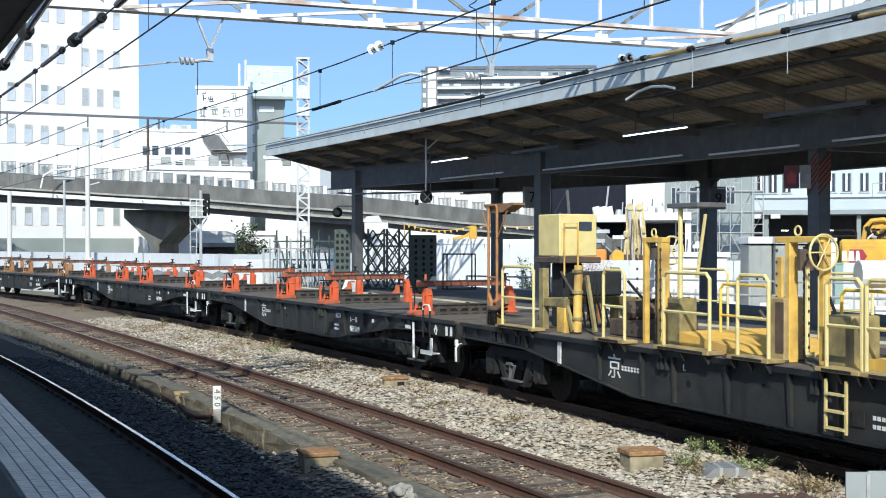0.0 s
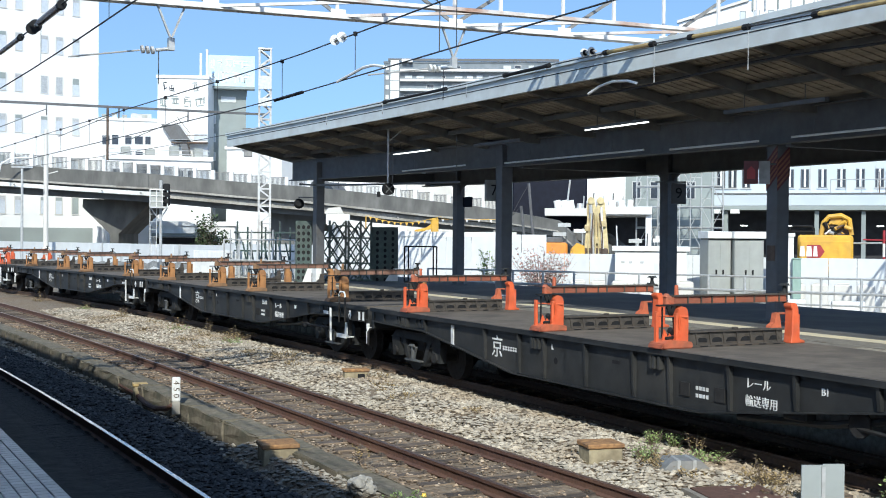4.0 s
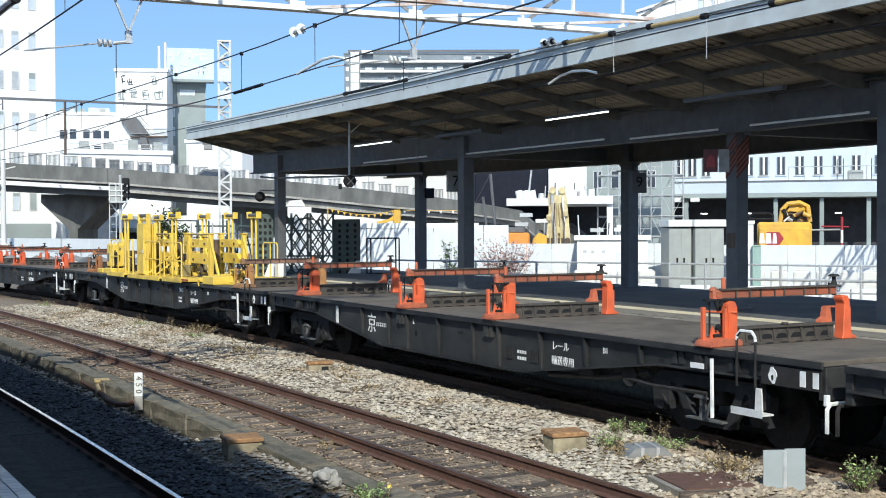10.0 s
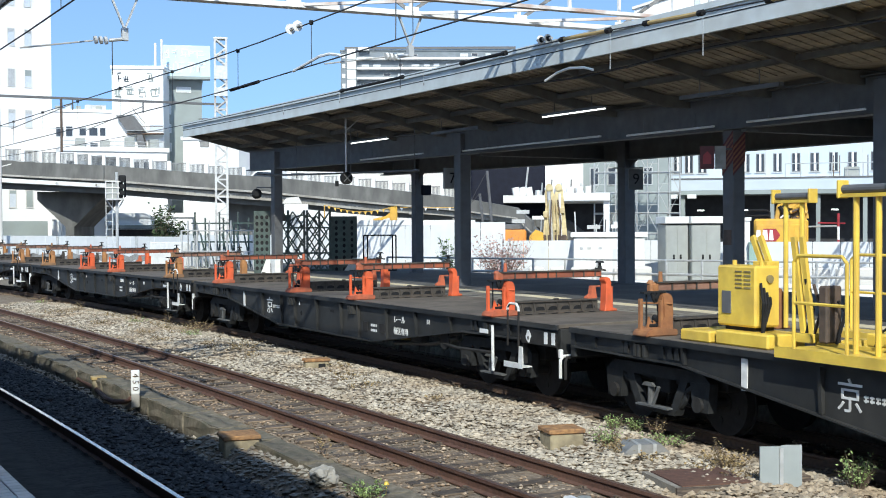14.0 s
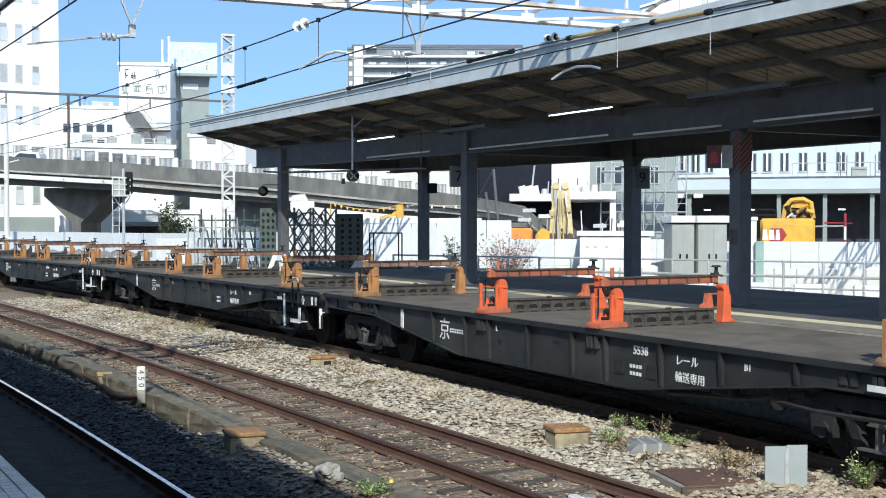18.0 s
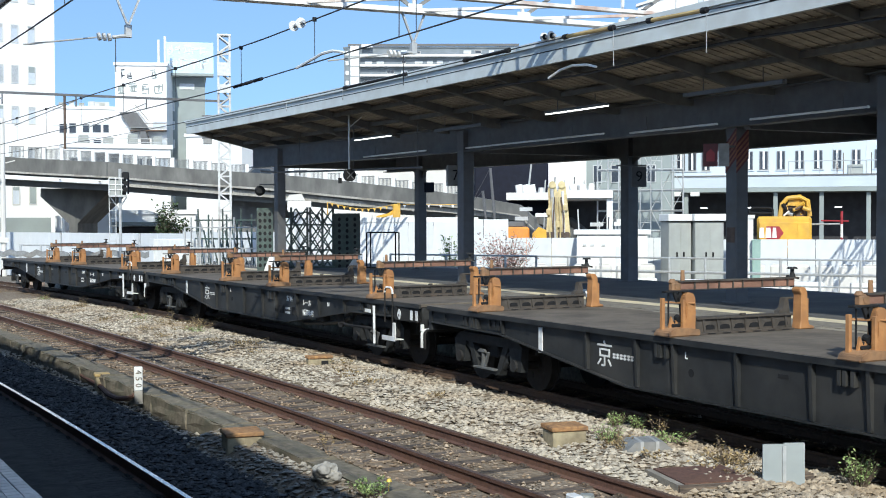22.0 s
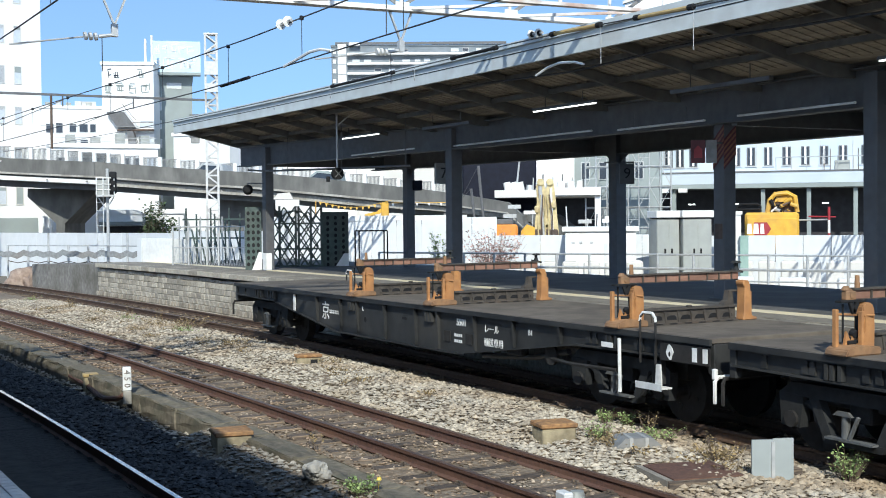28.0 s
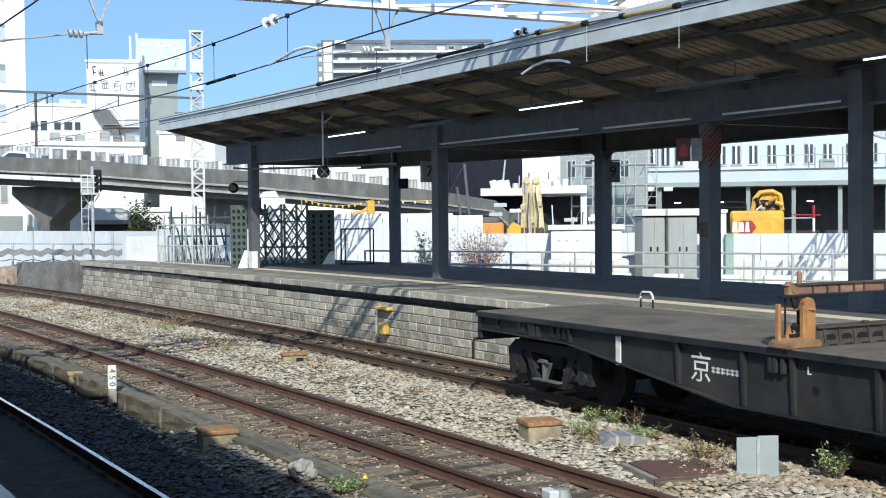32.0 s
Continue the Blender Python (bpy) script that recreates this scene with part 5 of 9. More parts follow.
# apartment block with balconies
t, w = building("apartment_block", "distant blue-grey apartment block with thin white balcony bands", bearing(23.4, 250), bearing(31.5, 250), 14, 37.6, M_APART)
part("stair_tower", box(B(), 1.35, 3.05, -1.2, -0.01, GZ, 38.0), M_BLDW, t)
for k in range(9):
    z = 35.85 - k * 1.97
    part("balcony", box(B(), 3.25, w, -1.3, -0.01, z, z + 0.42), M_BLDW, t)
    part("slot", box(B(), 1.3, 3.1, -1.26, -1.21, z - 0.05, z + 0.1), M_BLDG, t)
    part("stair_window", box(B(), 0.3, 0.9, -0.06, -0.01, z + 0.4, z + 1.2), M_BLDW, t)
    rz = random.Random(k)
    for j in range(12):
        if rz.random() < 0.75:
            u = 4.0 + j * 2.5 + rz.uniform(-0.4, 0.4)
            window_at(t, u, z + 0.75, rz.uniform(0.7, 1.5), rz.uniform(0.35, 0.6), M_GLASSB if rz.random() < 0.6 else M_GLASSD, M_BLDC)
part("roof_rail", box(B(), 0.8, w, -0.4, -0.3, 37.96, 38.5), M_STEELD, t)
part("roof_band", box(B(), 3.6, 5.8, -1.35, -0.42, 37.7, 38.3), M_BLDW, t)

# ---- overpass ----
OV = [(-22.0, 118, 9.0), (-4.0, 97, 8.4), (4.62, 93, 7.75), (9.4, 90, 7.22), (12.0, 87, 6.92), (12.75, 86, 6.84), (16.64, 84, 6.31), (20.0, 81, 5.90), (22.77, 79, 5.46), (25.4, 77, 4.98), (27.7, 75.5, 4.59), (29.4, 74.5, 4.24), (31.5, 73, 3.73), (32.2, 72.5, 2.9)]
ov = thing("overpass", "grey concrete road overpass with a slatted parapet fence", "overpass", kind="structure")
path = [bearing(a, r, z) for a, r, z in OV]


def strip(bm, profile, upto=99):
    rings = []
    for i, p in enumerate(path[:upto]):
        d = (path[min(i + 1, len(path) - 1)] - path[max(i - 1, 0)])
        d.z = 0
        n = Vector((-d.y, d.x, 0)).normalized()
        k = float(np.interp(OV[i][0], [24, 31.5], [1.0, 0.62]))  # shallower towards its end
        rings.append([bm.verts.new(p + n * o + Vector((0, 0, z * k))) for o, z in profile])
    k = len(profile)
    for a, b in zip(rings, rings[1:]):
        for i in range(k):
            bm.faces.new((a[i], a[(i + 1) % k], b[(i + 1) % k], b[i]))
    bm.faces.new(rings[0][::-1])
    bm.faces.new(rings[-1])
    bmesh.ops.recalc_face_normals(bm, faces=list(bm.faces))
    return bm


part("parapet", strip(B(), [(0, 0), (0.3, 0), (0.3, -0.95), (0, -0.95)]), M_OVER, ov)
part("deck_slab", strip(B(), [(0.31, -1.0), (7.6, -1.0), (7.6, -1.25), (0.31, -1.25)], 12), M_OVER, ov)
part("kerb_band", strip(B(), [(-0.06, -0.95), (0.4, -0.95), (0.4, -1.08), (-0.06, -1.08)]), M_CONC, ov)
part("service_pipe", strip(B(), [(0.12, -1.22), (0.34, -1.22), (0.34, -1.50), (0.12, -1.50)], 6), M_WHITEP, ov, "pale service duct")
part("edge_girder", strip(B(), [(0.30, -1.2), (0.8, -1.2), (0.8, -1.55), (0.30, -1.55)]), M_CONC, ov, "pale edge girder")
# The shade on the girders is put into their darker concrete.
for o in (0.95, 2.9, 4.8, 6.6):
    part("girder", strip(B(), [(o, -1.2), (o + 0.6, -1.2), (o + 0.6, -1.93), (o, -1.93)], 8), M_OVERSHADE, ov)
    part("end_girder", strip(B(), [(o + 0.02, -1.2), (o + 0.58, -1.2), (o + 0.58, -1.9), (o + 0.02, -1.9)]), M_OVERSHADE, ov)
slat = B()
for k in range(11):
    box(slat, -0.53 + k * 0.1, -0.50 + k * 0.1, -0.03, 0.03, 0.06, 0.84)
box(slat, -0.57, 0.57, -0.03, 0.03, 0.82, 0.88)
box(slat, -0.57, 0.57, -0.03, 0.03, 0.02, 0.07)
SLAT = mesh_of("fence_panel", slat, M_CASE)
FPOST = mesh_of("fence_post", box(B(), -0.14, 0.14, -0.07, 0.07, 0, 0.95, 0.01), M_WHITEP)
# the far parapet, with the slatted fence standing on it
far = [bearing(a, r, z) for a, r, z in ((-4.0, 107, 9.3), (4.6, 101, 8.27), (9.3, 98, 7.62), (11.54, 96, 7.27), (13.96, 93, 6.79), (16.43, 91, 6.35), (18.95, 89, 5.93), (21.0, 87.5, 5.60), (24.11, 85.5, 5.13), (26.46, 84, 4.62), (28.9, 82.5, 4.27))]
for a, b in zip(far, far[1:]):
    part("far_parapet", bar(B(), a - Vector((0, 0, 0.6)), b - Vector((0, 0, 0.6)), 0.2, 1.2), M_OVER, ov)
for a, b in zip(far, far[1:]):
    n = max(1, round((b - a).length / 1.43))
    ang = math.degrees(math.atan2((b - a).y, (b - a).x))
    for i in range(n):
        p = a + (b - a) * ((i + 0.5) / n)
        q = a + (b - a) * (i / n)
        if 2 < p.x < 41:
            part("fence_panel", SLAT, None, ov, at=pose(p.x, p.y, p.z, 0, 0, ang))
            part("fence_post", FPOST, None, ov, at=pose(q.x, q.y, q.z, 0, 0, ang))
# small lamps along the beam, and the joint over the pier
for k in range(2, len(path) - 3):
    q = path[k].lerp(path[k + 1], 0.5)
    part("beam_lamp", rod(B(), (q.x, q.y - 0.12, q.z - 1.35), (q.x, q.y - 0.02, q.z - 1.35), 0.06, 10), M_CONC, ov)
q = bearing(12.72, 86.0, 6.84)
part("joint_strip", box(B(), q.x - 0.04, q.x + 0.04, q.y - 0.05, q.y + 0.05, q.z - 0.95, q.z + 0.01), M_OVERSHADE, ov)
# its pier
# hammerhead under the middle of the deck, its far side showing past the neck
hh = B()
face = [(9.87, 5.2), (12.72, 5.2), (12.70, 4.85), (11.42, 2.70), (11.42, GZ), (11.05, GZ), (11.05, 2.70), (9.86, 4.62)]
fr = [hh.verts.new(bearing(a, 91.8, z)) for a, z in face]
bk = [hh.verts.new(bearing(a + 0.86, 95.0, z)) for a, z in face]
for i in range(8):
    hh.faces.new((fr[i], fr[(i + 1) % 8], bk[(i + 1) % 8], bk[i]))
hh.faces.new(fr[::-1])
hh.faces.new(bk)
bmesh.ops.recalc_face_normals(hh, faces=list(hh.faces))
part("pier", hh, M_OVER, ov)
m, w = facing(bearing(17.9, 85.0), bearing(19.9, 83.5))
# Coloured dark for the shade under the deck.
part("pier", box(B(), 0, w, 1.0, 4.0, GZ, 4.35), M_OVERSHADE, ov, at=m)
m, w = facing(bearing(30.5, 76), bearing(32.2, 75))
part("pier", box(B(), 0, w, 0, 2, GZ, 3.0), M_CONCD, ov, at=m)

# ---- works site: hoardings ----
hn = thing("hoarding", "white site hoarding of upright sheet panels", "hoarding")


def hoard(a0, r0, a1, r1, z0, z1, n, post=True):
    p, q = bearing(a0, r0), bearing(a1, r1)
    m, w = facing(p, q)
    me = mesh_of("panel", box(box(B(), 0.01, w / n - 0.01, 0, 0.04, z0, z1, 0.006), 0, w / n, 0.04, 0.07, z1 - 0.35, z1 - 0.3), M_HOARD)
    for i in range(n):
        part("panel", me, None, hn, at=m @ Matrix.Translation((w / n * i, 0, 0)))


hoard(1.0, 108, 16.0, 64, GZ, 2.2, 22)
hoard(16.0, 64, 20.4, 58.5, GZ, 2.3, 6)
hoard(20.3, 57, 24.1, 55.5, GZ, 2.95, 4)
hoard(24.0, 55, 31.0, 55, GZ, 2.86, 6)
hoard(29.5, 57, 40.0, 57, GZ, 2.0, 9)
hoard(40.0, 57, 52.0, 57, GZ, 1.92, 10)
m, w = facing(bearing(24.0, 55), bearing(29.6, 55))
part("coping_rail", box(B(), 0, w, -0.05, 0.1, 2.74, 2.96), M_WHITEP, hn, at=m)

# heaps of dug earth before the left hoarding
for k in range(9):
    rh = random.Random(500 + k)
    q = bearing(9.6 + k * 0.7 + rh.uniform(-0.2, 0.2), 61.0 - k * 0.5)
    hb = bmesh.new()
    bmesh.ops.create_icosphere(hb, subdivisions=3, radius=1.0)
    for v in hb.verts:
        v.co *= 0.85 + 0.4 * noise.noise(v.co * 1.7 + Vector((k * 3.1, 0, 0))) + 0.3 * noise.noise(v.co * 6)
        v.co = Vector((v.co.x * rh.uniform(0.95, 1.05), v.co.y * 0.6, v.co.z * 1.15))
    solo("earth_mound", hb, M_EARTH, "low mound of pinkish-brown dug earth beside the hoarding", "earth mound", group="earth mounds", at=(q.x, q.y, GZ + 0.12), smooth=True)

# station building under construction
t, w = building("station_building", "pale blue-white station building with windows above an open ground floor", bearing(38.4, 92), bearing(51.5, 92), 14, 17.0, M_BLDB)
# Solid dark box stands for the shade of the ground floor.
part("undercroft", box(B(), 0.0, w, -0.9, -0.02, GZ, 4.7), M_UNLIT, t, "solid dark box for the unlit ground floor")
part("canopy_band", box(B(), 0.6, w, -5.0, -0.02, 5.0, 5.75), M_BLDB, t)
# Shadow line over the canopy band, painted in as a dark strip.
part("gutter", box(B(), 0.6, w, -5.06, -4.9, 5.755, 5.85), M_STEELD, t, "dark strip for the shadow line over the canopy band")
for u in (0.75, 2.0):
    part("lamp_box", box(B(), u, u + 0.62, -5.5, -5.1, 4.42, 4.72, 0.04), M_WHITEP, t)
# Soffit takes a darker render for the shade underneath.
part("canopy_soffit", box(B(), 0.6, w, -5.0, -0.02, 4.7, 4.99), M_BLDG, t)
for k in range(7):
    part("column", box(B(), 1.5 + k * 3.0, 1.78 + k * 3.0, -4.6, -4.3, GZ, 4.69), M_BLDG, t)
    part("ceiling_light", box(B(), 2.5 + k * 3.0, 2.95 + k * 3.0, -3.2, -3.0, 3.6, 3.68), M_LAMP, t)
for k, az in enumerate((38.9, 39.4, 40.0, 41.9, 42.55, 43.3, 44.1, 44.9, 45.7, 46.5, 47.45, 48.4)):
    u = (math.tan(radians(az - 44.95)) + math.tan(radians(44.95 - 38.4))) * 92 * 0.993
    for z in (6.45, 9.7, 12.9):
        f = window_at(t, u - 0.23, z, 0.46, 1.2, M_GLASSD, M_STEELD)
        part("mullion", box(B(), u - 0.07, u + 0.07, -0.075, -0.03, z, z + 1.25), M_WHITEP, f)
        part("window_hood", box(B(), u - 0.4, u + 0.4, -0.1, -0.03, z - 0.14, z - 0.07), M_GALV, f)
for k in range(10):
    part("joint_strip", box(B(), 2.2 * k + 0.4, 2.2 * k + 0.46, -0.03, -0.01, 5.8, 17), M_GALV, t)
b_ = B()
for k in range(13):
    rod(b_, (8.5 + k, -4.8, 5.75), (8.5 + k, -4.8, 6.75), 0.03, 6)
rod(b_, (8.5, -4.8, 6.75), (20.6, -4.8, 6.75), 0.03, 6)
part("terrace_rail", b_, M_GALV, t)
part("air_unit", box(B(), 12.3, 13.3, -4.2, -3.6, 5.76, 6.5, 0.03), M_CABG, t)
for u in (11.6, 12.0, 13.8):
    part("door", box(B(), u, u + 0.06, -4.0, -3.9, 5.76, 7.3), M_CHAN, t)

# tall white block seen over the canopy
m, w = facing(bearing(36.95, 130), bearing(46.0, 130))
t = thing("terraced_block", "tall white building with a stepped, sloping roofline", "building", at=m)
part("wall", prism(B(), [(0, -0.42), (w, -0.42), (w, 27.2), (w * 0.42, 27.2), (w * 0.34, 26.9), (0, 24.9)], "y", 0, 12), M_BLDW, t)
part("roof_edge", prism(B(), [(-0.2, 24.92), (w * 0.34, 26.92), (w * 0.34, 27.2), (-0.2, 25.2)], "y", -0.3, 0.3), M_BLDC, t)
for k in range(9):
    u = w * 0.36 + k * 1.25
    part("roof_post", rod(B(), (u, -0.2, 26.0), (u, -0.2, 28.6), 0.09, 6), M_GALV if k % 2 else M_BLDG, t)
part("roof_rail", rod(B(), (w * 0.36, -0.2, 28.0), (w * 0.9, -0.2, 28.0), 0.07, 6), M_GALV, t)
for k in range(10):
    for z in (24.6, 22.0):
        window_at(t, w * 0.30 + k * 1.4, z, 0.5, 1.3, M_GLASSB, M_BLDG)

# low slab building with an open front, and the sheeted frame behind it
m, w = facing(bearing(30.9, 75), bearing(35.8, 75))
t = thing("site_canopy", "flat concrete site canopy over a dark open bay", "canopy", at=m)
part("slab", box(B(), 0, w - 0.2, 0, 5, 4.05, 4.5), M_BLDC, t)
part("slab", box(B(), 3.6, w, -0.3, 4.5, 4.15, 4.6), M_BLDW, t)
# Back wall is coloured dark for the shade in the bay.
part("back_wall", box(B(), 2.4, w, 4.6, 4.9, GZ, 4.04), M_UNLIT, t)
part("jamb", box(B(), w - 0.35, w, 0, 0.5, GZ, 4.14), M_BLDW, t)
for u in (0.8, 1.2, 1.6, 4.1, 4.7, 2.8):
    part("roof_vent", rod(B(), (u, 1.0, 4.5), (u - 0.1, 1.0, 5.0), 0.22, 8), M_WHITEP, t)
for k, u in enumerate((2.1, 2.7, 3.3, 3.9, 4.5, 5.2)):
    tk = part("roof_tank", rod(B(), (u, 2.0, 4.5), (u, 2.0, 4.85 + 0.12 * (k % 3)), 0.24, 12, 0.18), M_WHITEP if k % 2 else M_GALV, t)
    part("tank_pipe", rod(B(), (u + 0.2, 1.9, 4.5), (u + 0.25, 1.9, 5.3 + 0.2 * (k % 2)), 0.04, 6), M_STEELD if k % 2 else M_GALV, tk)
part("jib_post", rod(B(), (1.3, 1, 4.5), (1.5, 1, 6.3), 0.06, 6), M_GALV, t)
m, w = facing(bearing(29.4, 78), bearing(32.85, 78))
solo("sheeted_frame", box(B(), 0, w, 0, 4, GZ, 7.1, 0.1), M_NAVY, "building frame wrapped in navy sheeting", "site frame", at=m)
m, w = facing(bearing(32.6, 78), bearing(34.6, 78))
t, w = building("white_stair_block", "white stair block of the works", bearing(32.6, 84), bearing(34.6, 84), 4, 13.0, M_BLDW)
t, w = building("steel_frame_block", "half-built block with a blue-grey front behind the scaffold", bearing(34.6, 84.5), bearing(38.6, 84.5), 4, 13.0, M_BLDG)
for u in (0.5, 1.7, 2.9, 4.1):
    for z in (5.4, 7.4, 9.4):
        window_at(t, u, z, 0.5, 1.1, M_GLASSD, M_GALV)

# scaffold
sc = thing("scaffold", "tall steel tube scaffold in front of the station building", "scaffold")
m, w = facing(bearing(35.1, 76), bearing(39.0, 76))
sc.matrix_basis = m
for u in steps(0, w, w / 8):
    for y in (0, 0.9):
        part("standard", rod(B(), (u, y, GZ), (u, y, 10.5), 0.035, 6), M_GALV, sc)
for k in range(8):
    z = 0.9 + k * 1.25
    for y in (0, 0.9):
        part("ledger", rod(B(), (0, y, z), (w, y, z), 0.03, 6), M_GALV, sc)
    part("platform_board", box(B(), 0, w, 0.1, 0.8, z - 0.09, z - 0.04), M_GALV, sc)
    for j in range(8):
        if (j + k) % 2:
            part("brace", rod(B(), (j * w / 8, 0.94, z), ((j + 1) * w / 8, 0.94, z + 1.25), 0.022, 6), M_GALV, sc)
            part("guard_rail", rod(B(), (j * w / 8, -0.03, z + 0.5), ((j + 1) * w / 8, -0.03, z + 0.5), 0.022, 6), M_GALV, sc)
    u0 = (k % 4) * w / 8
    part("brace", rod(B(), (u0, -0.04, z), (u0 + w / 8, -0.04, z + 1.25), 0.025, 6), M_GALV, sc)
    part("brace", rod(B(), (u0 + w / 2, -0.04, z + 1.25), (u0 + w / 2 + w / 8, -0.04, z), 0.025, 6), M_GALV, sc)

# ---- machines on the site ----
m, w = facing(bearing(42.26, 58), bearing(44.63, 58))
ex = thing("excavator", "yellow crawler excavator seen from behind with its engine cover raised", "excavator", at=m)
bd = part("body", box(B(), 0.0, w, 0, 2.6, 1.1, 2.95, 0.1), M_CATY, ex)
part("counterweight", box(B(), 0.08, w - 0.08, -0.25, -0.005, 1.25, 2.7, 0.06), M_CATY, ex)
cv = part("engine_cover", tube(B(), [(w * 0.42, 0.5, 2.95), (w * 0.46, 0.5, 3.5), (w * 0.56, 0.5, 3.78), (w * 0.78, 0.5, 3.84), (w * 0.93, 0.5, 3.66), (w * 0.97, 0.5, 2.95)], 0.11, 8), M_CATY, bd, "raised yellow cover frame")
part("cover_sheet", prism(B(), [(w * 0.55, 3.45), (w * 0.60, 3.74), (w * 0.80, 3.78), (w * 0.90, 3.6), (w * 0.88, 3.4)], "y", 0.6, 1.5), M_CATY, cv)
part("engine_bay", box(B(), w * 0.46, w * 0.92, 0.7, 1.6, 2.9, 3.5, 0.05), M_CHAN, bd)
rr = random.Random(5)
for k in range(14):
    x, z = w * rr.uniform(0.46, 0.9), rr.uniform(2.98, 3.55)
    part("engine_pipe", rod(B(), (x, 0.4 + 0.1 * rr.random(), z), (x + rr.uniform(-0.35, 0.35), 0.35, z + rr.uniform(-0.25, 0.3)), rr.uniform(0.03, 0.09), 8), rr.choice((M_CATY, M_CHAN, M_BLACK, M_CATY, M_GALV)), bd)
part("grille", box(B(), w * 0.60, w * 0.95, -0.27, -0.255, 1.6, 2.3), M_CATY, bd)
for x in (0.3, w - 0.3):
    part("crawler", prism(B(), [(-0.4, GZ), (2.6, GZ), (2.9, 0.1), (2.9, 0.5), (2.6, 0.8), (-0.4, 0.8), (-0.7, 0.5), (-0.7, 0.1)], "x", x - 0.28, x + 0.28), M_BLACK, ex)
part("turntable", rod(B(), (w / 2, 1.2, 0.75), (w / 2, 1.2, 1.15), 0.7, 16), M_STEELD, ex)
part("emblem_shape", prism(B(), [(0.42, 1.92), (0.98, 1.92), (1.18, 2.2), (0.98, 2.50), (0.42, 2.50)], "y", -0.268, -0.256), M_RED, ex)
for x0, x1 in ((0.10, 0.34), (0.38, 0.64), (0.68, 0.88)):
    part("emblem_shape", prism(B(), [(x0, 1.98), (x1, 1.98), (x1 - 0.04, 2.44), (x0 + 0.03, 2.44)], "y", -0.274, -0.269), M_WHITEP, ex)
part("side_door", box(B(), w - 0.62, w - 0.1, -0.272, -0.256, 1.3, 2.62, 0.01), M_CATY, ex)
part("guard_hoop", tube(B(), [(-0.35, 0.6, 2.9), (-0.35, 0.6, 3.25), (-0.2, 0.6, 3.35), (0.55, 0.6, 3.35), (0.7, 0.6, 3.25), (0.7, 0.6, 2.9)], 0.05, 6), M_BLACK, ex)
part("guard_hoop", rod(B(), (-0.35, 0.6, 3.1), (0.7, 0.6, 3.1), 0.04, 6), M_BLACK, ex)
cp = bearing(45.9, 59)
cp = thing("crossing_pole", "red and white barrier pole standing in the works site", "barrier pole", at=pose(cp.x, cp.y, 0, 0, 0, -45.9))
for k in range(6):
    part("band", rod(B(), (0, 0, GZ + k * 0.6), (0, 0, GZ + k * 0.6 + 0.6), 0.06, 8), M_RED if k % 2 else M_WHITEP, cp)
part("boom", rod(B(), (-3.2, 0.4, 2.55), (-0.07, 0, 2.6), 0.04, 6), M_GALV, cp)
part("boom", rod(B(), (-0.9, 0.1, 2.75), (0.3, 0, 2.72), 0.035, 6), M_RED, cp)
# poles, stacked sheets and tripods among the machines
rc = random.Random(77)
for k in range(16):
    p = bearing(rc.uniform(31.5, 37.5), rc.uniform(60, 72))
    st = thing("site_prop", "thin steel site prop standing behind the hoarding", "prop", at=pose(p.x, p.y, 0, 0, 0, -34), group="site props")
    h = rc.uniform(2.6, 3.9)
    part("tube", rod(B(), (0, 0, GZ), (rc.uniform(-0.25, 0.25), 0, h), 0.035, 6), rc.choice((M_GALV, M_STEELD, M_WHITEP)), st)
    if k % 3 == 0:
        part("head_plate", box(B(), -0.35, 0.35, -0.06, 0.06, h - 0.25, h - 0.05), rc.choice((M_GALV, M_WHITEP)), st)
for a, r, z, h in ((29.9, 62, 0.2, 4.3), (30.25, 61, 0.2, 5.4)):
    p = bearing(a, r)
    st = thing("jib_pole", "slanting dark jib pole over the works site", "jib", at=pose(p.x, p.y, 0, 0, 0, -30))
    part("jib", rod(B(), (0.4, 0, GZ), (-0.1, 0, h), 0.07, 8), M_STEELD, st)
    part("guy", rod(B(), (-0.1, 0, h), (-1.5, 0, 2.8), 0.015, 5), M_WIRE, st)
# upright folded boom of a second machine and its orange neighbour
p = bearing(33.25, 59)
cr = thing("boom_arm", "pale yellow upright folded excavator boom", "excavator boom", at=pose(p.x, p.y, 0, 0, 0, -33))
part("boom", prism(B(), [(-0.5, GZ), (0.6, GZ), (0.62, 2.2), (0.50, 3.6), (0.42, 4.4), (0.3, 4.62), (0.14, 4.55), (0.08, 4.3), (0.02, 4.15), (-0.03, 4.3), (-0.07, 4.55), (-0.28, 4.62), (-0.44, 4.3), (-0.40, 3.6), (-0.52, 2.3)], "y", -0.15, 0.15), M_PALEBOOM, cr)
part("ram", rod(B(), (-0.1, -0.24, 1.9), (-0.25, -0.24, 4.3), 0.09, 8), M_GALV, cr)
part("ram", rod(B(), (0.35, -0.24, 1.5), (0.26, -0.24, 4.2), 0.06, 8), M_WHITEP, cr)
for k in range(5):
    part("hose", tube(B(), [(-0.3 + 0.15 * k, -0.3, 1.4), (-0.36 + 0.17 * k, -0.36, 2.5 + 0.1 * k), (-0.22 + 0.1 * k, -0.3, 3.9)], 0.035, 6), (M_PALEBOOM, M_CHAN, M_PALEBOOM)[k % 3], cr)
for x, z in ((-0.36, 3.2), (0.34, 3.4), (0.02, 2.6)):
    part("lug", box(B(), x - 0.16, x + 0.16, -0.3, 0.2, z - 0.16, z + 0.16, 0.04), M_PALEBOOM, cr)
part("foot_casting", box(B(), -0.55, 0.6, -0.3, 0.3, 1.7, 2.25, 0.06), M_CHAN, cr)
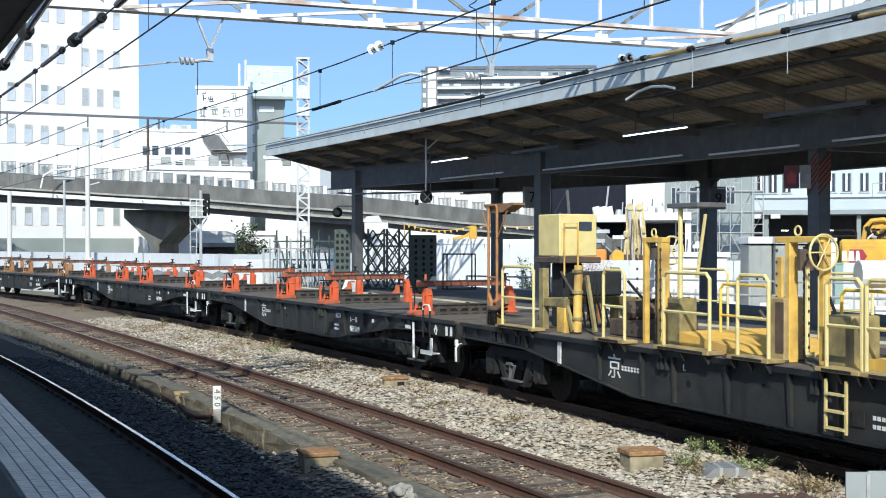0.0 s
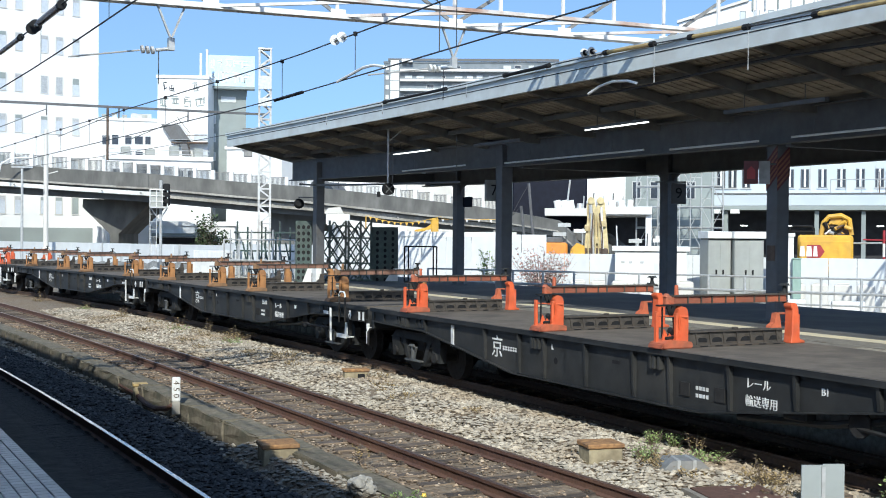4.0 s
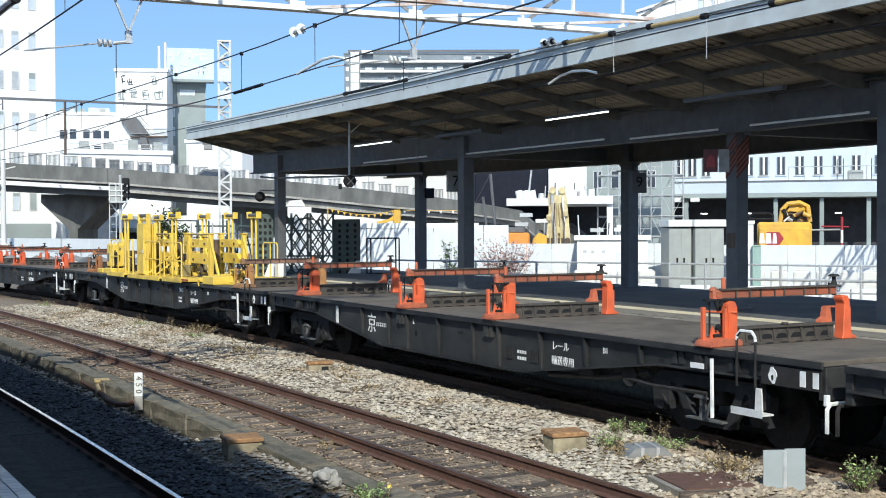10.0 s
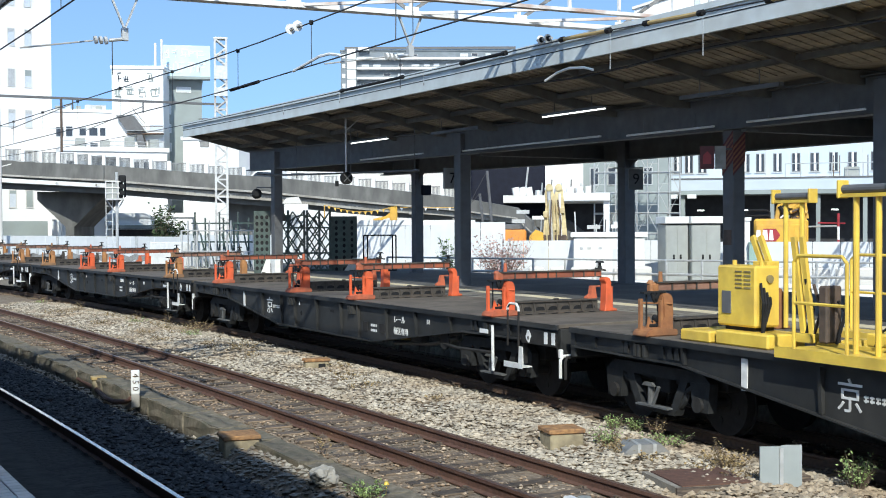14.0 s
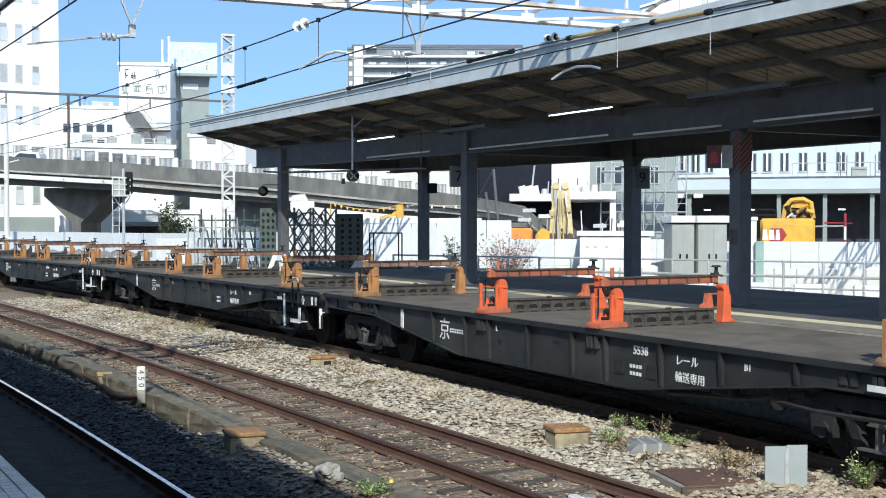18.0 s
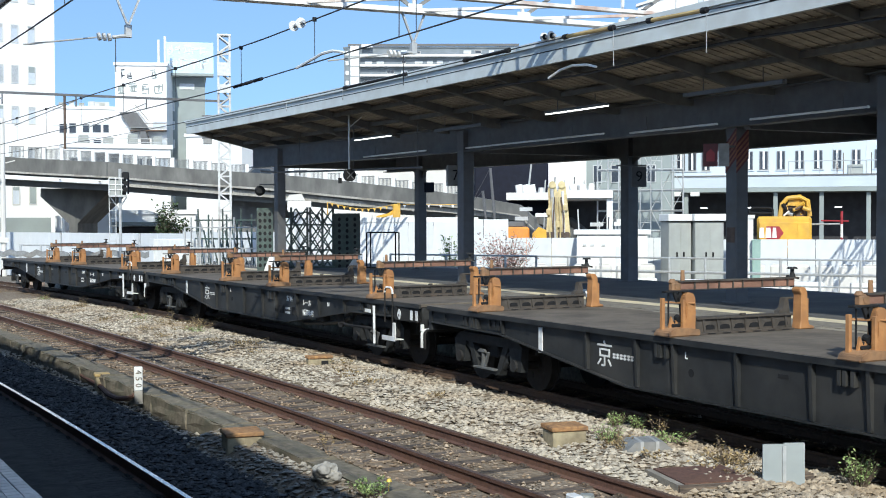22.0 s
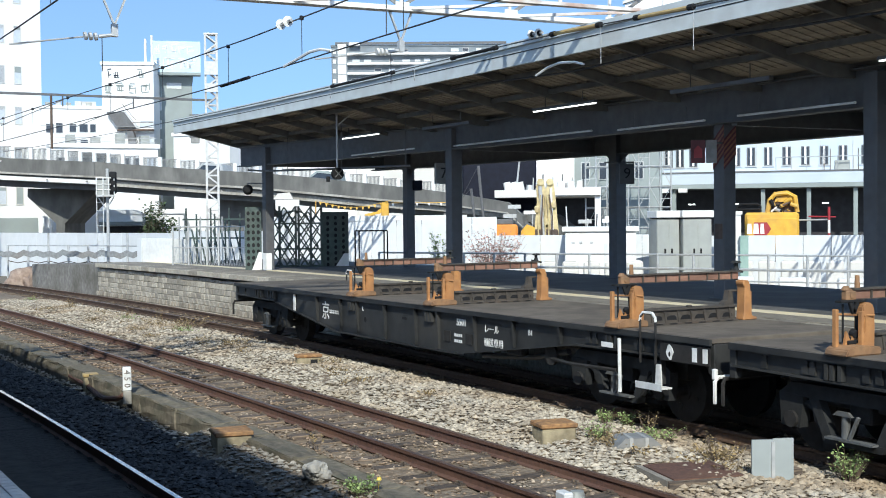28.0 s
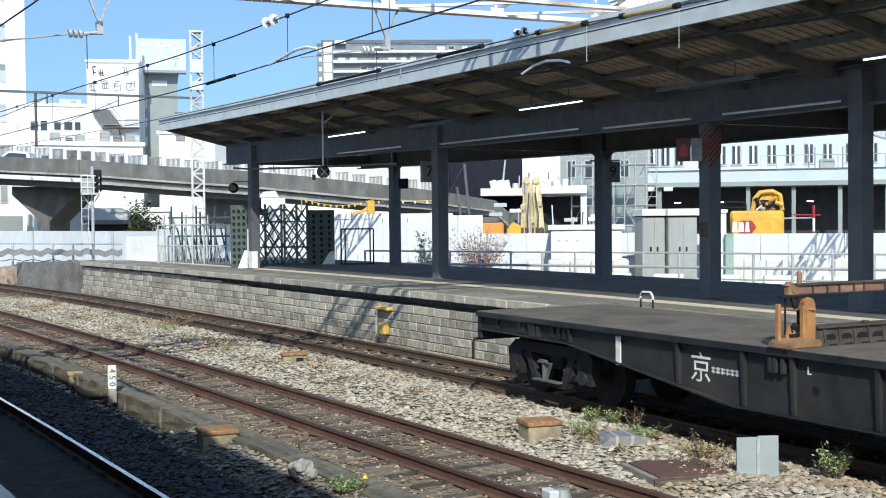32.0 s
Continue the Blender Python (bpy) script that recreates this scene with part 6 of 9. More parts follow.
for x in (-0.22, 0.22):
    part("pivot", rod(B(), (x, -0.25, 4.5), (x, 0.25, 4.5), 0.17, 10), M_PALEBOOM, cr)
m, w = facing(bearing(30.74, 58), bearing(31.97, 58))
ox = thing("excavator", "small orange excavator behind the hoarding", "excavator", at=m)
part("body", box(B(), 0, w, 0, 2.0, 0.7, 2.5, 0.08), M_ORNGX, ox)
part("cab_roof", box(B(), 0.15, w - 0.25, 0.2, 1.6, 2.5, 2.76, 0.04), M_STEELD, ox)
for x in (0.25, w - 0.25):
    part("crawler", box(B(), x - 0.22, x + 0.22, -0.5, 2.5, GZ, 0.4, 0.1), M_BLACK, ox)
part("turntable", rod(B(), (w / 2, 1.0, 0.2), (w / 2, 1.0, 0.75), 0.5, 14), M_STEELD, ox)
part("blade_arm", prism(B(), [(w + 0.1, 0.9), (w + 0.85, 0.9), (w + 0.8, 2.35), (w + 0.45, 2.5), (w + 0.15, 2.2)], "y", 0.4, 0.8), M_CATY, ox, "yellow arm")
part("blade_pin", box(B(), w - 0.1, w + 0.2, 0.45, 0.75, 1.2, 1.45), M_STEELD, ox)
p = bearing(25.8, 58.5)
yp = thing("yellow_machine_head", "yellow machine mast behind the hoarding with bunting", "machine", at=pose(p.x, p.y, 0, 0, 0, -26))
part("mast", box(B(), -0.18, 0.18, -0.2, 0.2, GZ, 3.6, 0.03), M_CATY, yp)
part("arm", bar(B(), (-0.95, 0, 2.98), (-0.15, 0, 3.16), 0.16, 0.13), M_CATY, yp)
part("arm", bar(B(), (-0.7, 0.1, 2.9), (-0.15, 0.1, 3.3), 0.1, 0.08), M_CATY, yp)
bu, bw = B(), B()
for k in range(46):
    a = 22.6 + k * 0.14
    z = 3.66 - 0.30 * math.sin(min(1, k / 24) * math.pi) - (0.12 if k > 24 else 0)
    p, q = bearing(a, 56.3, z), bearing(a + 0.14, 56.3, z)
    rod(bu, p, q, 0.015, 4)
    if k % 2 and (k < 24 or k % 4 == 1):
        c, h = (p + q) / 2, 0.16
        d = (q - p) * 0.45
        f = bu if k < 24 else bw
        v = [f.verts.new(x) for x in (c - d, c + d, c - Vector((0, 0.02, h)), c - d + Vector((0, 0.02, 0)), c + d + Vector((0, 0.02, 0)))]
        for t in ((0, 2, 1), (3, 4, 2), (0, 1, 4, 3), (0, 3, 2), (1, 2, 4)):
            f.faces.new([v[i] for i in t])
for a in (22.6, 29.0):
    rod(bu, bearing(a, 56.3, -0.42), bearing(a, 56.3, 3.66), 0.03, 6)
bn = thing("bunting", "string of yellow and white safety bunting over the site", "bunting")
tagged(part("yellow_flags", bu, M_CATY, bn), kind="stuff")
tagged(part("white_flags", bw, M_WHITEP, bn, "white flags"), kind="stuff")

# concrete weights at the foot of the hoarding
for k in range(24):
    a = 24.6 + k * 0.98
    if 38 < a < 42:
        continue
    p = bearing(a, 53.9)
    bl = solo("hoarding_weight", box(box(B(), -0.36, 0.36, -0.2, 0.2, GZ, 0.88, 0.06), -0.25, 0.25, -0.1, 0.1, 0.881, 0.93, 0.02), M_BLDC, "pale concrete weight at the foot of the hoarding", "concrete block", at=pose(p.x, p.y, 0, 0, 0, -a))
    tagged(bl, group="hoarding weights")

# cabinets and the equipment hut beyond the platform
for a0, a1, k in ((38.35, 39.36, 0), (39.52, 40.8, 1)):
    m, w = facing(bearing(a0, 46), bearing(a1, 46.3))
    c = thing("relay_cabinet", "grey-white trackside relay cabinet with double doors", "cabinet", at=m, group="relay cabinets")
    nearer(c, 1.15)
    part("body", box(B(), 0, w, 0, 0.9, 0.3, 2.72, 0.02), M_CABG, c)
    # The hood is white because its front is sunlit.
    part("hood", box(B(), -0.06, w + 0.06, -0.12, 0.95, 2.76, 3.02, 0.02), M_WHITEP, c, "hood in sunlit white")
    # Black strip stands for the shade under the hood.
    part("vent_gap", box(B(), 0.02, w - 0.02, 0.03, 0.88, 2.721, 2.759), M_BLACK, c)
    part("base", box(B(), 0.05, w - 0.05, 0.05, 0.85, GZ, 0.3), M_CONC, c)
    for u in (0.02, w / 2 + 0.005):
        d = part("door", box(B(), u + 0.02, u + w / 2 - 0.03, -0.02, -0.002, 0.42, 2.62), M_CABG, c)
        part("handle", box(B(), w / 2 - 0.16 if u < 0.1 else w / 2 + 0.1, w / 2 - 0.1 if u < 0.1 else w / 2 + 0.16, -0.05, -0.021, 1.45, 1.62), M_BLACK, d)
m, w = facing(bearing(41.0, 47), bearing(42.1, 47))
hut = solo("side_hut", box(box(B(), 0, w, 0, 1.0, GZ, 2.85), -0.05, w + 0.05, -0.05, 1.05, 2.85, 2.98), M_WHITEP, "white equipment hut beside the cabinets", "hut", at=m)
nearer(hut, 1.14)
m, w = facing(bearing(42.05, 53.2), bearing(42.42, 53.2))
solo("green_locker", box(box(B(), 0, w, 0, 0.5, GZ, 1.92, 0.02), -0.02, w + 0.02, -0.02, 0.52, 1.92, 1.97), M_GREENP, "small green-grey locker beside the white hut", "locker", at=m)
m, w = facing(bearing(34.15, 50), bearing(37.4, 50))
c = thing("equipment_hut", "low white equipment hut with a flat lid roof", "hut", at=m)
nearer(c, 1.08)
part("body", box(B(), 0, w, 0, 2.0, GZ, 2.2, 0.02), M_WHITEP, c)
part("roof", box(B(), -0.12, w + 0.12, -0.1, 2.1, 2.22, 2.42, 0.02), M_WHITEP, c)
part("door", box(B(), 1.55, 2.3, -0.03, -0.002, 0.3, 1.75), M_HOARD, c)
for u in (0.25, 0.55, 1.0):
    part("vent", box(B(), u, u + 0.14, -0.03, -0.002, 1.75, 1.83), M_GALV, c)

# fence along the far side of platform 7
fe = thing("platform_fence", "galvanised two-rail fence along the platform's far side", "fence")
P0, P1 = bearing(25.5, 50.0), bearing(52.0, 42.0)
n = 17
for i in range(n + 1):
    p = P0 + (P1 - P0) * i / n
    part("post", rod(B(), (p.x, p.y, GZ), (p.x, p.y, 1.47), 0.045, 8), M_GALV, fe)
for z, r in ((1.45, 0.035), (0.95, 0.05), (0.55, 0.03)):
    part("rail", rod(B(), (P0.x, P0.y, z), (P1.x, P1.y, z), r, 6), M_GALV, fe)
b_ = B()
for i in range(11):
    p = P0 + (P1 - P0) * (i + 0.3) / 11 + Vector((1.2, 1.5, 0))
    solo("concrete_block", box(B(), -0.55, 0.55, -0.2, 0.2, GZ, 0.62, 0.03), M_WHITEP, "white-painted concrete barrier block", "barrier", group="barrier blocks", at=pose(p.x, p.y, 0, 0, 0, -40))

# ---- rail-handling gear on two of the wagons ----
def railing(w, paint, x, y0, y1, z1, z0=1.33, mids=1, name="railing", posts=2, r=0.022):
    """A bent-tube guard rail along the wagon's edge."""
    b_ = B()
    c = 0.07 if y0 > y1 else -0.07
    tube(b_, [(x, y0, z0), (x, y0, z1 - 0.07), (x, y0 - c, z1), (x, y1 + c, z1), (x, y1, z1 - 0.07), (x, y1, z0)], r, 8)
    g = part(name, b_, paint, w)
    for k in range(mids):
        z = z0 + (z1 - z0) * (k + 1) / (mids + 1)
        part("mid_rail", rod(B(), (x, y0, z), (x, y1, z), r * 0.85, 6), paint, g)
    for k in range(1, posts - 1):
        y = y0 + (y1 - y0) * k / (posts - 1)
        part("rail_post", rod(B(), (x, y, z0), (x, y, z1), r * 0.85, 6), paint, g)
    return g


def roller_frame(w, paint, x, y, z1, half=0.17, roller=None, reach=0.36):
    """Two posts with a roller and its end plates on top."""
    b_ = B()
    for s in (-1, 1):
        rod(b_, (x, y + s * half, 1.3), (x, y + s * half, z1), 0.035, 8)
    f = part("roller_frame", b_, paint, w)
    part("roller", rod(B(), (x, y - reach, z1 + 0.06), (x, y + reach, z1 + 0.06), 0.05, 12), roller or M_STEELD, f)
    part("roller_cradle", box(B(), x - 0.06, x + 0.06, y - reach, y + reach, z1 - 0.03, z1 + 0.01), paint, f)
    for s in (-1, 1):
        part("end_plate", box(B(), x - 0.08, x + 0.08, y + s * reach - 0.02, y + s * reach + 0.02, z1 - 0.04, z1 + 0.16, 0.008), paint, f)
    return f


def roller_stack(w, paint, y0, y1):
    """Two long lifting beams with bevelled ends on each side, between braced end posts."""
    ym = (y0 + y1) / 2
    st = part("lifter", rod(B(), (0, ym, 1.33), (0, ym, 2.45), 0.1, 12), M_CHAN, w)
    L = y0 - y1 - 0.12
    for x in (-0.45, 0.45):
        for z0, z1 in ((1.76, 2.05), (2.22, 2.45)):
            h = z1 - z0
            pts = [(ym - L / 2 + 0.1, z0), (ym + L / 2 - 0.1, z0), (ym + L / 2, z0 + h * 0.4), (ym + L / 2 - 0.24, z1), (ym - L / 2 + 0.24, z1), (ym - L / 2, z0 + h * 0.4)]
            lp = part("lifting_beam", prism(B(), pts, "x", x - 0.07, x + 0.07), paint, st)
            for d in (-0.28, 0.28):
                part("eye_pin", rod(B(), (x - 0.10, ym + d * L, z0 + 0.11), (x + 0.10, ym + d * L, z0 + 0.11), 0.035, 10), M_CHAN, lp)
        part("link", bar(B(), (x, ym, 1.5), (x, ym, 2.3), 0.07, 0.05), M_CHAN, st)
    for y in (y0, y1):
        for x in (-0.5, 0.5):
            p = part("stack_post", box(B(), x - 0.055, x + 0.055, y - 0.1, y + 0.1, 1.36, 2.62, 0.012), paint, st)
            part("post_cap", box(B(), x - 0.075, x + 0.075, y - 0.12, y + 0.12, 2.60, 2.64, 0.008), paint, p)
            if y == y1:
                part("brace", bar(B(), (x - 0.06, y - 0.06, 2.58), (x - 0.06, y - 0.80, 1.40), 0.06, 0.07), paint, st)
        part("post_tie", bar(B(), (-0.5, y, 1.42), (0.5, y, 1.42), 0.1, 0.1), paint, st)
    part("top_rod", rod(B(), (-0.5, y0, 2.60), (-0.5, y1, 2.60), 0.025, 8), M_OLIVE, st)
    gh = part("gear_head", rod(B(), (-0.45, ym, 2.45), (-0.45, ym, 2.70), 0.09, 12, 0.06), paint, st)
    for a in (0.4, 1.97):
        part("turning_bar", rod(B(), (-0.45 - 0.3 * math.cos(a), ym - 0.3 * math.sin(a), 2.52), (-0.45 + 0.3 * math.cos(a), ym + 0.3 * math.sin(a), 2.52), 0.016, 6), M_CHAN, gh)
    b_ = B()
    for k in range(6):
        y = y0 + (y1 - y0) * (k + 0.6) / 6.2
        rod(b_, (-0.3, y, 1.36), (0.3, y, 1.36), 0.05, 8)
    tagged(part("floor_roller", b_, M_CHAN, st), kind="stuff")
    return st


def bright_gear(w):
    P = M_YELLOW
    for x0, x1, y0, y1, z in ((-1.44, -0.78, 4.02, 2.19, 1.35), (-1.44, -0.78, 1.77, 0.19, 1.35), (-1.43, -0.76, 0.17, -1.24, 1.35), (-1.43, -0.76, -1.52, -3.16, 1.36), (0.85, 1.44, 5.8, -3.0, 1.34)):
        p = part("walkway", box(B(), x0, x1, y1, y0, z - 0.04, z), P, w, "yellow walkway plate")
        part("toe_board", box(B(), x0 - 0.012, x0 + 0.012, y1, y0, z - 0.10, z + 0.02), P, p)
    part("base_frame", box(box(box(B(), -0.7, 0.7, 4.0, 4.14, 1.275, 1.38), -0.7, -0.60, -3.3, 4.0, 1.275, 1.38), 0.60, 0.7, -3.3, 4.0, 1.275, 1.38), P, w)
    for y in (3.3, 2.2, 0.0, -1.1, -3.2):
        part("frame_tie", box(B(), -0.6, 0.6, y - 0.05, y + 0.05, 1.275, 1.36), P, w)
    # generator on its plinth
    g = part("generator", box(B(), -1.02, -0.62, 4.82, 5.53, 1.50, 2.26, 0.025), P, w, "yellow boxed generator")
    part("plinth", box(B(), -1.16, -0.55, 4.45, 5.40, 1.272, 1.45, 0.02), P, g)
    part("plinth_gap", box(B(), -0.95, -0.65, 4.9, 5.45, 1.45, 1.50), M_BOGIE, g)
    part("foot_box", box(B(), -1.2, -0.5, 5.46, 6.05, 1.272, 1.42, 0.02), P, g)
    part("control_panel", box(B(), -1.035, -1.021, 5.26, 5.42, 1.66, 1.94), M_STEELD, g)
    for k in range(2):
        for z in (1.98, 2.03, 2.08, 2.13, 2.18):
            part("vent_slot", box(B(), -1.03, -1.021, 4.90 + 0.16 * k, 5.02 + 0.16 * k, z, z + 0.018), M_OLIVE, g)
    part("meter", rod(B(), (-0.8, 4.818, 2.1), (-0.8, 4.79, 2.1), 0.05, 12), M_OLIVE, g)
    for k in range(4):
        part("cable", tube(B(), [(-0.95 + 0.05 * k, 4.80, 2.05 - 0.06 * k), (-1.0 + 0.04 * k, 4.70, 1.8), (-0.98, 4.74, 1.5 - 0.03 * k)], 0.018, 6), M_BLACK, g)
    for y in (4.95, 5.45):
        part("lifting_eye", rod(B(), (-0.8, y, 2.25), (-0.8, y, 2.32), 0.03, 8), P, g)
    # pairs of slanting control levers, with their hoses
    for y, x, zb in ((5.28, -0.6, 2.26), (4.44, -0.7, 1.42)):
        for d in (0.0, 0.14):
            part("lever", bar(B(), (x, y - d - 0.12, zb), (x, y - d + 0.06, 2.62), 0.05, 0.07), P, w)
        part("lever_bracket", box(B(), x - 0.1, x + 0.1, y - 0.32, y - 0.05, zb - 0.06, zb + 0.05, 0.01), P, w)
    for k in range(5):
        y = 4.3 - k * 0.13
        part("hydraulic_hose", tube(B(), [(-0.72, y, 1.38), (-0.64, y - 0.06, 1.75), (-0.72, y - 0.02, 2.12 - 0.06 * k)], 0.022, 6), M_CHAN if k % 2 else M_BLACK, w)
    part("valve_block", box(B(), -0.8, -0.55, 3.86, 4.0, 1.38, 2.05, 0.02), M_CHAN, w)
    # frames with rollers on both sides
    for x, y in ((-1.1, 2.96), (-1.02, -1.42), (1.05, 6.35), (1.05, 1.7), (1.05, -0.62), (1.05, -2.45)):
        roller_frame(w, P, x, y, 3.10, half=0.16)
    # tall control cabinet between two posts that carry a roller
    c = part("control_cabinet", box(B(), -1.26, -0.98, 0.66, 1.31, 1.37, 2.92, 0.012), P, w, "tall yellow control cabinet")
    part("cabinet_door", box(B(), -1.285, -1.262, 0.67, 1.30, 2.03, 2.94, 0.006), P, c)
    part("cabinet_door", box(B(), -1.285, -1.262, 0.67, 1.30, 1.39, 2.01, 0.006), P, c)
    for y in (0.59, 1.37):
        part("side_post", box(B(), -1.22, -1.08, y - 0.035, y + 0.035, 1.3, 3.24, 0.01), P, c)
    part("side_panel", box(B(), -0.97, -0.90, 0.60, 0.70, 1.37, 2.95, 0.008), P, c)
    part("head_rod", rod(B(), (-1.15, 0.59, 3.06), (-1.15, 1.37, 3.06), 0.03, 8), P, c)
    part("head_roller", rod(B(), (-1.15, 0.62, 3.18), (-1.15, 1.34, 3.18), 0.05, 12), M_STEELD, c)
    part("handle", rod(B(), (-1.31, 0.70, 2.04), (-1.31, 0.70, 2.12), 0.012, 6), M_GALV, c)
    part("door_strip", box(B(), -1.29, -1.286, 0.72, 0.95, 2.035, 2.06), M_GALV, c)
    roller_stack(w, P, 1.85, 0.30)
    roller_stack(w, P, -1.24, -3.02)
    # low machinery between the stacks
    part("winch_bed", box(B(), -0.5, 0.5, 2.35, 3.55, 1.36, 1.52, 0.02), P, w)
    part("winch_drum", rod(B(), (-0.5, 2.7, 1.62), (0.5, 2.7, 1.62), 0.10, 12), M_OLIVE, w)
    part("winch_drum", rod(B(), (-0.45, -0.2, 1.55), (0.4, -0.2, 1.55), 0.13, 12), M_OLIVE, w)
    part("winch_motor", rod(B(), (-0.45, -0.55, 1.9), (0.1, -0.55, 1.9), 0.12, 12), M_CHAN, w)
    part("motor_stand", box(B(), -0.42, -0.28, -0.68, -0.44, 1.36, 1.82, 0.01), P, w)
    part("motor_stand", box(B(), -0.05, 0.08, -0.68, -0.44, 1.36, 1.82, 0.01), P, w)
    part("junction_case", box(B(), -0.9, -0.62, -1.72, -1.5, 1.36, 1.72, 0.015), M_OLIVE, w)
    part("column_case", box(B(), -0.72, -0.5, 1.5, 1.66, 1.37, 2.30, 0.015), M_OLIVE, w)
    for y0, y1, z1, n in ((3.78, 2.98, 2.42, 2), (1.82, 1.40, 2.43, 2), (0.15, -1.2, 2.39, 3), (-1.58, -3.08, 2.38, 3)):
        railing(w, P, -1.38, y0, y1, z1, z0=1.35, posts=n)
    for y0, y1, n in ((5.6, 3.8, 3), (0.9, 0.0, 2), (-2.35, -3.4, 3)):
        railing(w, P, 1.38, y0, y1, 2.35, posts=n)
    # rams, stays and hoses among the machinery
    rr = random.Random(9)
    for k in range(9):
        y = 3.5 - k * 0.62
        x = rr.choice((-0.62, -0.3, 0.2, 0.5))
        za, zb = rr.uniform(1.36, 1.5), rr.uniform(1.75, 2.25)
        part("ram", rod(B(), (x, y, za), (x + rr.uniform(-0.1, 0.1), y + rr.uniform(-0.4, 0.4), zb), rr.choice((0.018, 0.025, 0.03)), 8), rr.choice((P, P, M_CHAN, M_STEELD)), w)
    for k in range(6):
        y = 3.2 - k * 1.05
        part("hose", tube(B(), [(-0.72, y, 1.4), (-0.78, y - 0.1, 1.55 + 0.08 * (k % 3)), (-0.7, y - 0.3, 1.7), (-0.6, y - 0.45, 1.42)], 0.016, 6), M_BLACK, w)
    for y in (0.1, -0.7):
        part("stay", bar(B(), (-1.36, y, 1.40), (-0.72, y - 0.35, 1.95), 0.035, 0.035), P, w)
    b_ = B()
    for k in range(9):
        box(b_, -0.74, 0.1, -3.12 + 0.17 * k, -3.02 + 0.17 * k, 1.372, 1.378)
    part("grating", b_, M_CHAN, w)
    # loading frame towards the near end
    for x in (-0.85, 0.85):
        part("runner", box(B(), x - 0.06, x + 0.06, -6.6, -3.05, 1.275, 1.37, 0.01), P, w)
    for y in (-3.2, -4.4, -5.4):
        part("runner_tie", box(B(), -0.85, 0.85, y - 0.05, y + 0.05, 1.275, 1.35), P, w)
    part("drop_plate", box(B(), -1.42, -0.7, -3.75, -3.08, 1.30, 1.40, 0.01), P, w)
    b_ = B()
    for k in range(7):
        box(b_, -1.435, -1.424, -3.7 + k * 0.09, -3.65 + k * 0.09, 1.33, 1.37)
    part("warning_marks", b_, M_RED, w)
    part("tool_box", box(B(), -1.32, -0.75, -5.4, -4.55, 1.275, 1.50, 0.02), P, w)
    part("tool_box", box(B(), 0.75, 1.35, -6.2, -4.2, 1.275, 1.40, 0.02), P, w)
    part("grab_handle", tube(B(), [(-1.36, -4.4, 1.22), (-1.38, -4.4, 1.36), (-1.38, -4.55, 1.40)], 0.02, 6), P, w)
    st = part("small_step", box(B(), 0.0, 0.36, -3.55, -3.15, 1.58, 1.61), P, w)
    for x in (0.02, 0.34):
        part("leg", bar(B(), (x, -3.53, 1.275), (x, -3.53, 1.58), 0.03), P, st)
        part("leg", bar(B(), (x, -3.17, 1.275), (x, -3.17, 1.58), 0.03), P, st)


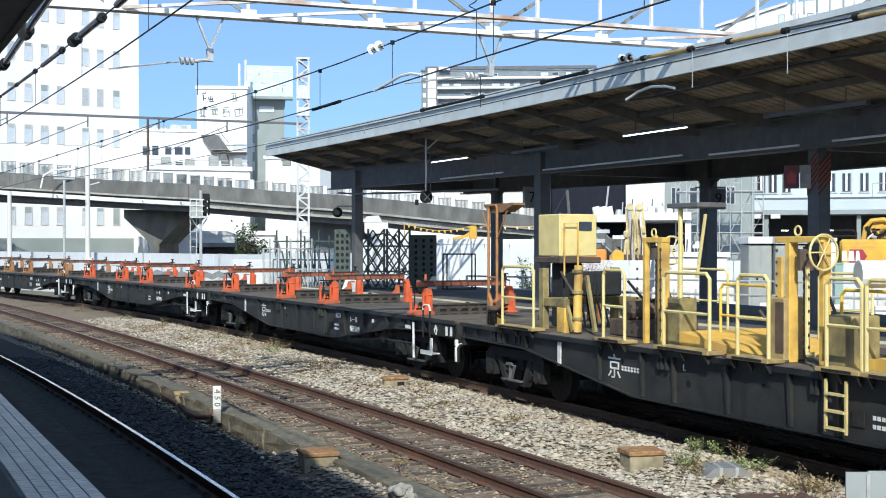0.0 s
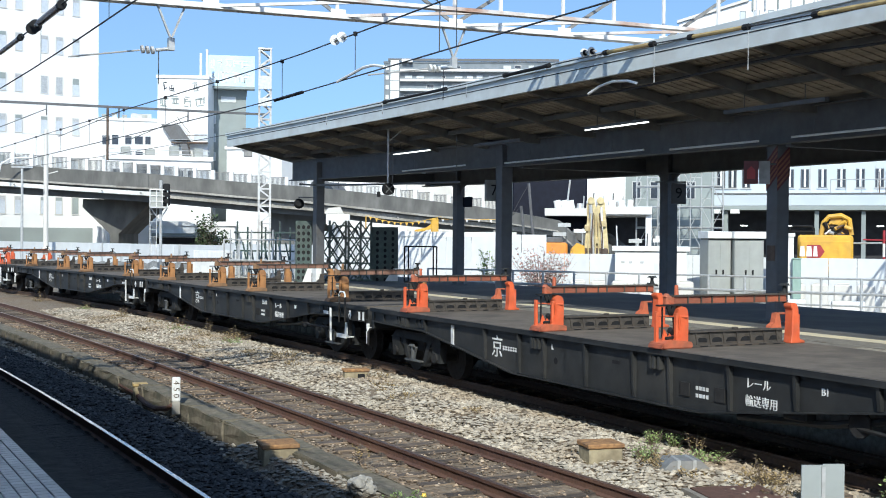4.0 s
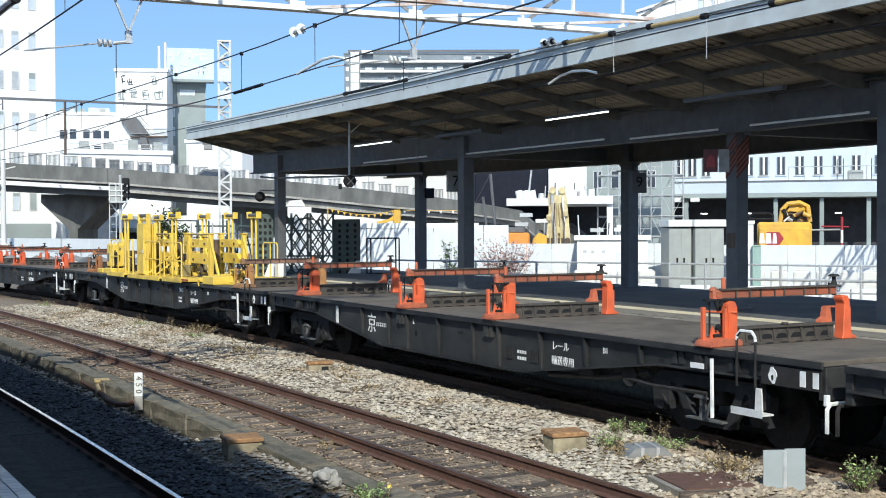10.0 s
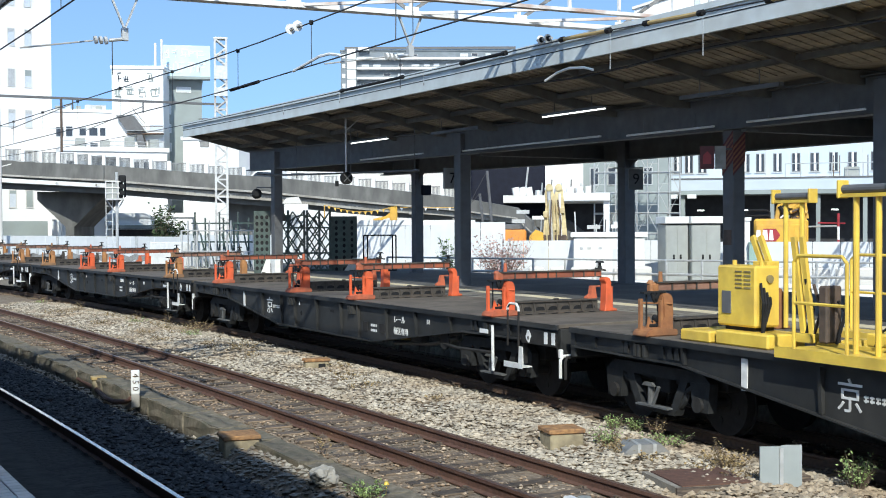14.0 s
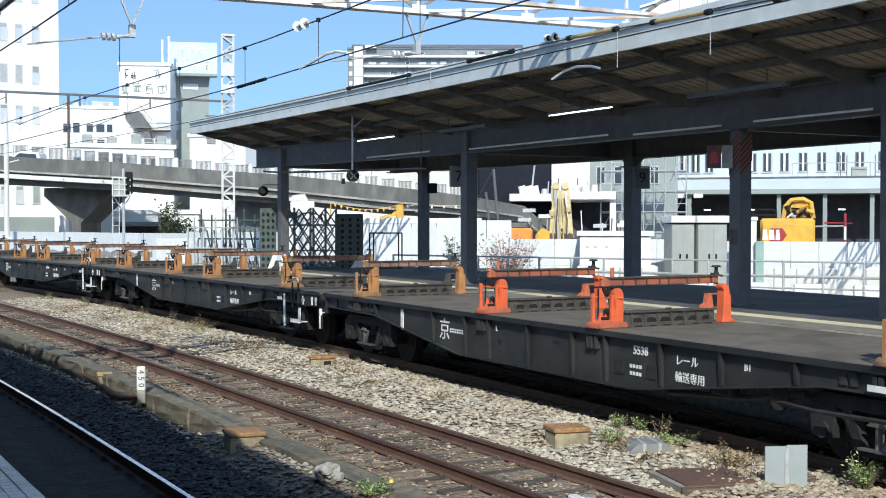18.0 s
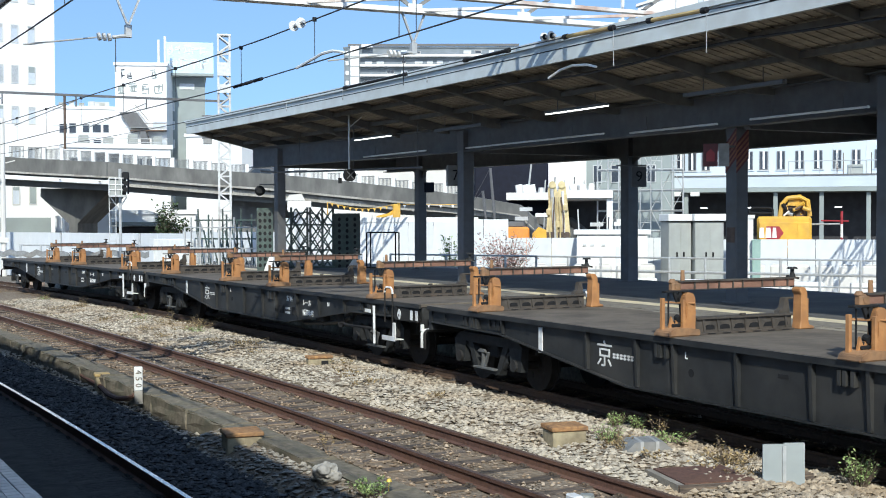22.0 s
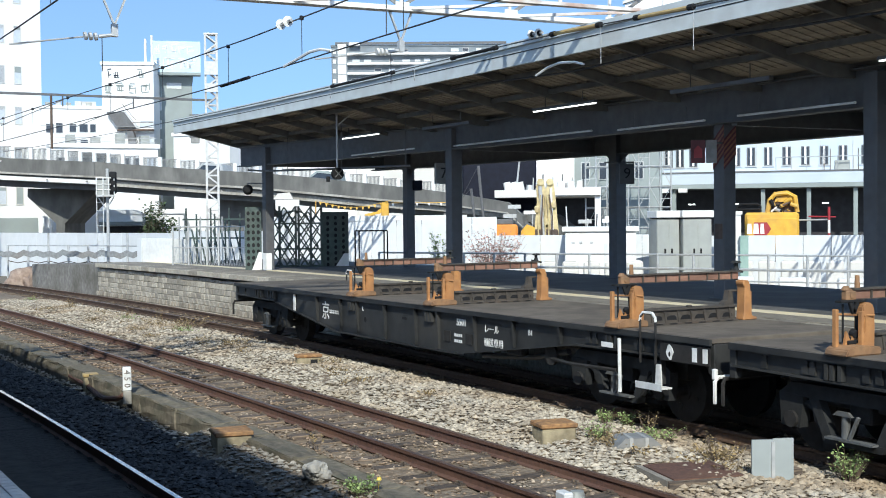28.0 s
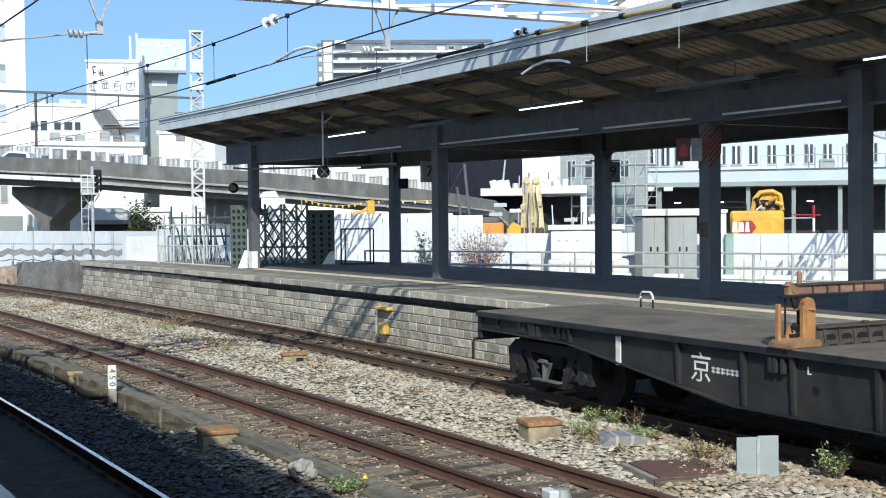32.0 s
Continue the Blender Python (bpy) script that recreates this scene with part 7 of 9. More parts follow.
def weathered_gear(w):
    P = M_YELOLD
    # rusty portal with a flat top
    f = part("guide_portal", tube(B(), [(-1.1, 7.7, 1.27), (-1.1, 7.7, 3.44), (-1.1, 7.66, 3.50), (-1.1, 7.39, 3.50), (-1.1, 7.35, 3.44), (-1.1, 7.35, 1.27)], 0.027, 8), M_AMBER, w, "faded orange tube portal")
    part("portal_head", prism(B(), [(7.2, 3.37), (7.8, 3.37), (7.98, 3.50), (7.98, 3.53), (6.80, 3.53), (6.80, 3.49)], "x", -1.06, -0.8), M_AMBERD, f)
    part("cross_tie", rod(B(), (-1.1, 7.7, 2.15), (-1.1, 7.35, 2.15), 0.02, 6), M_AMBER, f)
    part("gusset", prism(B(), [(7.67, 1.5), (7.67, 1.85), (7.58, 1.68), (7.57, 1.52)], "x", -1.13, -1.07), M_AMBER, f)
    part("stay", rod(B(), (-1.1, 7.95, 3.38), (-1.1, 7.7, 3.0), 0.016, 6), M_AMBER, f)
    part("stay", rod(B(), (-1.1, 6.95, 3.38), (-1.1, 7.35, 2.85), 0.016, 6), M_AMBER, f)
    gb = part("latch_gear", box(B(), -1.2, -0.95, 7.40, 7.62, 1.28, 1.62, 0.03), M_CHAN, w)
    part("gear_arm", bar(B(), (-1.1, 7.3, 1.62), (-1.1, 6.95, 1.75), 0.09, 0.14), M_AMBERD, gb)
    part("gear_arm", bar(B(), (-1.15, 7.3, 1.40), (-1.15, 7.0, 1.34), 0.08, 0.10), M_YELOLD, gb)
    for k in range(4):
        part("hose", tube(B(), [(-1.2, 7.5 - 0.1 * k, 1.3), (-1.25, 7.4 - 0.1 * k, 1.55), (-1.15, 7.15 - 0.1 * k, 1.3 + 0.1 * k)], 0.022, 6), M_BLACK, gb)
    b_ = B()
    for y in (7.7, 7.35):
        bar(b_, (1.1, y, 1.27), (1.1, y, 2.2), 0.07, 0.07)
    part("guide_post", b_, M_RUSTAM, w)
    # operator's cab on a stand
    cb = part("operator_cab", box(B(), -0.42, 0.36, 6.2, 7.0, 2.55, 3.32, 0.02), M_CREAM, w, "pale yellow operator's cab")
    part("cab_floor", box(B(), -0.46, 0.4, 6.12, 7.05, 2.43, 2.54, 0.015), M_CHAN, cb)
    part("cab_window", box(B(), -0.02, 0.24, 6.185, 6.199, 3.02, 3.18), M_GLASSD, cb)
    part("cab_rail", tube(B(), [(-0.38, 6.1, 2.2), (-0.38, 6.1, 3.15), (-0.1, 6.1, 3.15), (-0.1, 6.1, 1.9)], 0.018, 6), P, cb)
    for x in (-0.95, 0.5):
        sb_ = part("cab_stand", box(B(), x - 0.06, x + 0.06, 5.74, 5.90, 1.27, 2.36, 0.01), M_OLIVE, w, "dark olive-yellow cab stand")
        part("stand_arm", box(B(), x - 0.058, x + 0.058, 5.02, 5.74, 1.70, 1.85, 0.01), M_OLIVE, sb_)
        part("stand_leg", box(B(), x - 0.06, x + 0.06, 5.00, 5.27, 1.27, 1.70, 0.01), P, sb_)
        part("stand_stay", bar(B(), (x, 5.02, 1.72), (x, 4.80, 1.32), 0.06, 0.08), M_OLIVE, sb_)
    part("stand_tie", box(B(), -0.9, 0.45, 5.76, 5.88, 1.72, 1.84, 0.01), M_OLIVE, w)
    part("cab_pillar", box(B(), -0.25, 0.15, 6.35, 6.8, 1.27, 2.43, 0.02), M_FRAME, w)
    part("hydraulic_column", rod(B(), (-0.88, 4.80, 1.3), (-0.84, 4.82, 2.42), 0.075, 12), P, w)
    for z in (1.5, 1.95, 2.3):
        part("column_band", rod(B(), (-0.87, 4.80, z), (-0.87, 4.80, z + 0.05), 0.095, 12), M_OLIVE, w)
    part("column_brace", bar(B(), (-0.8, 4.35, 1.32), (-0.78, 4.66, 2.25), 0.05, 0.08), M_OLIVE, w)
    part("hydraulic_block", box(B(), -0.6, 0.2, 5.1, 5.6, 1.88, 2.30, 0.03), M_FRAME, w)
    for k in range(5):
        part("hydraulic_hose", tube(B(), [(-0.6 + 0.1 * k, 5.1, 2.1), (-0.7 + 0.1 * k, 4.95, 1.85), (-0.6 + 0.12 * k, 5.0, 1.35)], 0.02, 6), M_BLACK, w)
    # ladder mast with chain
    b_ = box(B(), -0.98, -0.90, 2.60, 2.69, 1.27, 2.86, 0.012)
    box(b_, -0.98, -0.83, 2.18, 2.30, 1.27, 2.86, 0.012)
    m_ = part("chain_mast", b_, P, w, "yellow chain mast")
    part("mast_head", box(B(), -0.982, -0.83, 2.17, 2.70, 2.80, 2.88, 0.01), P, m_)
    part("bolt_row", rod(B(), (-0.985, 2.20, 1.4), (-0.985, 2.20, 2.7), 0.008, 6), M_CHAN, m_)
    b_ = B()
    tube(b_, [(-0.9 + 0.012 * (k % 2), 2.43, 1.35 + k * 0.05) for k in range(29)], 0.03, 6)
    rod(b_, (-0.9, 2.45, 2.55), (-0.9, 2.45, 2.72), 0.085, 10)
    part("chain", b_, M_CHAN, m_)
    part("eye_bolt", rod(B(), (-0.9, 2.44, 2.86), (-0.9, 2.44, 2.91), 0.03, 10), P, m_)
    # second mast with hand wheel
    b_ = box(B(), -0.98, -0.84, -0.66, -0.56, 1.27, 2.86, 0.012)
    box(b_, -0.90, -0.78, -1.20, -1.10, 1.27, 2.86, 0.012)
    m2 = part("chain_mast", b_, P, w, "yellow chain mast")
    part("mast_head", box(B(), -0.982, -0.78, -1.20, -0.36, 2.80, 2.88, 0.01), P, m2)
    part("guide_tube", tube(B(), [(-0.98, -1.12, 1.42), (-0.98, -1.0, 1.40), (-0.98, -0.99, 1.46), (-0.98, -0.99, 2.5)], 0.032, 8), M_CREAM, m2)
    part("side_flange", box(B(), -0.99, -0.95, -0.52, -0.40, 2.0, 2.62, 0.01), P, m2)
    b_ = B()
    tube(b_, [(-0.9 + 0.012 * (k % 2), -0.85, 1.35 + k * 0.05) for k in range(29)], 0.03, 6)
    rod(b_, (-0.9, -0.86, 2.45), (-0.9, -0.86, 2.72), 0.10, 10)
    part("chain", b_, M_CHAN, m2)
    for yy, xx in ((-1.2, -0.95), (3.1, -0.2)):
        b_ = B()
        ring = [(xx + 0.22 * math.cos(a * math.tau / 18), yy - 0.05, 2.68 + 0.22 * math.sin(a * math.tau / 18)) for a in range(19)]
        tube(b_, ring, 0.016, 6)
        for a in range(3):
            c, s = math.cos(a * math.pi / 3) * 0.22, math.sin(a * math.pi / 3) * 0.22
            rod(b_, (xx - c, yy - 0.05, 2.68 - s), (xx + c, yy - 0.05, 2.68 + s), 0.01, 6)
        part("hand_wheel", b_, M_CREAM, w, "pale yellow hand wheel")
    bx_ = part("gear_case", box(B(), -1.05, -0.72, -0.64, -0.34, 1.27, 2.10, 0.02), M_TAN, w)
    part("case_door", box(B(), -1.062, -1.051, -0.63, -0.48, 1.40, 2.04), M_CHAN, bx_)
    part("gear_case", box(B(), -1.0, -0.7, 1.68, 2.02, 1.27, 2.0, 0.02), M_OLIVE, w)
    part("gear_case", box(B(), -1.05, -0.6, -1.84, -1.42, 1.27, 1.93, 0.02), M_OLIVE, w)
    # flat-topped guide and its stays
    b_ = B()
    rod(b_, (-0.95, 1.75, 1.27), (-0.95, 1.75, 3.3), 0.035, 8)
    rod(b_, (-0.95, 1.35, 2.3), (-0.95, 1.15, 3.2), 0.025, 8)
    gp = part("guide_portal", b_, M_CREAM, w)
    part("portal_head", box(B(), -1.05, -0.55, 1.2, 1.95, 3.30, 3.37, 0.01), M_STEELD, gp)
    for x0, x1, y0, y1, z, mt in ((-1.38, -0.75, 6.9, 5.5, 1.30, M_CHAN), (-1.38, -0.75, 3.5, 2.7, 1.30, M_CHAN), (-1.38, -0.7, 0.2, -0.65, 1.31, M_CHAN), (-1.38, -0.7, -1.55, -2.4, 1.31, M_CHAN), (0.75, 1.38, 6.5, -6.5, 1.31, M_CHAN)):
        part("walkway", box(B(), x0, x1, y1, y0, z - 0.03, z), mt, w)
    part("tilt_floor", prism(B(), [(1.75, 1.28), (0.05, 1.28), (0.05, 1.32), (0.6, 1.40), (1.75, 1.52)], "x", -1.0, 0.75), M_FLOORY, w, "tilted yellow floor plate")
    part("tilt_floor", prism(B(), [(-1.2, 1.28), (-3.2, 1.28), (-3.2, 1.36), (-2.2, 1.46), (-1.2, 1.34)], "x", -0.95, 0.75), M_FLOORY, w, "tilted yellow floor plate")
    for y0, y1, n in ((6.67, 5.50, 2), (3.24, 2.64, 2), (1.62, 0.54, 2), (-0.06, -0.68, 2), (-1.73, -2.31, 2), (-2.38, -3.4, 2), (-4.0, -5.2, 3)):
        railing(w, M_CREAM if n == 2 else P, -1.33, y0, y1, 2.38, z0=1.28, mids=1, r=0.026)
    for y0, y1 in ((5.0, 3.6), (1.4, 0.3), (-0.8, -2.0)):
        railing(w, M_CREAM, 1.3, y0, y1, 2.35, z0=1.28, mids=1)
    part("winch_bed", box(B(), -0.5, 0.5, 3.3, 4.4, 1.275, 1.55, 0.02), M_CHAN, w)
    part("winch_drum", rod(B(), (-0.5, 3.9, 1.7), (0.5, 3.9, 1.7), 0.16, 12), M_CHAN, w)
    part("winch_drum", rod(B(), (-0.4, -4.4, 1.6), (0.5, -4.4, 1.6), 0.3, 14), M_CHAN, w)
    b_ = B()
    for k in range(3):
        box(b_, -1.40, -1.32, -2.08, -1.76, 0.62 + k * 0.2, 0.645 + k * 0.2)
    for y in (-2.09, -1.75):
        bar(b_, (-1.36, y, 0.58), (-1.36, y, 1.2), 0.03, 0.03)
    part("side_ladder", b_, M_CREAM, w, "pale yellow side ladder")
    # footings of the guard rails: base plates on brackets that overhang the wagon's side
    for y0, y1 in ((6.78, 5.4), (3.35, 2.55), (1.75, 0.45), (0.05, -0.78), (-1.63, -2.36), (-2.40, -3.45), (-3.95, -5.25)):
        f = part("rail_footing", box(B(), -1.43, -1.15, y1, y0, 1.285, 1.34, 0.008), M_TAN, w)
        for k in range(3):
            y = y1 + (y0 - y1) * (0.08 + 0.42 * k)
            part("footing_bracket", prism(B(), [(-1.43, 1.285), (-1.33, 1.285), (-1.33, 1.16), (-1.36, 1.16)], "y", y - 0.02, y + 0.02), M_BOGIE, f)
        # Thin dark plate stands for the shade of a recess.
        part("footing_recess", box(B(), -1.434, -1.431, y1 + 0.12, y0 - 0.12, 1.296, 1.33), M_BOGIE, f)
    # hoses slung between the masts
    for k, (ya, yb, za, zb, dip) in enumerate(((2.5, 1.7, 2.6, 2.0, 0.5), (2.2, 3.3, 2.4, 2.2, 0.4), (-0.6, 0.1, 2.5, 1.9, 0.5), (-1.0, -1.8, 2.7, 1.9, 0.6), (4.6, 5.4, 2.2, 2.3, 0.35))):
        pts = []
        for j in range(9):
            f = j / 8
            pts.append((-0.86 + 0.1 * math.sin(f * 3), ya + (yb - ya) * f, za + (zb - za) * f - dip * math.sin(f * math.pi)))
        part("hose", tube(B(), pts, 0.022, 6), M_BLACK if k % 2 else M_CHAN, w)
    for y in (2.82, 2.2, -0.42, -1.02):
        b_ = B()
        for k in range(9):
            rod(b_, (-0.995, y, 1.5 + k * 0.15), (-0.98, y, 1.5 + k * 0.15), 0.022, 6)
        tagged(part("bolt_heads", b_, M_CHAN, w), kind="stuff")
    part("wrapped_drum", rod(B(), (-0.75, -1.62, 2.42), (-0.45, -1.75, 2.42), 0.17, 14), M_WHITEP, w, "white-wrapped drum")
    for y in (2.5, -0.72):
        rg = [(-0.9, y + 0.06 * math.cos(a * math.tau / 12), 2.95 + 0.06 * math.sin(a * math.tau / 12)) for a in range(13)]
        part("lifting_ring", tube(B(), rg, 0.014, 6), M_CREAM, w)
    for y0, y1 in ((1.6, 0.5), (-0.9, -1.9)):
        railing(w, M_YELLOW, -0.35, y0, y1, 2.2, z0=1.3, mids=1)


bright_gear(WAGONS[6])
weathered_gear(WAGONS[0])
tagged(WAGONS[6], "black flat wagon carrying bright yellow rail-handling gear")
tagged(WAGONS[0], "black flat wagon carrying weathered yellow rail-handling gear and a cab")
tagged(WAGONS[11], "black flat wagon, the last of the train, with amber rail stands")
for i in (1, 2, 5, 7):
    tagged(WAGONS[i], "black flat wagon with orange-red rail stands on its brown deck")
for i in (3, 4, 9, 10):
    tagged(WAGONS[i], "black flat wagon with amber rail stands on its brown deck")
tagged(WAGONS[8], "black flat wagon with orange and amber rail stands")

# ---- cars on the overpass ----
def lane_points(off):
    """Middle of a lane: up a ramp behind the sheeted frame and over the bridge, towards the tower."""
    pts = [bearing(31.2, r, -0.40) for r in (172, 101)] + [bearing(30.9, 96, 0.9), bearing(30.2, 90, 2.4), bearing(28.4, 83.5, 3.7)]
    pts = [p + Vector((0.5, 0.85, 0)) * (off - 2.3) for p in pts]
    for i in range(OV_JOIN, -1, -1):
        d = path[min(i + 1, len(path) - 1)] - path[max(i - 1, 0)]
        d.z = 0
        n = Vector((-d.y, d.x, 0)).normalized()
        pts.append(path[i] + n * off + Vector((0, 0, -1.0)))
    return pts


OV_JOIN = [k for k, o in enumerate(OV) if o[0] < 25.0][-1]


def measured(pts):
    run = [0.0]
    for a, b in zip(pts, pts[1:]):
        run.append(run[-1] + (b - a).length)
    return pts, run


NEAR_LANE, FAR_LANE = measured(lane_points(2.3)), measured(lane_points(5.6)[::-1])


def on_lane(lane, s):
    pts, run = lane
    s = min(max(s, 0.0), run[-1] - 0.01)
    i = max(k for k in range(len(pts) - 1) if run[k] <= s)
    f = (s - run[i]) / (run[i + 1] - run[i])
    p = pts[i].lerp(pts[i + 1], f)
    d = pts[i + 1] - pts[i]
    return p, math.degrees(math.atan2(d.y, d.x)), math.degrees(math.atan2(d.z, math.hypot(d.x, d.y)))


def car(label, paint):
    c = thing("car", label, "car", group="cars on the overpass")
    h = 1.45
    part("body", box(B(), -2.0, 2.0, -0.82, 0.82, 0.28, 0.88, 0.1), paint, c)
    lo, hi = -1.45, 0.45
    part("cabin", prism(B(), [(lo, 0.87), (hi + 0.35, 0.87), (hi - 0.25, h - 0.05), (hi - 0.5, h), (lo + 0.35, h), (lo + 0.15, h - 0.08)], "y", -0.72, 0.72), paint, c)
    for s in (-1, 1):
        part("side_window", prism(B(), [(lo + 0.25, 0.92), (hi + 0.1, 0.92), (hi - 0.35, h - 0.14), (lo + 0.35, h - 0.14)], "y", min(s * 0.722, s * 0.73), max(s * 0.722, s * 0.73)), M_GLASSD, c)
        for x in (-1.25, 1.3):
            w = part("wheel", rod(B(), (x, s * 0.62, 0.3), (x, s * 0.84, 0.3), 0.3, 14), M_BLACK, c)
            part("rim", rod(B(), (x, s * 0.841, 0.3), (x, s * 0.85, 0.3), 0.18, 10), M_GALV, w)
        part("headlight", box(B(), 1.96, 2.01, s * 0.62 - 0.14, s * 0.62 + 0.14, 0.62, 0.76), M_INSULW, c)
        part("tail_light", box(B(), -2.01, -1.96, s * 0.66 - 0.1, s * 0.66 + 0.1, 0.62, 0.8), M_RED, c)
    part("windscreen", bar(B(), (hi + 0.22, 0, 0.95), (hi - 0.18, 0, h - 0.12), 1.3, 0.02), M_GLASSD, c)
    return c


# each car: the car, the second at which it crosses the given bearing, its lane
CARS = [(car("dark grey small car driving over the bridge", M_STEELD), 10.5, 13.78, NEAR_LANE),
        (car("dark low car driving over the bridge", M_NAVY), 12.5, 13.52, NEAR_LANE),
        (car("white small car driving over the bridge", M_WHITEP), 14.5, 16.45, NEAR_LANE),
        (car("white car with tinted windows driving over the bridge", M_WHITEP), 17.0, 15.23, NEAR_LANE),
        (car("black car driving over the bridge", M_BLACK), 21.0, 13.13, NEAR_LANE),
        (car("dark grey car following over the bridge", M_STEELD), 23.0, 12.87, NEAR_LANE),
        (car("silver car driving over the bridge", M_GALV), 24.5, 12.16, NEAR_LANE),
        (car("dark blue car driving over the bridge", M_NAVY), 25.5, 15.41, NEAR_LANE),
        (car("pale silver car driving over the bridge", M_GALV), 28.5, 14.38, NEAR_LANE),
        (car("grey-green car following over the bridge", M_BLDG), 29.5, 12.77, NEAR_LANE),
        (car("white car with dark windows on the bridge", M_WHITEP), 30.5, 15.03, NEAR_LANE),
        (car("white car, the last in the row on the bridge", M_WHITEP), 31.5, 12.88, NEAR_LANE),
        (car("dark car driving in the far lane of the bridge", M_STEELD), 2.4, 11.0, FAR_LANE),
        (car("black car driving in the far lane of the bridge", M_BLACK), 6.0, 13.19, FAR_LANE)]
SPEED = 11.3


def car_rows(i, when, az, lane):
    end = lane[1][-1]
    near = lane is NEAR_LANE

    def off_by(s):
        p = on_lane(lane, s)[0]
        return abs(math.degrees(math.atan2(p.x, p.y)) - az) + (9 if p.y > 100 and az < 20 and p.x > 40 else 0)

    cross = min((k * 0.25 for k in range(int(end * 4))), key=off_by)
    if near:
        s_in, s_out = 72.0 - 5.5 * i, end - 5.2 * (i + 1)
    else:
        s_in, s_out = 14.0 - 6.0 * (i - 12), end - 6.0 * (i - 11)
    t_in, t_out = when - (cross - s_in) / SPEED, when + (s_out - cross) / SPEED

    def at(s):
        p, yaw, up = on_lane(lane, s)
        return Matrix.Translation(p) @ Euler((0, radians(-up), radians(yaw))).to_matrix().to_4x4()

    first = cross - SPEED * when if t_in < 0 else s_in
    ts = [0.0] + [t for t in (t_in - 0.3, t_in) if t > 0.1]
    t = max(t_in, 0.0) + 0.4
    while t < min(t_out, 31.9):
        ts.append(t)
        t += 0.4
    ts += [min(t_out, 31.95), 32.0]
    return [(t, at(min(max(cross + SPEED * (t - when), first), s_out))) for t in ts]


for p, q in zip(NEAR_LANE[0][1:5], NEAR_LANE[0][2:6]):
    shift = Vector((0.8, 1.4, -0.19))
    part("ramp_slab", bar(B(), p + shift, q + shift, 5.6, 0.3), M_OVER, ov)
# ---- lights, signs and cables under and on the far canopy ----
def along(y, off, z):
    return Vector((goods(y, off), y, z))


for y0, y1, off, z in ((32.7, 30.4, 3.3, 5.10), (22.9, 20.6, 3.3, 5.10), (13.3, 11.0, 3.3, 5.1)):
    s = thing("strip_light", "lit fluorescent strip light under the canopy", "strip light", group="platform strip lights")
    part("housing", bar(B(), along(y0, off, z + 0.07), along(y1, off, z + 0.07), 0.09, 0.05), M_STEELD, s)
    part("tube", rod(B(), along(y0, off, z + 0.03), along(y1, off, z + 0.03), 0.015, 8), M_LAMP, s)
    for k in (0.2, 0.8):
        p = along(y0 + (y1 - y0) * k, off, z + 0.07)
        part("hanger", rod(B(), p, p + Vector((0, 0, 0.25)), 0.012, 6), M_STEELD, s)
for y0, y1, off, z in ((18.2, 15.6, 3.3, 5.12), (27.9, 25.6, 3.3, 5.10), (21.6, 18.8, 4.60, 4.68), (17.9, 15.0, 4.62, 4.70), (28.2, 22.2, 4.35, 4.70), (33.4, 29.6, 3.95, 4.70)):
    if off < 3.5:
        s = thing("strip_light", "unlit grey strip light housing under the canopy", "strip light", group="platform strip lights")
        part("housing", bar(B(), along(y0, off, z), along(y1, off, z), 0.10, 0.07), M_STEELD, s)
    else:
        s = thing("conduit", "pale metal conduit under the canopy", "conduit", group="canopy conduits")
        part("pipe", rod(B(), along(y0, off, z), along(y1, off, z), 0.022, 8), M_WHITEP, s)
    for k in (0.2, 0.8):
        p = along(y0 + (y1 - y0) * k, off, z)
        part("hanger", rod(B(), p, p + Vector((0, 0, 0.3)), 0.01, 6), M_STEELD, s)

# number sign on the second column, warning stripes and red sign on the third
sg = thing("platform_sign", "grey hanging platform number sign", "sign", at=pose(goods(29.6, 4.45) + 0.42, 29.6, 0, 0, 0, 0))
part("board", box(B(), -0.30, 0.12, -0.05, 0.05, 3.75, 4.32, 0.01), M_CASE, sg)
writing("numeral", "7", 0.42, sg, Matrix.Translation((-0.06, -0.056, 4.03)) @ Matrix.Rotation(radians(90), 4, "X"), M_BLACK)
part("bracket", bar(B(), (0.1, 0, 4.2), (0.4, 0, 4.2), 0.04), M_STEELD, sg)
c0 = Vector((goods(18.95, 5.23), 18.95, 0))
rs = thing("red_notice_board", "red and white notice board on a canopy column", "sign", at=pose(c0.x - 0.22, c0.y, 0, 0, 0, -38))
# Red and white panels are toned down for the canopy's shade.
part("red_panel", box(B(), -0.50, -0.22, -0.28, -0.26, 3.85, 4.30), M_SHADERED, rs)
part("white_panel", box(B(), -0.21, 0.0, -0.28, -0.26, 3.85, 4.30), M_CASE, rs)
part("emblem", prism(B(), [(-0.44, 3.95), (-0.28, 3.95), (-0.28, 4.12), (-0.36, 4.2), (-0.44, 4.12)], "y", -0.285, -0.281), M_RED, rs)
part("arm", bar(B(), (-0.3, -0.26, 4.25), (0.2, 0, 4.25), 0.04), M_STEELD, rs)
hz = thing("hazard_wrap", "hazard wrap of dull rust and dark red stripes on a column", "warning sign", at=pose(c0.x, c0.y, 0, 0, 0, -math.degrees(math.atan(bend(18.95)[1]))))
for k in range(11):
    z = 3.72 + k * 0.055
    part("stripe", prism(B(), [(-0.158, z), (0.158, z + 0.30), (0.158, z + 0.352), (-0.158, z + 0.052)], "y", -0.162, -0.1565), M_STRIPE if k % 2 else M_SHADERED, hz)
    part("stripe", prism(B(), [(0.158, z), (-0.158, z + 0.30), (-0.158, z + 0.352), (0.158, z + 0.052)], "x", -0.162, -0.1565), M_STRIPE if k % 2 else M_SHADERED, hz)
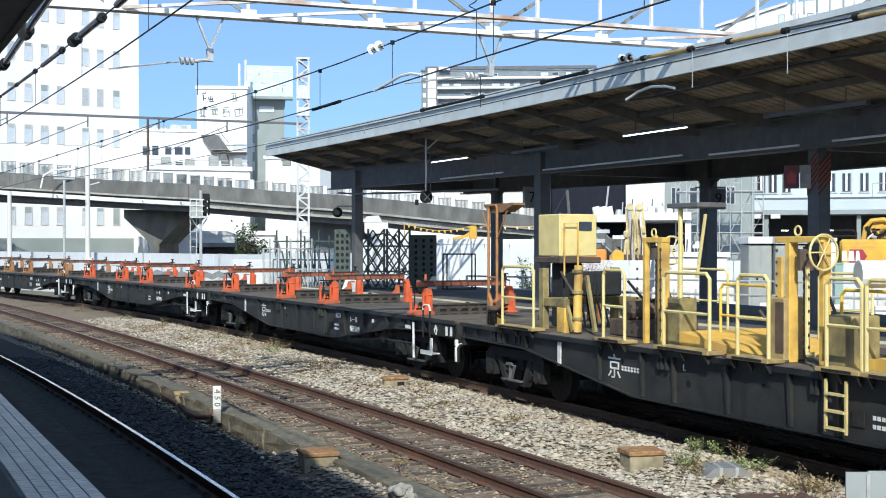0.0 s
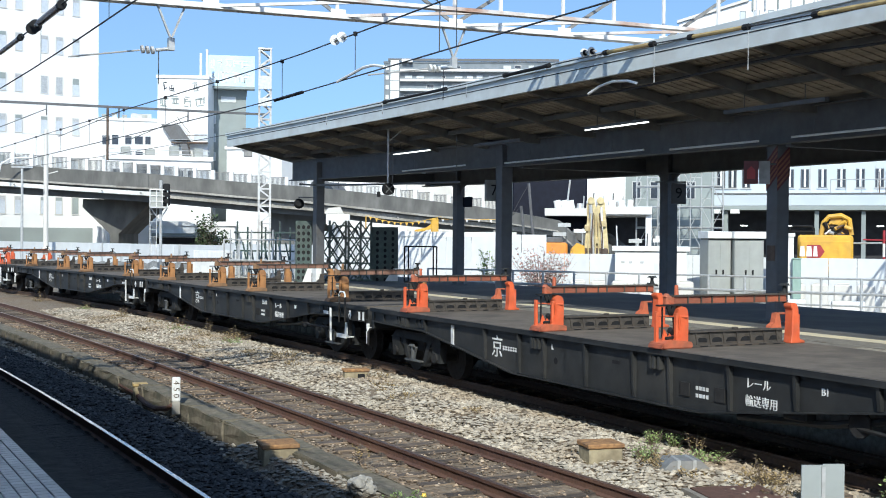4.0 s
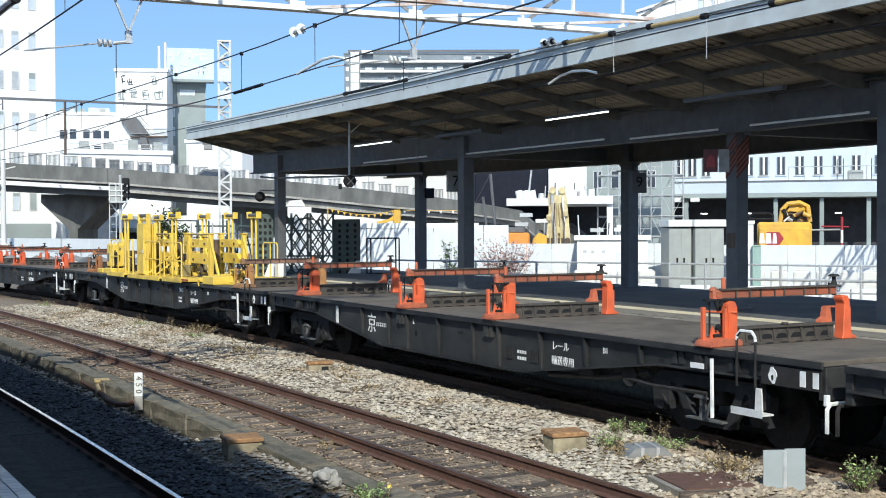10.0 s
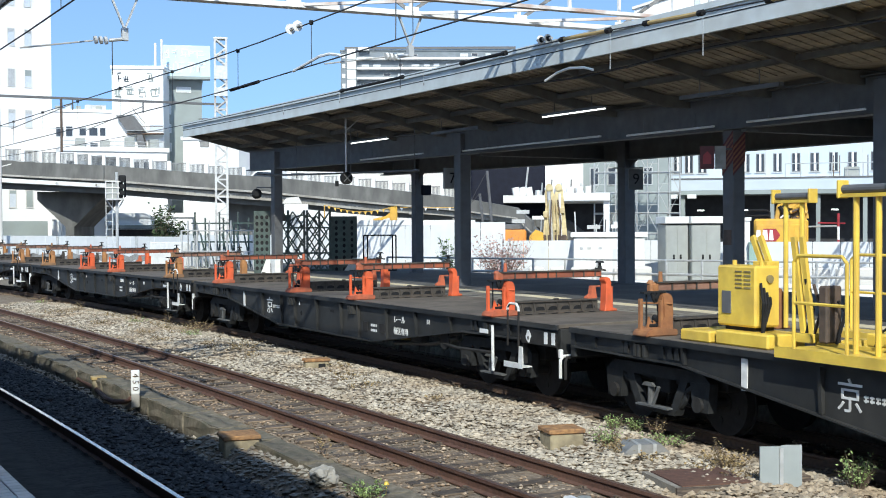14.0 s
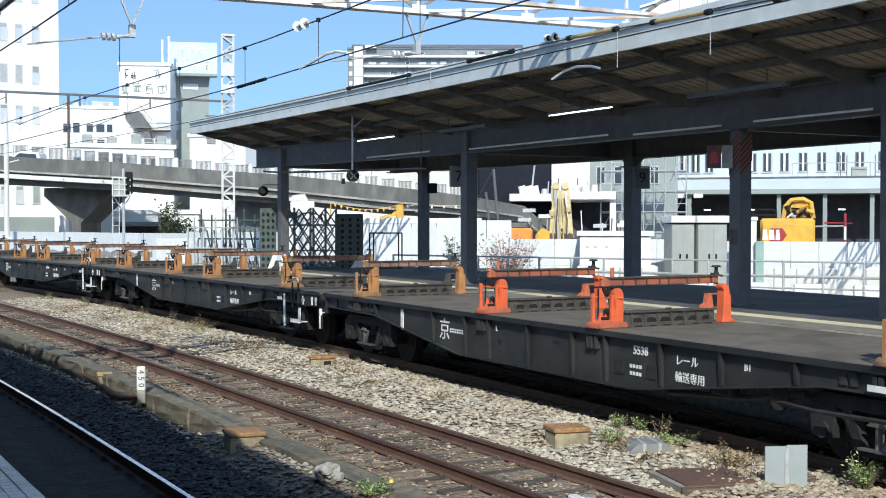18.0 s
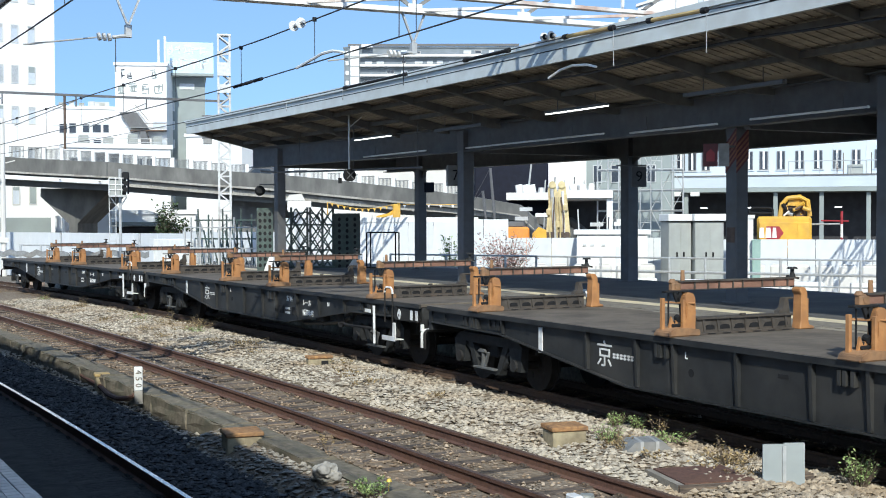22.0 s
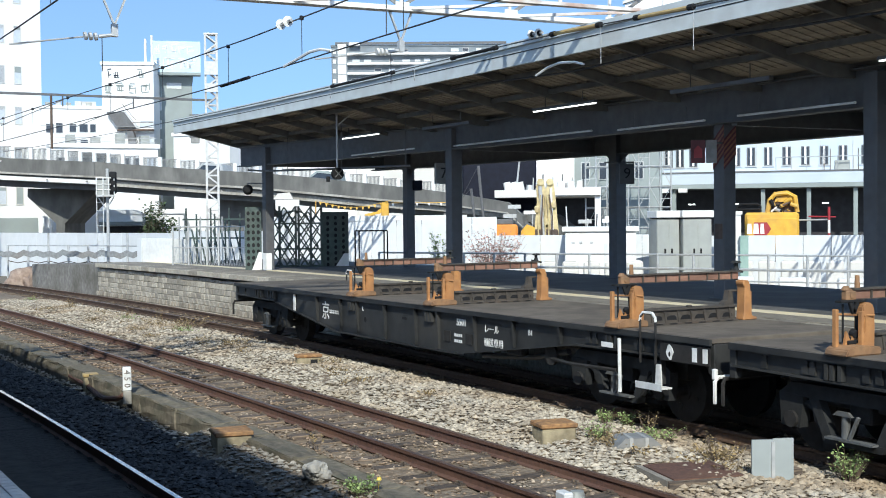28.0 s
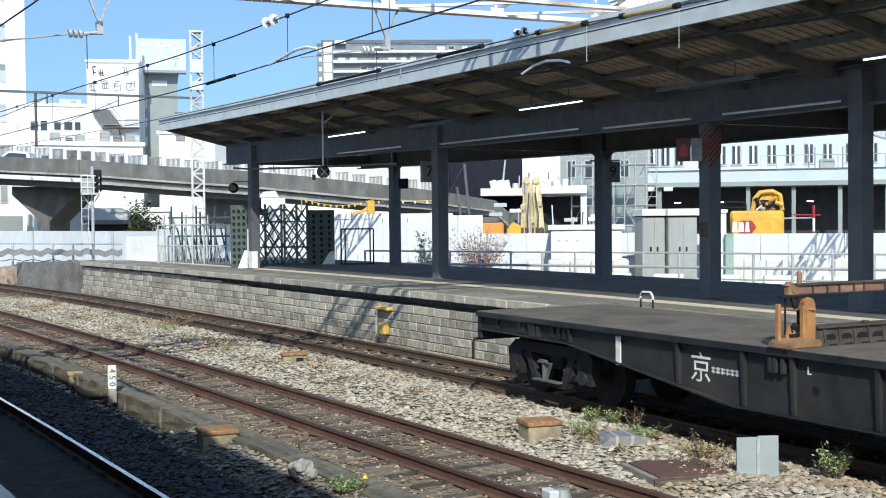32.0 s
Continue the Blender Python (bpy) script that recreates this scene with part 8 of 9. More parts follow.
part("notice", box(B(), -0.17, -0.1565, -0.11, 0.11, 2.35, 2.65), M_CHAN, hz)
# hanging repeater signal, loudspeakers, cameras
hs = thing("repeater_signal", "round black repeater signal hung from the canopy", "signal", at=(goods(31.55, 2.6), 31.55, 0))
part("drop_pipe", rod(B(), (0, 0, 4.2), (0, 0, 5.75), 0.03, 8), M_GALV, hs)
part("pipe_brace", rod(B(), (0, 0, 5.4), (0.3, -0.2, 5.7), 0.02, 6), M_GALV, hs)
part("signal_face", rod(B(), (0, 0.05, 4.08), (0, -0.08, 4.08), 0.17, 18), M_BLACK, hs)
part("cross_bar", bar(bar(B(), (-0.1, -0.09, 3.98), (0.1, -0.09, 4.18), 0.012, 0.03), (0.1, -0.09, 3.98), (-0.1, -0.09, 4.18), 0.012, 0.022), M_STEELD, hs)
part("side_lamp", rod(B(), (-0.28, 0, 4.0), (-0.28, 0, 3.85), 0.05, 10), M_BLACK, hs)
part("signal_arm", bar(B(), (-0.3, 0, 4.2), (0.1, 0, 4.2), 0.03), M_BLACK, hs)
ls = thing("loudspeaker", "dark round loudspeaker on an arm of the end column", "loudspeaker", at=pose(13.72, 38.74, 3.81, 0, 0, -19))
part("horn", rod(rod(B(), (0, 0.2, 0), (0, -0.1, 0), 0.10, 14, 0.17), (0, -0.1, 0), (0, -0.2, 0), 0.17, 14, 0.09), M_BLACK, ls)
part("yoke", bar(B(), (0, 0, 0.1), (0, 0, 0.22), 0.03), M_STEELD, ls)
part("arm", bar(B(), (0, 0, 0.21), (0.52, 0, 0.21), 0.035), M_STEELD, ls)
p = bearing(37.0, 32.6)
sg = thing("platform_sign", "dark hanging platform number sign", "sign", at=pose(p.x, p.y, 0, 0, 0, -30))
part("board", box(B(), -0.19, 0.19, -0.05, 0.05, 3.66, 4.2, 0.01), M_STEELD, sg)
writing("numeral", "9", 0.40, sg, Matrix.Translation((0, -0.056, 3.93)) @ Matrix.Rotation(radians(90), 4, "X"), M_BLACK)
part("bracket", bar(B(), (-0.6, 0, 4.23), (0.19, 0, 4.23), 0.04), M_STEELD, sg)
p = along(37.0, 7.75, 3.93)
cb = thing("camera_box", "dark equipment box on a back column", "equipment box", at=p)
part("case", box(B(), 0.16, 0.52, -0.2, 0.2, -0.17, 0.17, 0.02), M_NAVY, cb)
# lit conduit loop and cable under the eave
cabl = thing("eave_cable", "black cable slung under the eave with a pale loop", "cable")
b_ = B()
pts = [along(y, 1.9, 5.62 - 0.05 * math.sin(k * 1.3)) for k, y in enumerate(steps(3, 24, 1.5))]
tube(b_, pts, 0.02, 6)
part("cable", b_, M_WIRE, cabl)
part("pale_loop", tube(B(), [along(19.75, 1.3, 5.50), along(19.35, 1.3, 5.61), along(18.95, 1.3, 5.65), along(18.48, 1.3, 5.61), along(18.2, 1.3, 5.54)], 0.025, 6), M_WHITEP, cabl)
# protective yellow sleeves on the feeder wire along the fascia
fw = thing("feeder_wire", "feeder wire along the fascia in yellow and black protective sleeves", "overhead wire")
def fascia_wire(y):
    """Hung a little way out from the eave."""
    return along(y, 0.95, 6.115 - max(0, 18.5 - y) * 0.028)


part("wire", tube(B(), [fascia_wire(y) for y in steps(4, 64, 2)], 0.012, 5), M_WIRE, fw)
for y0, y1, mt in ((18.65, 17.25, M_TAN), (16.2, 14.85, M_TAN), (13.35, 11.9, M_TAN), (28.25, 25.05, M_BLACK), (22.3, 20.65, M_BLACK)):
    sl = part("sleeve", rod(B(), fascia_wire(y0), fascia_wire(y1), 0.035, 8), mt, fw)
    for y in (y0, y1):
        part("sleeve_end", rod(B(), fascia_wire(y - 0.06), fascia_wire(y + 0.06), 0.05, 8), M_BLACK, sl)
for y in (32.0, 28.4, 24.0, 17.2, 14.8):
    h = 0.62 if y < 20 else 0.25
    hg = part("hanger", rod(B(), fascia_wire(y), fascia_wire(y) - Vector((0, 0, h)), 0.006, 5), M_GALV, fw)
    part("end_clip", rod(B(), fascia_wire(y) - Vector((0, 0, h + 0.04)), fascia_wire(y) - Vector((0, 0, h - 0.02)), 0.012, 6), M_CASE, hg)

# knee brackets between columns and girders, and the pipe that carries the repeater
for y, o, w in BACK[:2]:
    for s in (-1, 1):
        kb = B()
        arc = [(s * (w + 0.42 * (1 - math.cos(a))), 4.5 - 0.42 * (1 - math.sin(a))) for a in (0.0, 0.4, 0.8, 1.2, math.pi / 2)]
        prism(kb, [(s * w, 4.5)] + arc, "x", -0.03, 0.03)
        part("knee_bracket", kb, M_STEELD, cf, at=pose(goods(y, o), y, 0, 0, 0, -math.degrees(math.atan(bend(y)[1]))))
pp = thing("hung_pipe", "dark pipe slung between two canopy columns", "pipe")
part("pipe", tube(B(), [Vector((13.72, 38.70, 4.46)), along(38.4, 3.38, 4.42), along(36.3, 3.2, 4.36), along(33, 3.2, 4.28), along(29.2, 3.6, 4.22)], 0.03, 8), M_STEELD, pp)
for y, o in ((36.3, 3.2), (32.6, 3.25), (29.4, 3.58)):
    part("drop_rod", rod(B(), along(y, o, 4.25), along(y, o, roof(o)), 0.012, 6), M_STEELD, pp)

# ---- overhead wires ----
def wire_line(name, label, line, zc, zm, y0, y1, dropper=4.5):
    w = thing(name, label, "overhead wire")
    part("contact_wire", tube(B(), [Vector((line(y), y, zc)) for y in steps(y0, y1, 3)], 0.011, 5), M_WIRE, w)
    part("messenger_wire", tube(B(), [Vector((line(y), y, zm)) for y in steps(y0, y1, 3)], 0.012, 5), M_WIRE, w)
    y = y0 + 1.0
    while y < y1:
        part("dropper", rod(B(), (line(y), y, zc), (line(y), y, zm), 0.006, 4), M_WIRE, w)
        part("clamp", rod(B(), (line(y), y, zm - 0.03), (line(y), y, zm + 0.03), 0.035, 8), M_BLACK, w)
        y += dropper
    return w


sw = wire_line("siding_wires", "contact and messenger wires above the siding", lambda y: float(np.interp(y, [-5, 12, 21, 60, 70], [7.1, 7.06, 7.04, siding(60), siding(70)])), 5.2, 5.85, -4, 70, 3.4)
wire_line("running_wires", "contact and messenger wires above the running line", lambda y: running(y), 5.36, 6.0, -4, 62, 4.5)
def siding_wire(y, z):
    return Vector((float(np.interp(y, [-5, 12, 21], [7.1, 7.06, 7.04])), y, z))


part("pale_loop", tube(B(), [siding_wire(y, z) for y, z in ((18.15, 5.2), (17.6, 5.25), (17.1, 5.30), (16.7, 5.29), (16.3, 5.22))], 0.022, 6), M_WHITEP, sw, "pale bypass cable")
for y0, y1 in ((19.75, 20.15), (20.25, 20.6), (20.7, 21.2)):
    part("sleeve", rod(B(), siding_wire(y0, 5.2), siding_wire(y1, 5.2), 0.03, 8), M_BLACK, sw)
part("spring_coil", tube(B(), [siding_wire(14.6, 6.3) + Vector((0.05 * math.cos(a * 0.8), 0.05 * math.sin(a * 0.8), -a * 0.02)) for a in range(24)] + [siding_wire(14.5, 5.2)], 0.008, 5), M_WIRE, sw)
# strings of insulators
def insulator(name, p, q, n, rad, material, label):
    p, q = Vector(p), Vector(q)
    t = thing(name, label, "insulator", at=p, group="insulators")
    part("core", rod(B(), (0, 0, 0), q - p, rad * 0.3, 8), M_GALV, t)
    for k in range(n):
        c = (q - p) * ((k + 0.5) / n)
        u = (q - p).normalized() * rad * 0.14
        part("shed", rod(B(), c - u, c + u, rad, 14, rad * 0.45), material, t)
        part("cap", rod(B(), c + u, c + u * 4.5, rad * 0.62, 12, rad * 0.3), M_BLACK, t)


insulator("wire_insulator", (7.0, 17.70, 5.86), (7.0, 18.3, 5.85), 2, 0.085, M_INSULW, "white disc insulators with dark caps in the messenger wire")
insulator("wire_insulator", (12.75, 20.0, 6.30), (12.75, 19.5, 6.28), 2, 0.09, M_INSULW, "white porcelain disc insulators beside the canopy")
for x in (4.84, 9.82):
    h = thing("wire_hanger", "pale V-shaped wire hanger below the portal beam", "wire hanger", at=(x, portal_y(x), 0), group="wire hangers")
    for s in (-1, 1):
        part("strut", bar(B(), (s * 0.23, 0, 6.5), (0, 0, 5.94), 0.045, 0.03), M_GALV, h)
    part("clevis", box(B(), -0.05, 0.05, -0.05, 0.05, 5.76, 5.96), M_GALV, h)
    part("arm", rod(B(), (0, 0, 5.79), (-0.25, 0, 5.75), 0.03, 8), M_GALV, h)
    for k in range(3):
        part("shed", rod(B(), (-0.28 - k * 0.08, 0, 5.75), (-0.32 - k * 0.08, 0, 5.74), 0.065, 12), M_GALV if x < 6 else M_INSULW, h)
    part("pull_rod", rod(B(), (-0.5, 0, 5.73), (-1.6, 0.1, 5.56), 0.014, 6), M_GALV, h)
    part("steady_wire", rod(B(), (-0.2, 0, 5.74), (-0.2, 0, 5.2), 0.008, 5), M_WIRE, h)
# feeder beside the camera's canopy, in thick dark sleeves, and sleeves on the running line's messenger
fd = thing("feeder_line", "dark feeder line in thick protective sleeves beside the near canopy", "overhead wire")
part("line", rod(B(), (1.75, -4, 5.66), (1.75, 62, 5.66), 0.012, 6), M_WIRE, fd)
for y0, y1 in ((12.6, 17.2), (17.9, 21.0)):
    part("sleeve", rod(B(), (1.75, y0, 5.66), (1.75, y1, 5.66), 0.05, 8), M_INSUL, fd)
part("sleeve_end", rod(B(), (1.75, 20.7, 5.66), (1.75, 21.05, 5.66), 0.085, 10), M_BLACK, fd)
ms = thing("messenger_sleeve", "dark protective sleeves on the running line's messenger wire", "wire sleeve")
for y0, y1, r in ((15.2, 16.9, 0.05), (17.95, 19.6, 0.055), (21.25, 23.25, 0.04), (24.05, 26.05, 0.03), (26.25, 28.15, 0.028)):
    sl = part("sleeve", rod(B(), (running(y0), y0, 6.0), (running(y1), y1, 6.0), r, 8), M_INSUL, ms)
    part("sleeve_end", rod(B(), (running(y0), y0 - 0.06, 6.0), (running(y0), y0 + 0.1, 6.0), r + 0.015, 8), M_BLACK, sl)
insulator("wire_insulator", (running(19.8), 19.8, 6.0), (running(20.4), 20.4, 6.0), 2, 0.10, M_BLACK, "dark pair of disc insulators in the running line's wire")
insulator("wire_insulator", (1.75, 17.25, 5.66), (1.75, 17.85, 5.66), 2, 0.10, M_BLACK, "dark pair of disc insulators in the feeder line")

# thin cross-span, lattice mast and poles further down the line
def lattice_mast(name, label, p, h, w):
    t = thing(name, label, "lattice mast", at=pose(p.x, p.y, 0, 0, 0, -18))
    for sx in (-1, 1):
        for sy in (-1, 1):
            part("leg", bar(B(), (sx * w, sy * w, GZ), (sx * w, sy * w, h), 0.085), M_MASTG, t)
    n = round(h / 0.36)
    for k in range(n):
        z0, z1 = h * k / n, h * (k + 1) / n
        s = 1 if k % 2 else -1
        for y in (-w, w):
            part("lacing", bar(B(), (-s * w, y, z0), (s * w, y, z1), 0.055), M_MASTG, t)
            if k % 2:
                part("lacing", bar(B(), (-w, y, z0), (w, y, z0), 0.05), M_MASTG, t)
        for x in (-w, w):
            part("lacing", bar(B(), (x, -s * w, z0), (x, s * w, z1), 0.055), M_MASTG, t)
    part("cap", box(B(), -w - 0.05, w + 0.05, -w - 0.05, w + 0.05, h, h + 0.06), M_WHITEP, t)
    return t


MP = bearing(17.92, 51.5)
lattice_mast("lattice_mast", "tall white lattice catenary mast beyond the platform end", MP, 10.4, 0.23)
cs = thing("cross_span", "thin cross-span beam with wire brackets", "catenary portal")
mg = thing("mast_gear", "grey switch gear and plates clamped to the lattice mast", "switch gear", at=pose(MP.x, MP.y, 0, 0, 0, -18))
for z, h in ((8.05, 0.35), (8.75, 0.55), (6.6, 0.3)):
    part("plate", box(B(), -0.27, 0.27, -0.34, -0.29, z, z + h), M_GALV, mg)
for k in range(3):
    part("gear_arm", bar(B(), (-0.9, -0.32, 7.1 - 0.45 * k), (0.45, -0.32, 7.15 - 0.45 * k), 0.06), M_STEELD, mg)
    part("gear_box", box(B(), -0.85, -0.5, -0.42, -0.2, 6.86 - 0.45 * k, 7.08 - 0.45 * k, 0.02), M_CASE, mg)
A0, A1 = Vector((-6.9, 49.8, 7.76)), Vector((MP.x, MP.y, 7.74))
part("beam", bar(B(), A0, A1, 0.09, 0.09), M_STEELD, cs)
part("tie", bar(B(), A0 + Vector((0, 0.3, 0)), A1 + Vector((0, 0.2, 0)), 0.05, 0.05), M_STEELD, cs)
for k, f in enumerate((0.36, 0.49, 0.62, 0.74, 0.86)):
    p = A0.lerp(A1, f)
    br = part("bracket", bar(B(), p, p - Vector((0, 0, 0.45)), 0.05), M_STEELD, cs)
    part("drop_arm", rod(B(), p - Vector((0, 0, 0.2)), p + Vector((-2.3, 0, -1.25)), 0.018, 6), M_STEELD, br)
    part("registration_arm", rod(B(), p + Vector((-0.9, 0, -1.2)), p + Vector((0.7, 0, -1.15)), 0.012, 6), M_GALV, br)
p = A0.lerp(A1, (10.7 + 7.9) / 25.8)
part("drop_post", rod(B(), p, p - Vector((0, 0, 2.1)), 0.05, 8), M_CHAN, cs, "rusty drop post")
part("far_leg", bar(B(), (-6.9, 49.8, GZ), (-6.9, 49.8, 7.9), 0.14), M_STEELD, cs)


def pole(label, p, h, r, material, extras=()):
    t = thing("line_pole", label, "pole", at=(p.x, p.y, 0))
    part("shaft", rod(B(), (0, 0, GZ), (0, 0, h), r, 10, r * 0.8), material, t)
    for e in extras:
        part("fitting", bar(B(), e[0], e[1], e[2]), material, t)
    return t


pole("grey concrete line pole", bearing(8.3, 78), 9.0, 0.17, M_BLDC, (((0, 0, 6.3), (0.7, 0, 6.5), 0.06), ((0, 0, 1.6), (0.01, 0, 1.9), 0.5)))
pole("slender grey lamp pole", bearing(7.3, 76), 6.5, 0.09, M_GALV, (((-0.6, 0, 6.6), (0.6, 0, 6.6), 0.1),))
pole("pale grey pole under the overpass", bearing(5.0, 84), 6.1, 0.16, M_BLDC)
q = bearing(13.27, 60)
sp = thing("signal_post", "black railway signal on a slim post with a pale cage", "signal", at=pose(q.x, q.y, 0, 0, 0, -13))
part("shaft", rod(B(), (0, 0, GZ), (0, 0, 5.3), 0.07, 10), M_GALV, sp)
cg = part("cage_floor", box(B(), -0.52, 0.32, -0.45, 0.25, 3.98, 4.06), M_GALV, sp)
for x, y in ((-0.5, -0.43), (-0.5, 0.23), (-0.2, -0.43), (0.06, -0.43), (0.3, -0.43), (0.3, 0.23)):
    part("cage_post", rod(B(), (x, y, 4.06), (x, y, 4.85), 0.028, 6), M_WHITEP, cg)
for z in (4.3, 4.55, 4.85):
    part("cage_rail", tube(B(), [(-0.5, 0.23, z), (-0.5, -0.43, z), (0.3, -0.43, z), (0.3, 0.23, z)], 0.025, 6), M_WHITEP, cg)
part("cage_sheet", box(B(), -0.46, 0.0, -0.40, -0.38, 4.06, 4.75), M_CABG, cg)
part("stay", bar(B(), (-0.45, -0.1, 3.98), (0, 0, 3.3), 0.05), M_GALV, sp)
part("stay", bar(B(), (0.3, -0.1, 3.98), (0, 0, 3.5), 0.05), M_GALV, sp)
hd = part("signal_head", box(B(), 0.08, 0.42, -0.3, -0.1, 4.1, 5.15, 0.05), M_BLACK, sp)
for k in range(3):
    part("hood", rod(B(), (0.25, -0.3, 4.32 + 0.3 * k), (0.25, -0.5, 4.32 + 0.3 * k), 0.12, 10), M_BLACK, hd)
for x in (-0.5, -0.2):
    part("ladder_side", bar(B(), (x, 0.1, GZ), (x, 0.1, 4.0), 0.04), M_GALV, sp)
for k in range(11):
    part("ladder_rung", bar(B(), (-0.5, 0.1, 0.1 + 0.36 * k), (-0.2, 0.1, 0.1 + 0.36 * k), 0.03), M_GALV, sp)
for a in (15.33,):
    pole("slim brown utility pole beyond the overpass", bearing(a, 104), 13.2, 0.13, M_CHAN)
for p0, az in ((12.0, 6.3), (10.0, 11.5)):
    q = bearing(az, 90)
    lp = thing("street_lamp", "pale curved street lamp on the overpass", "street lamp", at=(q.x, q.y, 6.6 if az < 9 else 6.4))
    part("arm", tube(B(), [(0, 0, 0), (0.2, 0, 0.9), (0.8, 0, 1.25), (1.5, 0, 1.35)], 0.06, 8), M_WHITEP, lp)
    part("lamp_head", box(B(), 1.4, 2.1, -0.12, 0.12, 1.28, 1.42, 0.03), M_WHITEP, lp)
    if az > 9:
        lp.matrix_basis = pose(q.x, q.y, 5.6, 0, 0, 180)

# ---- clutter at the end of platform 7 ----
def lattice_panel(t, x0, x1, z0, z1, d, wd, material, y=0.0):
    n = max(2, round((x1 - x0) / d))
    for k in range(n):
        xa, xb = x0 + (x1 - x0) * k / n, x0 + (x1 - x0) * (k + 1) / n
        m_ = round((z1 - z0) / (d * 1.5))
        for j in range(m_):
            za, zb = z0 + (z1 - z0) * j / m_, z0 + (z1 - z0) * (j + 1) / m_
            part("lacing", bar(bar(B(), (xa, y, za), (xb, y, zb), wd, wd), (xb, y + 0.03, za), (xa, y + 0.03, zb), wd, wd), material, t)


m, w = facing(bearing(20.6, 44), bearing(22.85, 44))
lt = thing("steel_truss_stack", "stacked dark riveted lattice girders", "girder", at=m)
lattice_panel(lt, 0.05, 0.78, 1.1, 3.25, 0.36, 0.05, M_GREENST)
lattice_panel(lt, 0.92, w, 1.1, 3.25, 0.36, 0.05, M_GREENST)
lattice_panel(lt, 0.14, w - 0.1, 1.2, 3.1, 0.42, 0.045, M_GREENST, 0.5)
part("sill_beam", box(B(), -0.05, w + 0.05, -0.08, 0.6, 0.9, 1.2, 0.01), M_GREENST, lt)
part("head_bow", tube(B(), [(w * 0.15 + w * 0.3 * (1 - math.cos(a)), 0.52, 2.75 + 0.38 * math.sin(a)) for a in (0, 0.5, 1.0, 1.57, 2.1, 2.6, 3.14)], 0.03, 6), M_GREENST, lt)
for x in (0.02, 0.25, 0.82, 0.92, 1.35, w):
    part("chord", box(B(), x - 0.04, x + 0.04, -0.05, 0.08, 0.9, 3.3), M_GREENST, lt)
for z in (1.15, 1.75, 2.65):
    part("flat_bar", box(B(), 0, w, -0.06, -0.03, z, z + 0.06), M_GREENST, lt)
for a0, a1, r, z0, z1 in ((22.9, 24.1, 44, 1.0, 3.08), (19.35, 20.1, 41.5, 1.14, 3.25)):
    m, w = facing(bearing(a0, r), bearing(a1, r))
    gp = thing("riveted_girder", "dark green riveted steel girder standing on end", "girder", at=m, group="riveted girders")
    part("web", box(B(), 0, w, 0, 0.25, z0, z1, 0.01), M_GREENST, gp)
    # Sunlight on the girder's foot, painted in as a white patch.
    part("white_foot", prism(B(), [(w * 0.4, z0), (w, z0), (w, z0 + 0.6), (w * 0.82, z0 + 0.6)], "y", -0.02, -0.013), M_WHITEP, gp, "sunlit patch painted white at the girder foot")
    for k in range(9):
        for j in range(3):
            z = z0 + 0.12 + k * (z1 - z0 - 0.2) / 9
            part("hand_hole", prism(B(), [(w * (0.2 + 0.3 * j) + 0.055 * math.cos(a * math.tau / 8), z + 0.08 + 0.07 * math.sin(a * math.tau / 8)) for a in range(8)], "y", -0.012, -0.002), M_BLACK, gp)
# scaffold-like stack of galvanised frames and mesh fence
m, w = facing(bearing(16.1, 43), bearing(19.35, 41.5))
gf = thing("mesh_enclosure", "galvanised mesh enclosure around stacked steelwork", "fence", at=m)
nearer(gf, 1.1)
for x in (0.0, 0.62, 1.35, 1.8, w):
    part("post", rod(B(), (x, 0, 0.9), (x, 0, 2.6), 0.035, 8), M_GALV, gf)
for z in (1.15, 1.9, 2.6):
    part("rail", rod(B(), (0, 0, z), (w, 0, z), 0.025, 6), M_GALV, gf)
b_ = B()
for k in range(22):
    rod(b_, (w * k / 22, 0, 1.15), (w * (k + 1) / 22, 0, 1.9), 0.006, 4)
    rod(b_, (w * k / 22, 0, 1.9), (w * (k + 1) / 22, 0, 1.15), 0.006, 4)
tagged(part("mesh", b_, M_GALV, gf), kind="stuff")
m, w = facing(bearing(16.6, 44.5), bearing(19.5, 43))
sk = thing("steel_stack", "stack of dark steel frames with slanting members", "steelwork", at=m)
nearer(sk, 1.12)
for k in range(8):
    x = 0.1 + k * 0.3
    part("frame_post", bar(B(), (x, 0.2 * (k % 2), 0.9), (x, 0.2 * (k % 2), 3.25 - 0.2 * (k % 3)), 0.045), M_GREENST, sk)
    part("slant", bar(B(), (x + 0.35, -0.1, 1.1), (x, -0.1, 2.5), 0.04), M_GREENST, sk)
    part("pale_post", bar(B(), (x - 0.12, -0.25, 0.9), (x - 0.12, -0.25, 2.95 - 0.5 * (k % 3)), 0.035), M_GALV, sk, "galvanised post")
for z in (1.3, 2.2, 2.85):
    part("cross_piece", bar(B(), (0, -0.05, z), (w, -0.05, z), 0.055), M_GREENST if z > 2 else M_GALV, sk)
m, w = facing(bearing(20.75, 56), bearing(21.85, 56))
sb = thing("site_board", "white site board with a slanting grey top on a post", "sign", at=m)
part("board", box(B(), 0, w, 0, 0.25, 3.22, 3.72, 0.02), M_WHITEP, sb)
part("slant_top", prism(B(), [(-0.1, 3.74), (w * 0.75, 3.74), (w * 0.6, 4.05), (0.1, 4.0)], "y", 0.02, 0.22), M_BLDC, sb)
part("post", rod(B(), (w * 0.4, 0.12, GZ), (w * 0.4, 0.12, 3.22), 0.06, 8), M_GALV, sb)
m, w = facing(bearing(14.6, 52), bearing(16.05, 50))
wc = thing("white_cabin", "small white site cabin beside the hoarding", "cabin", at=m)
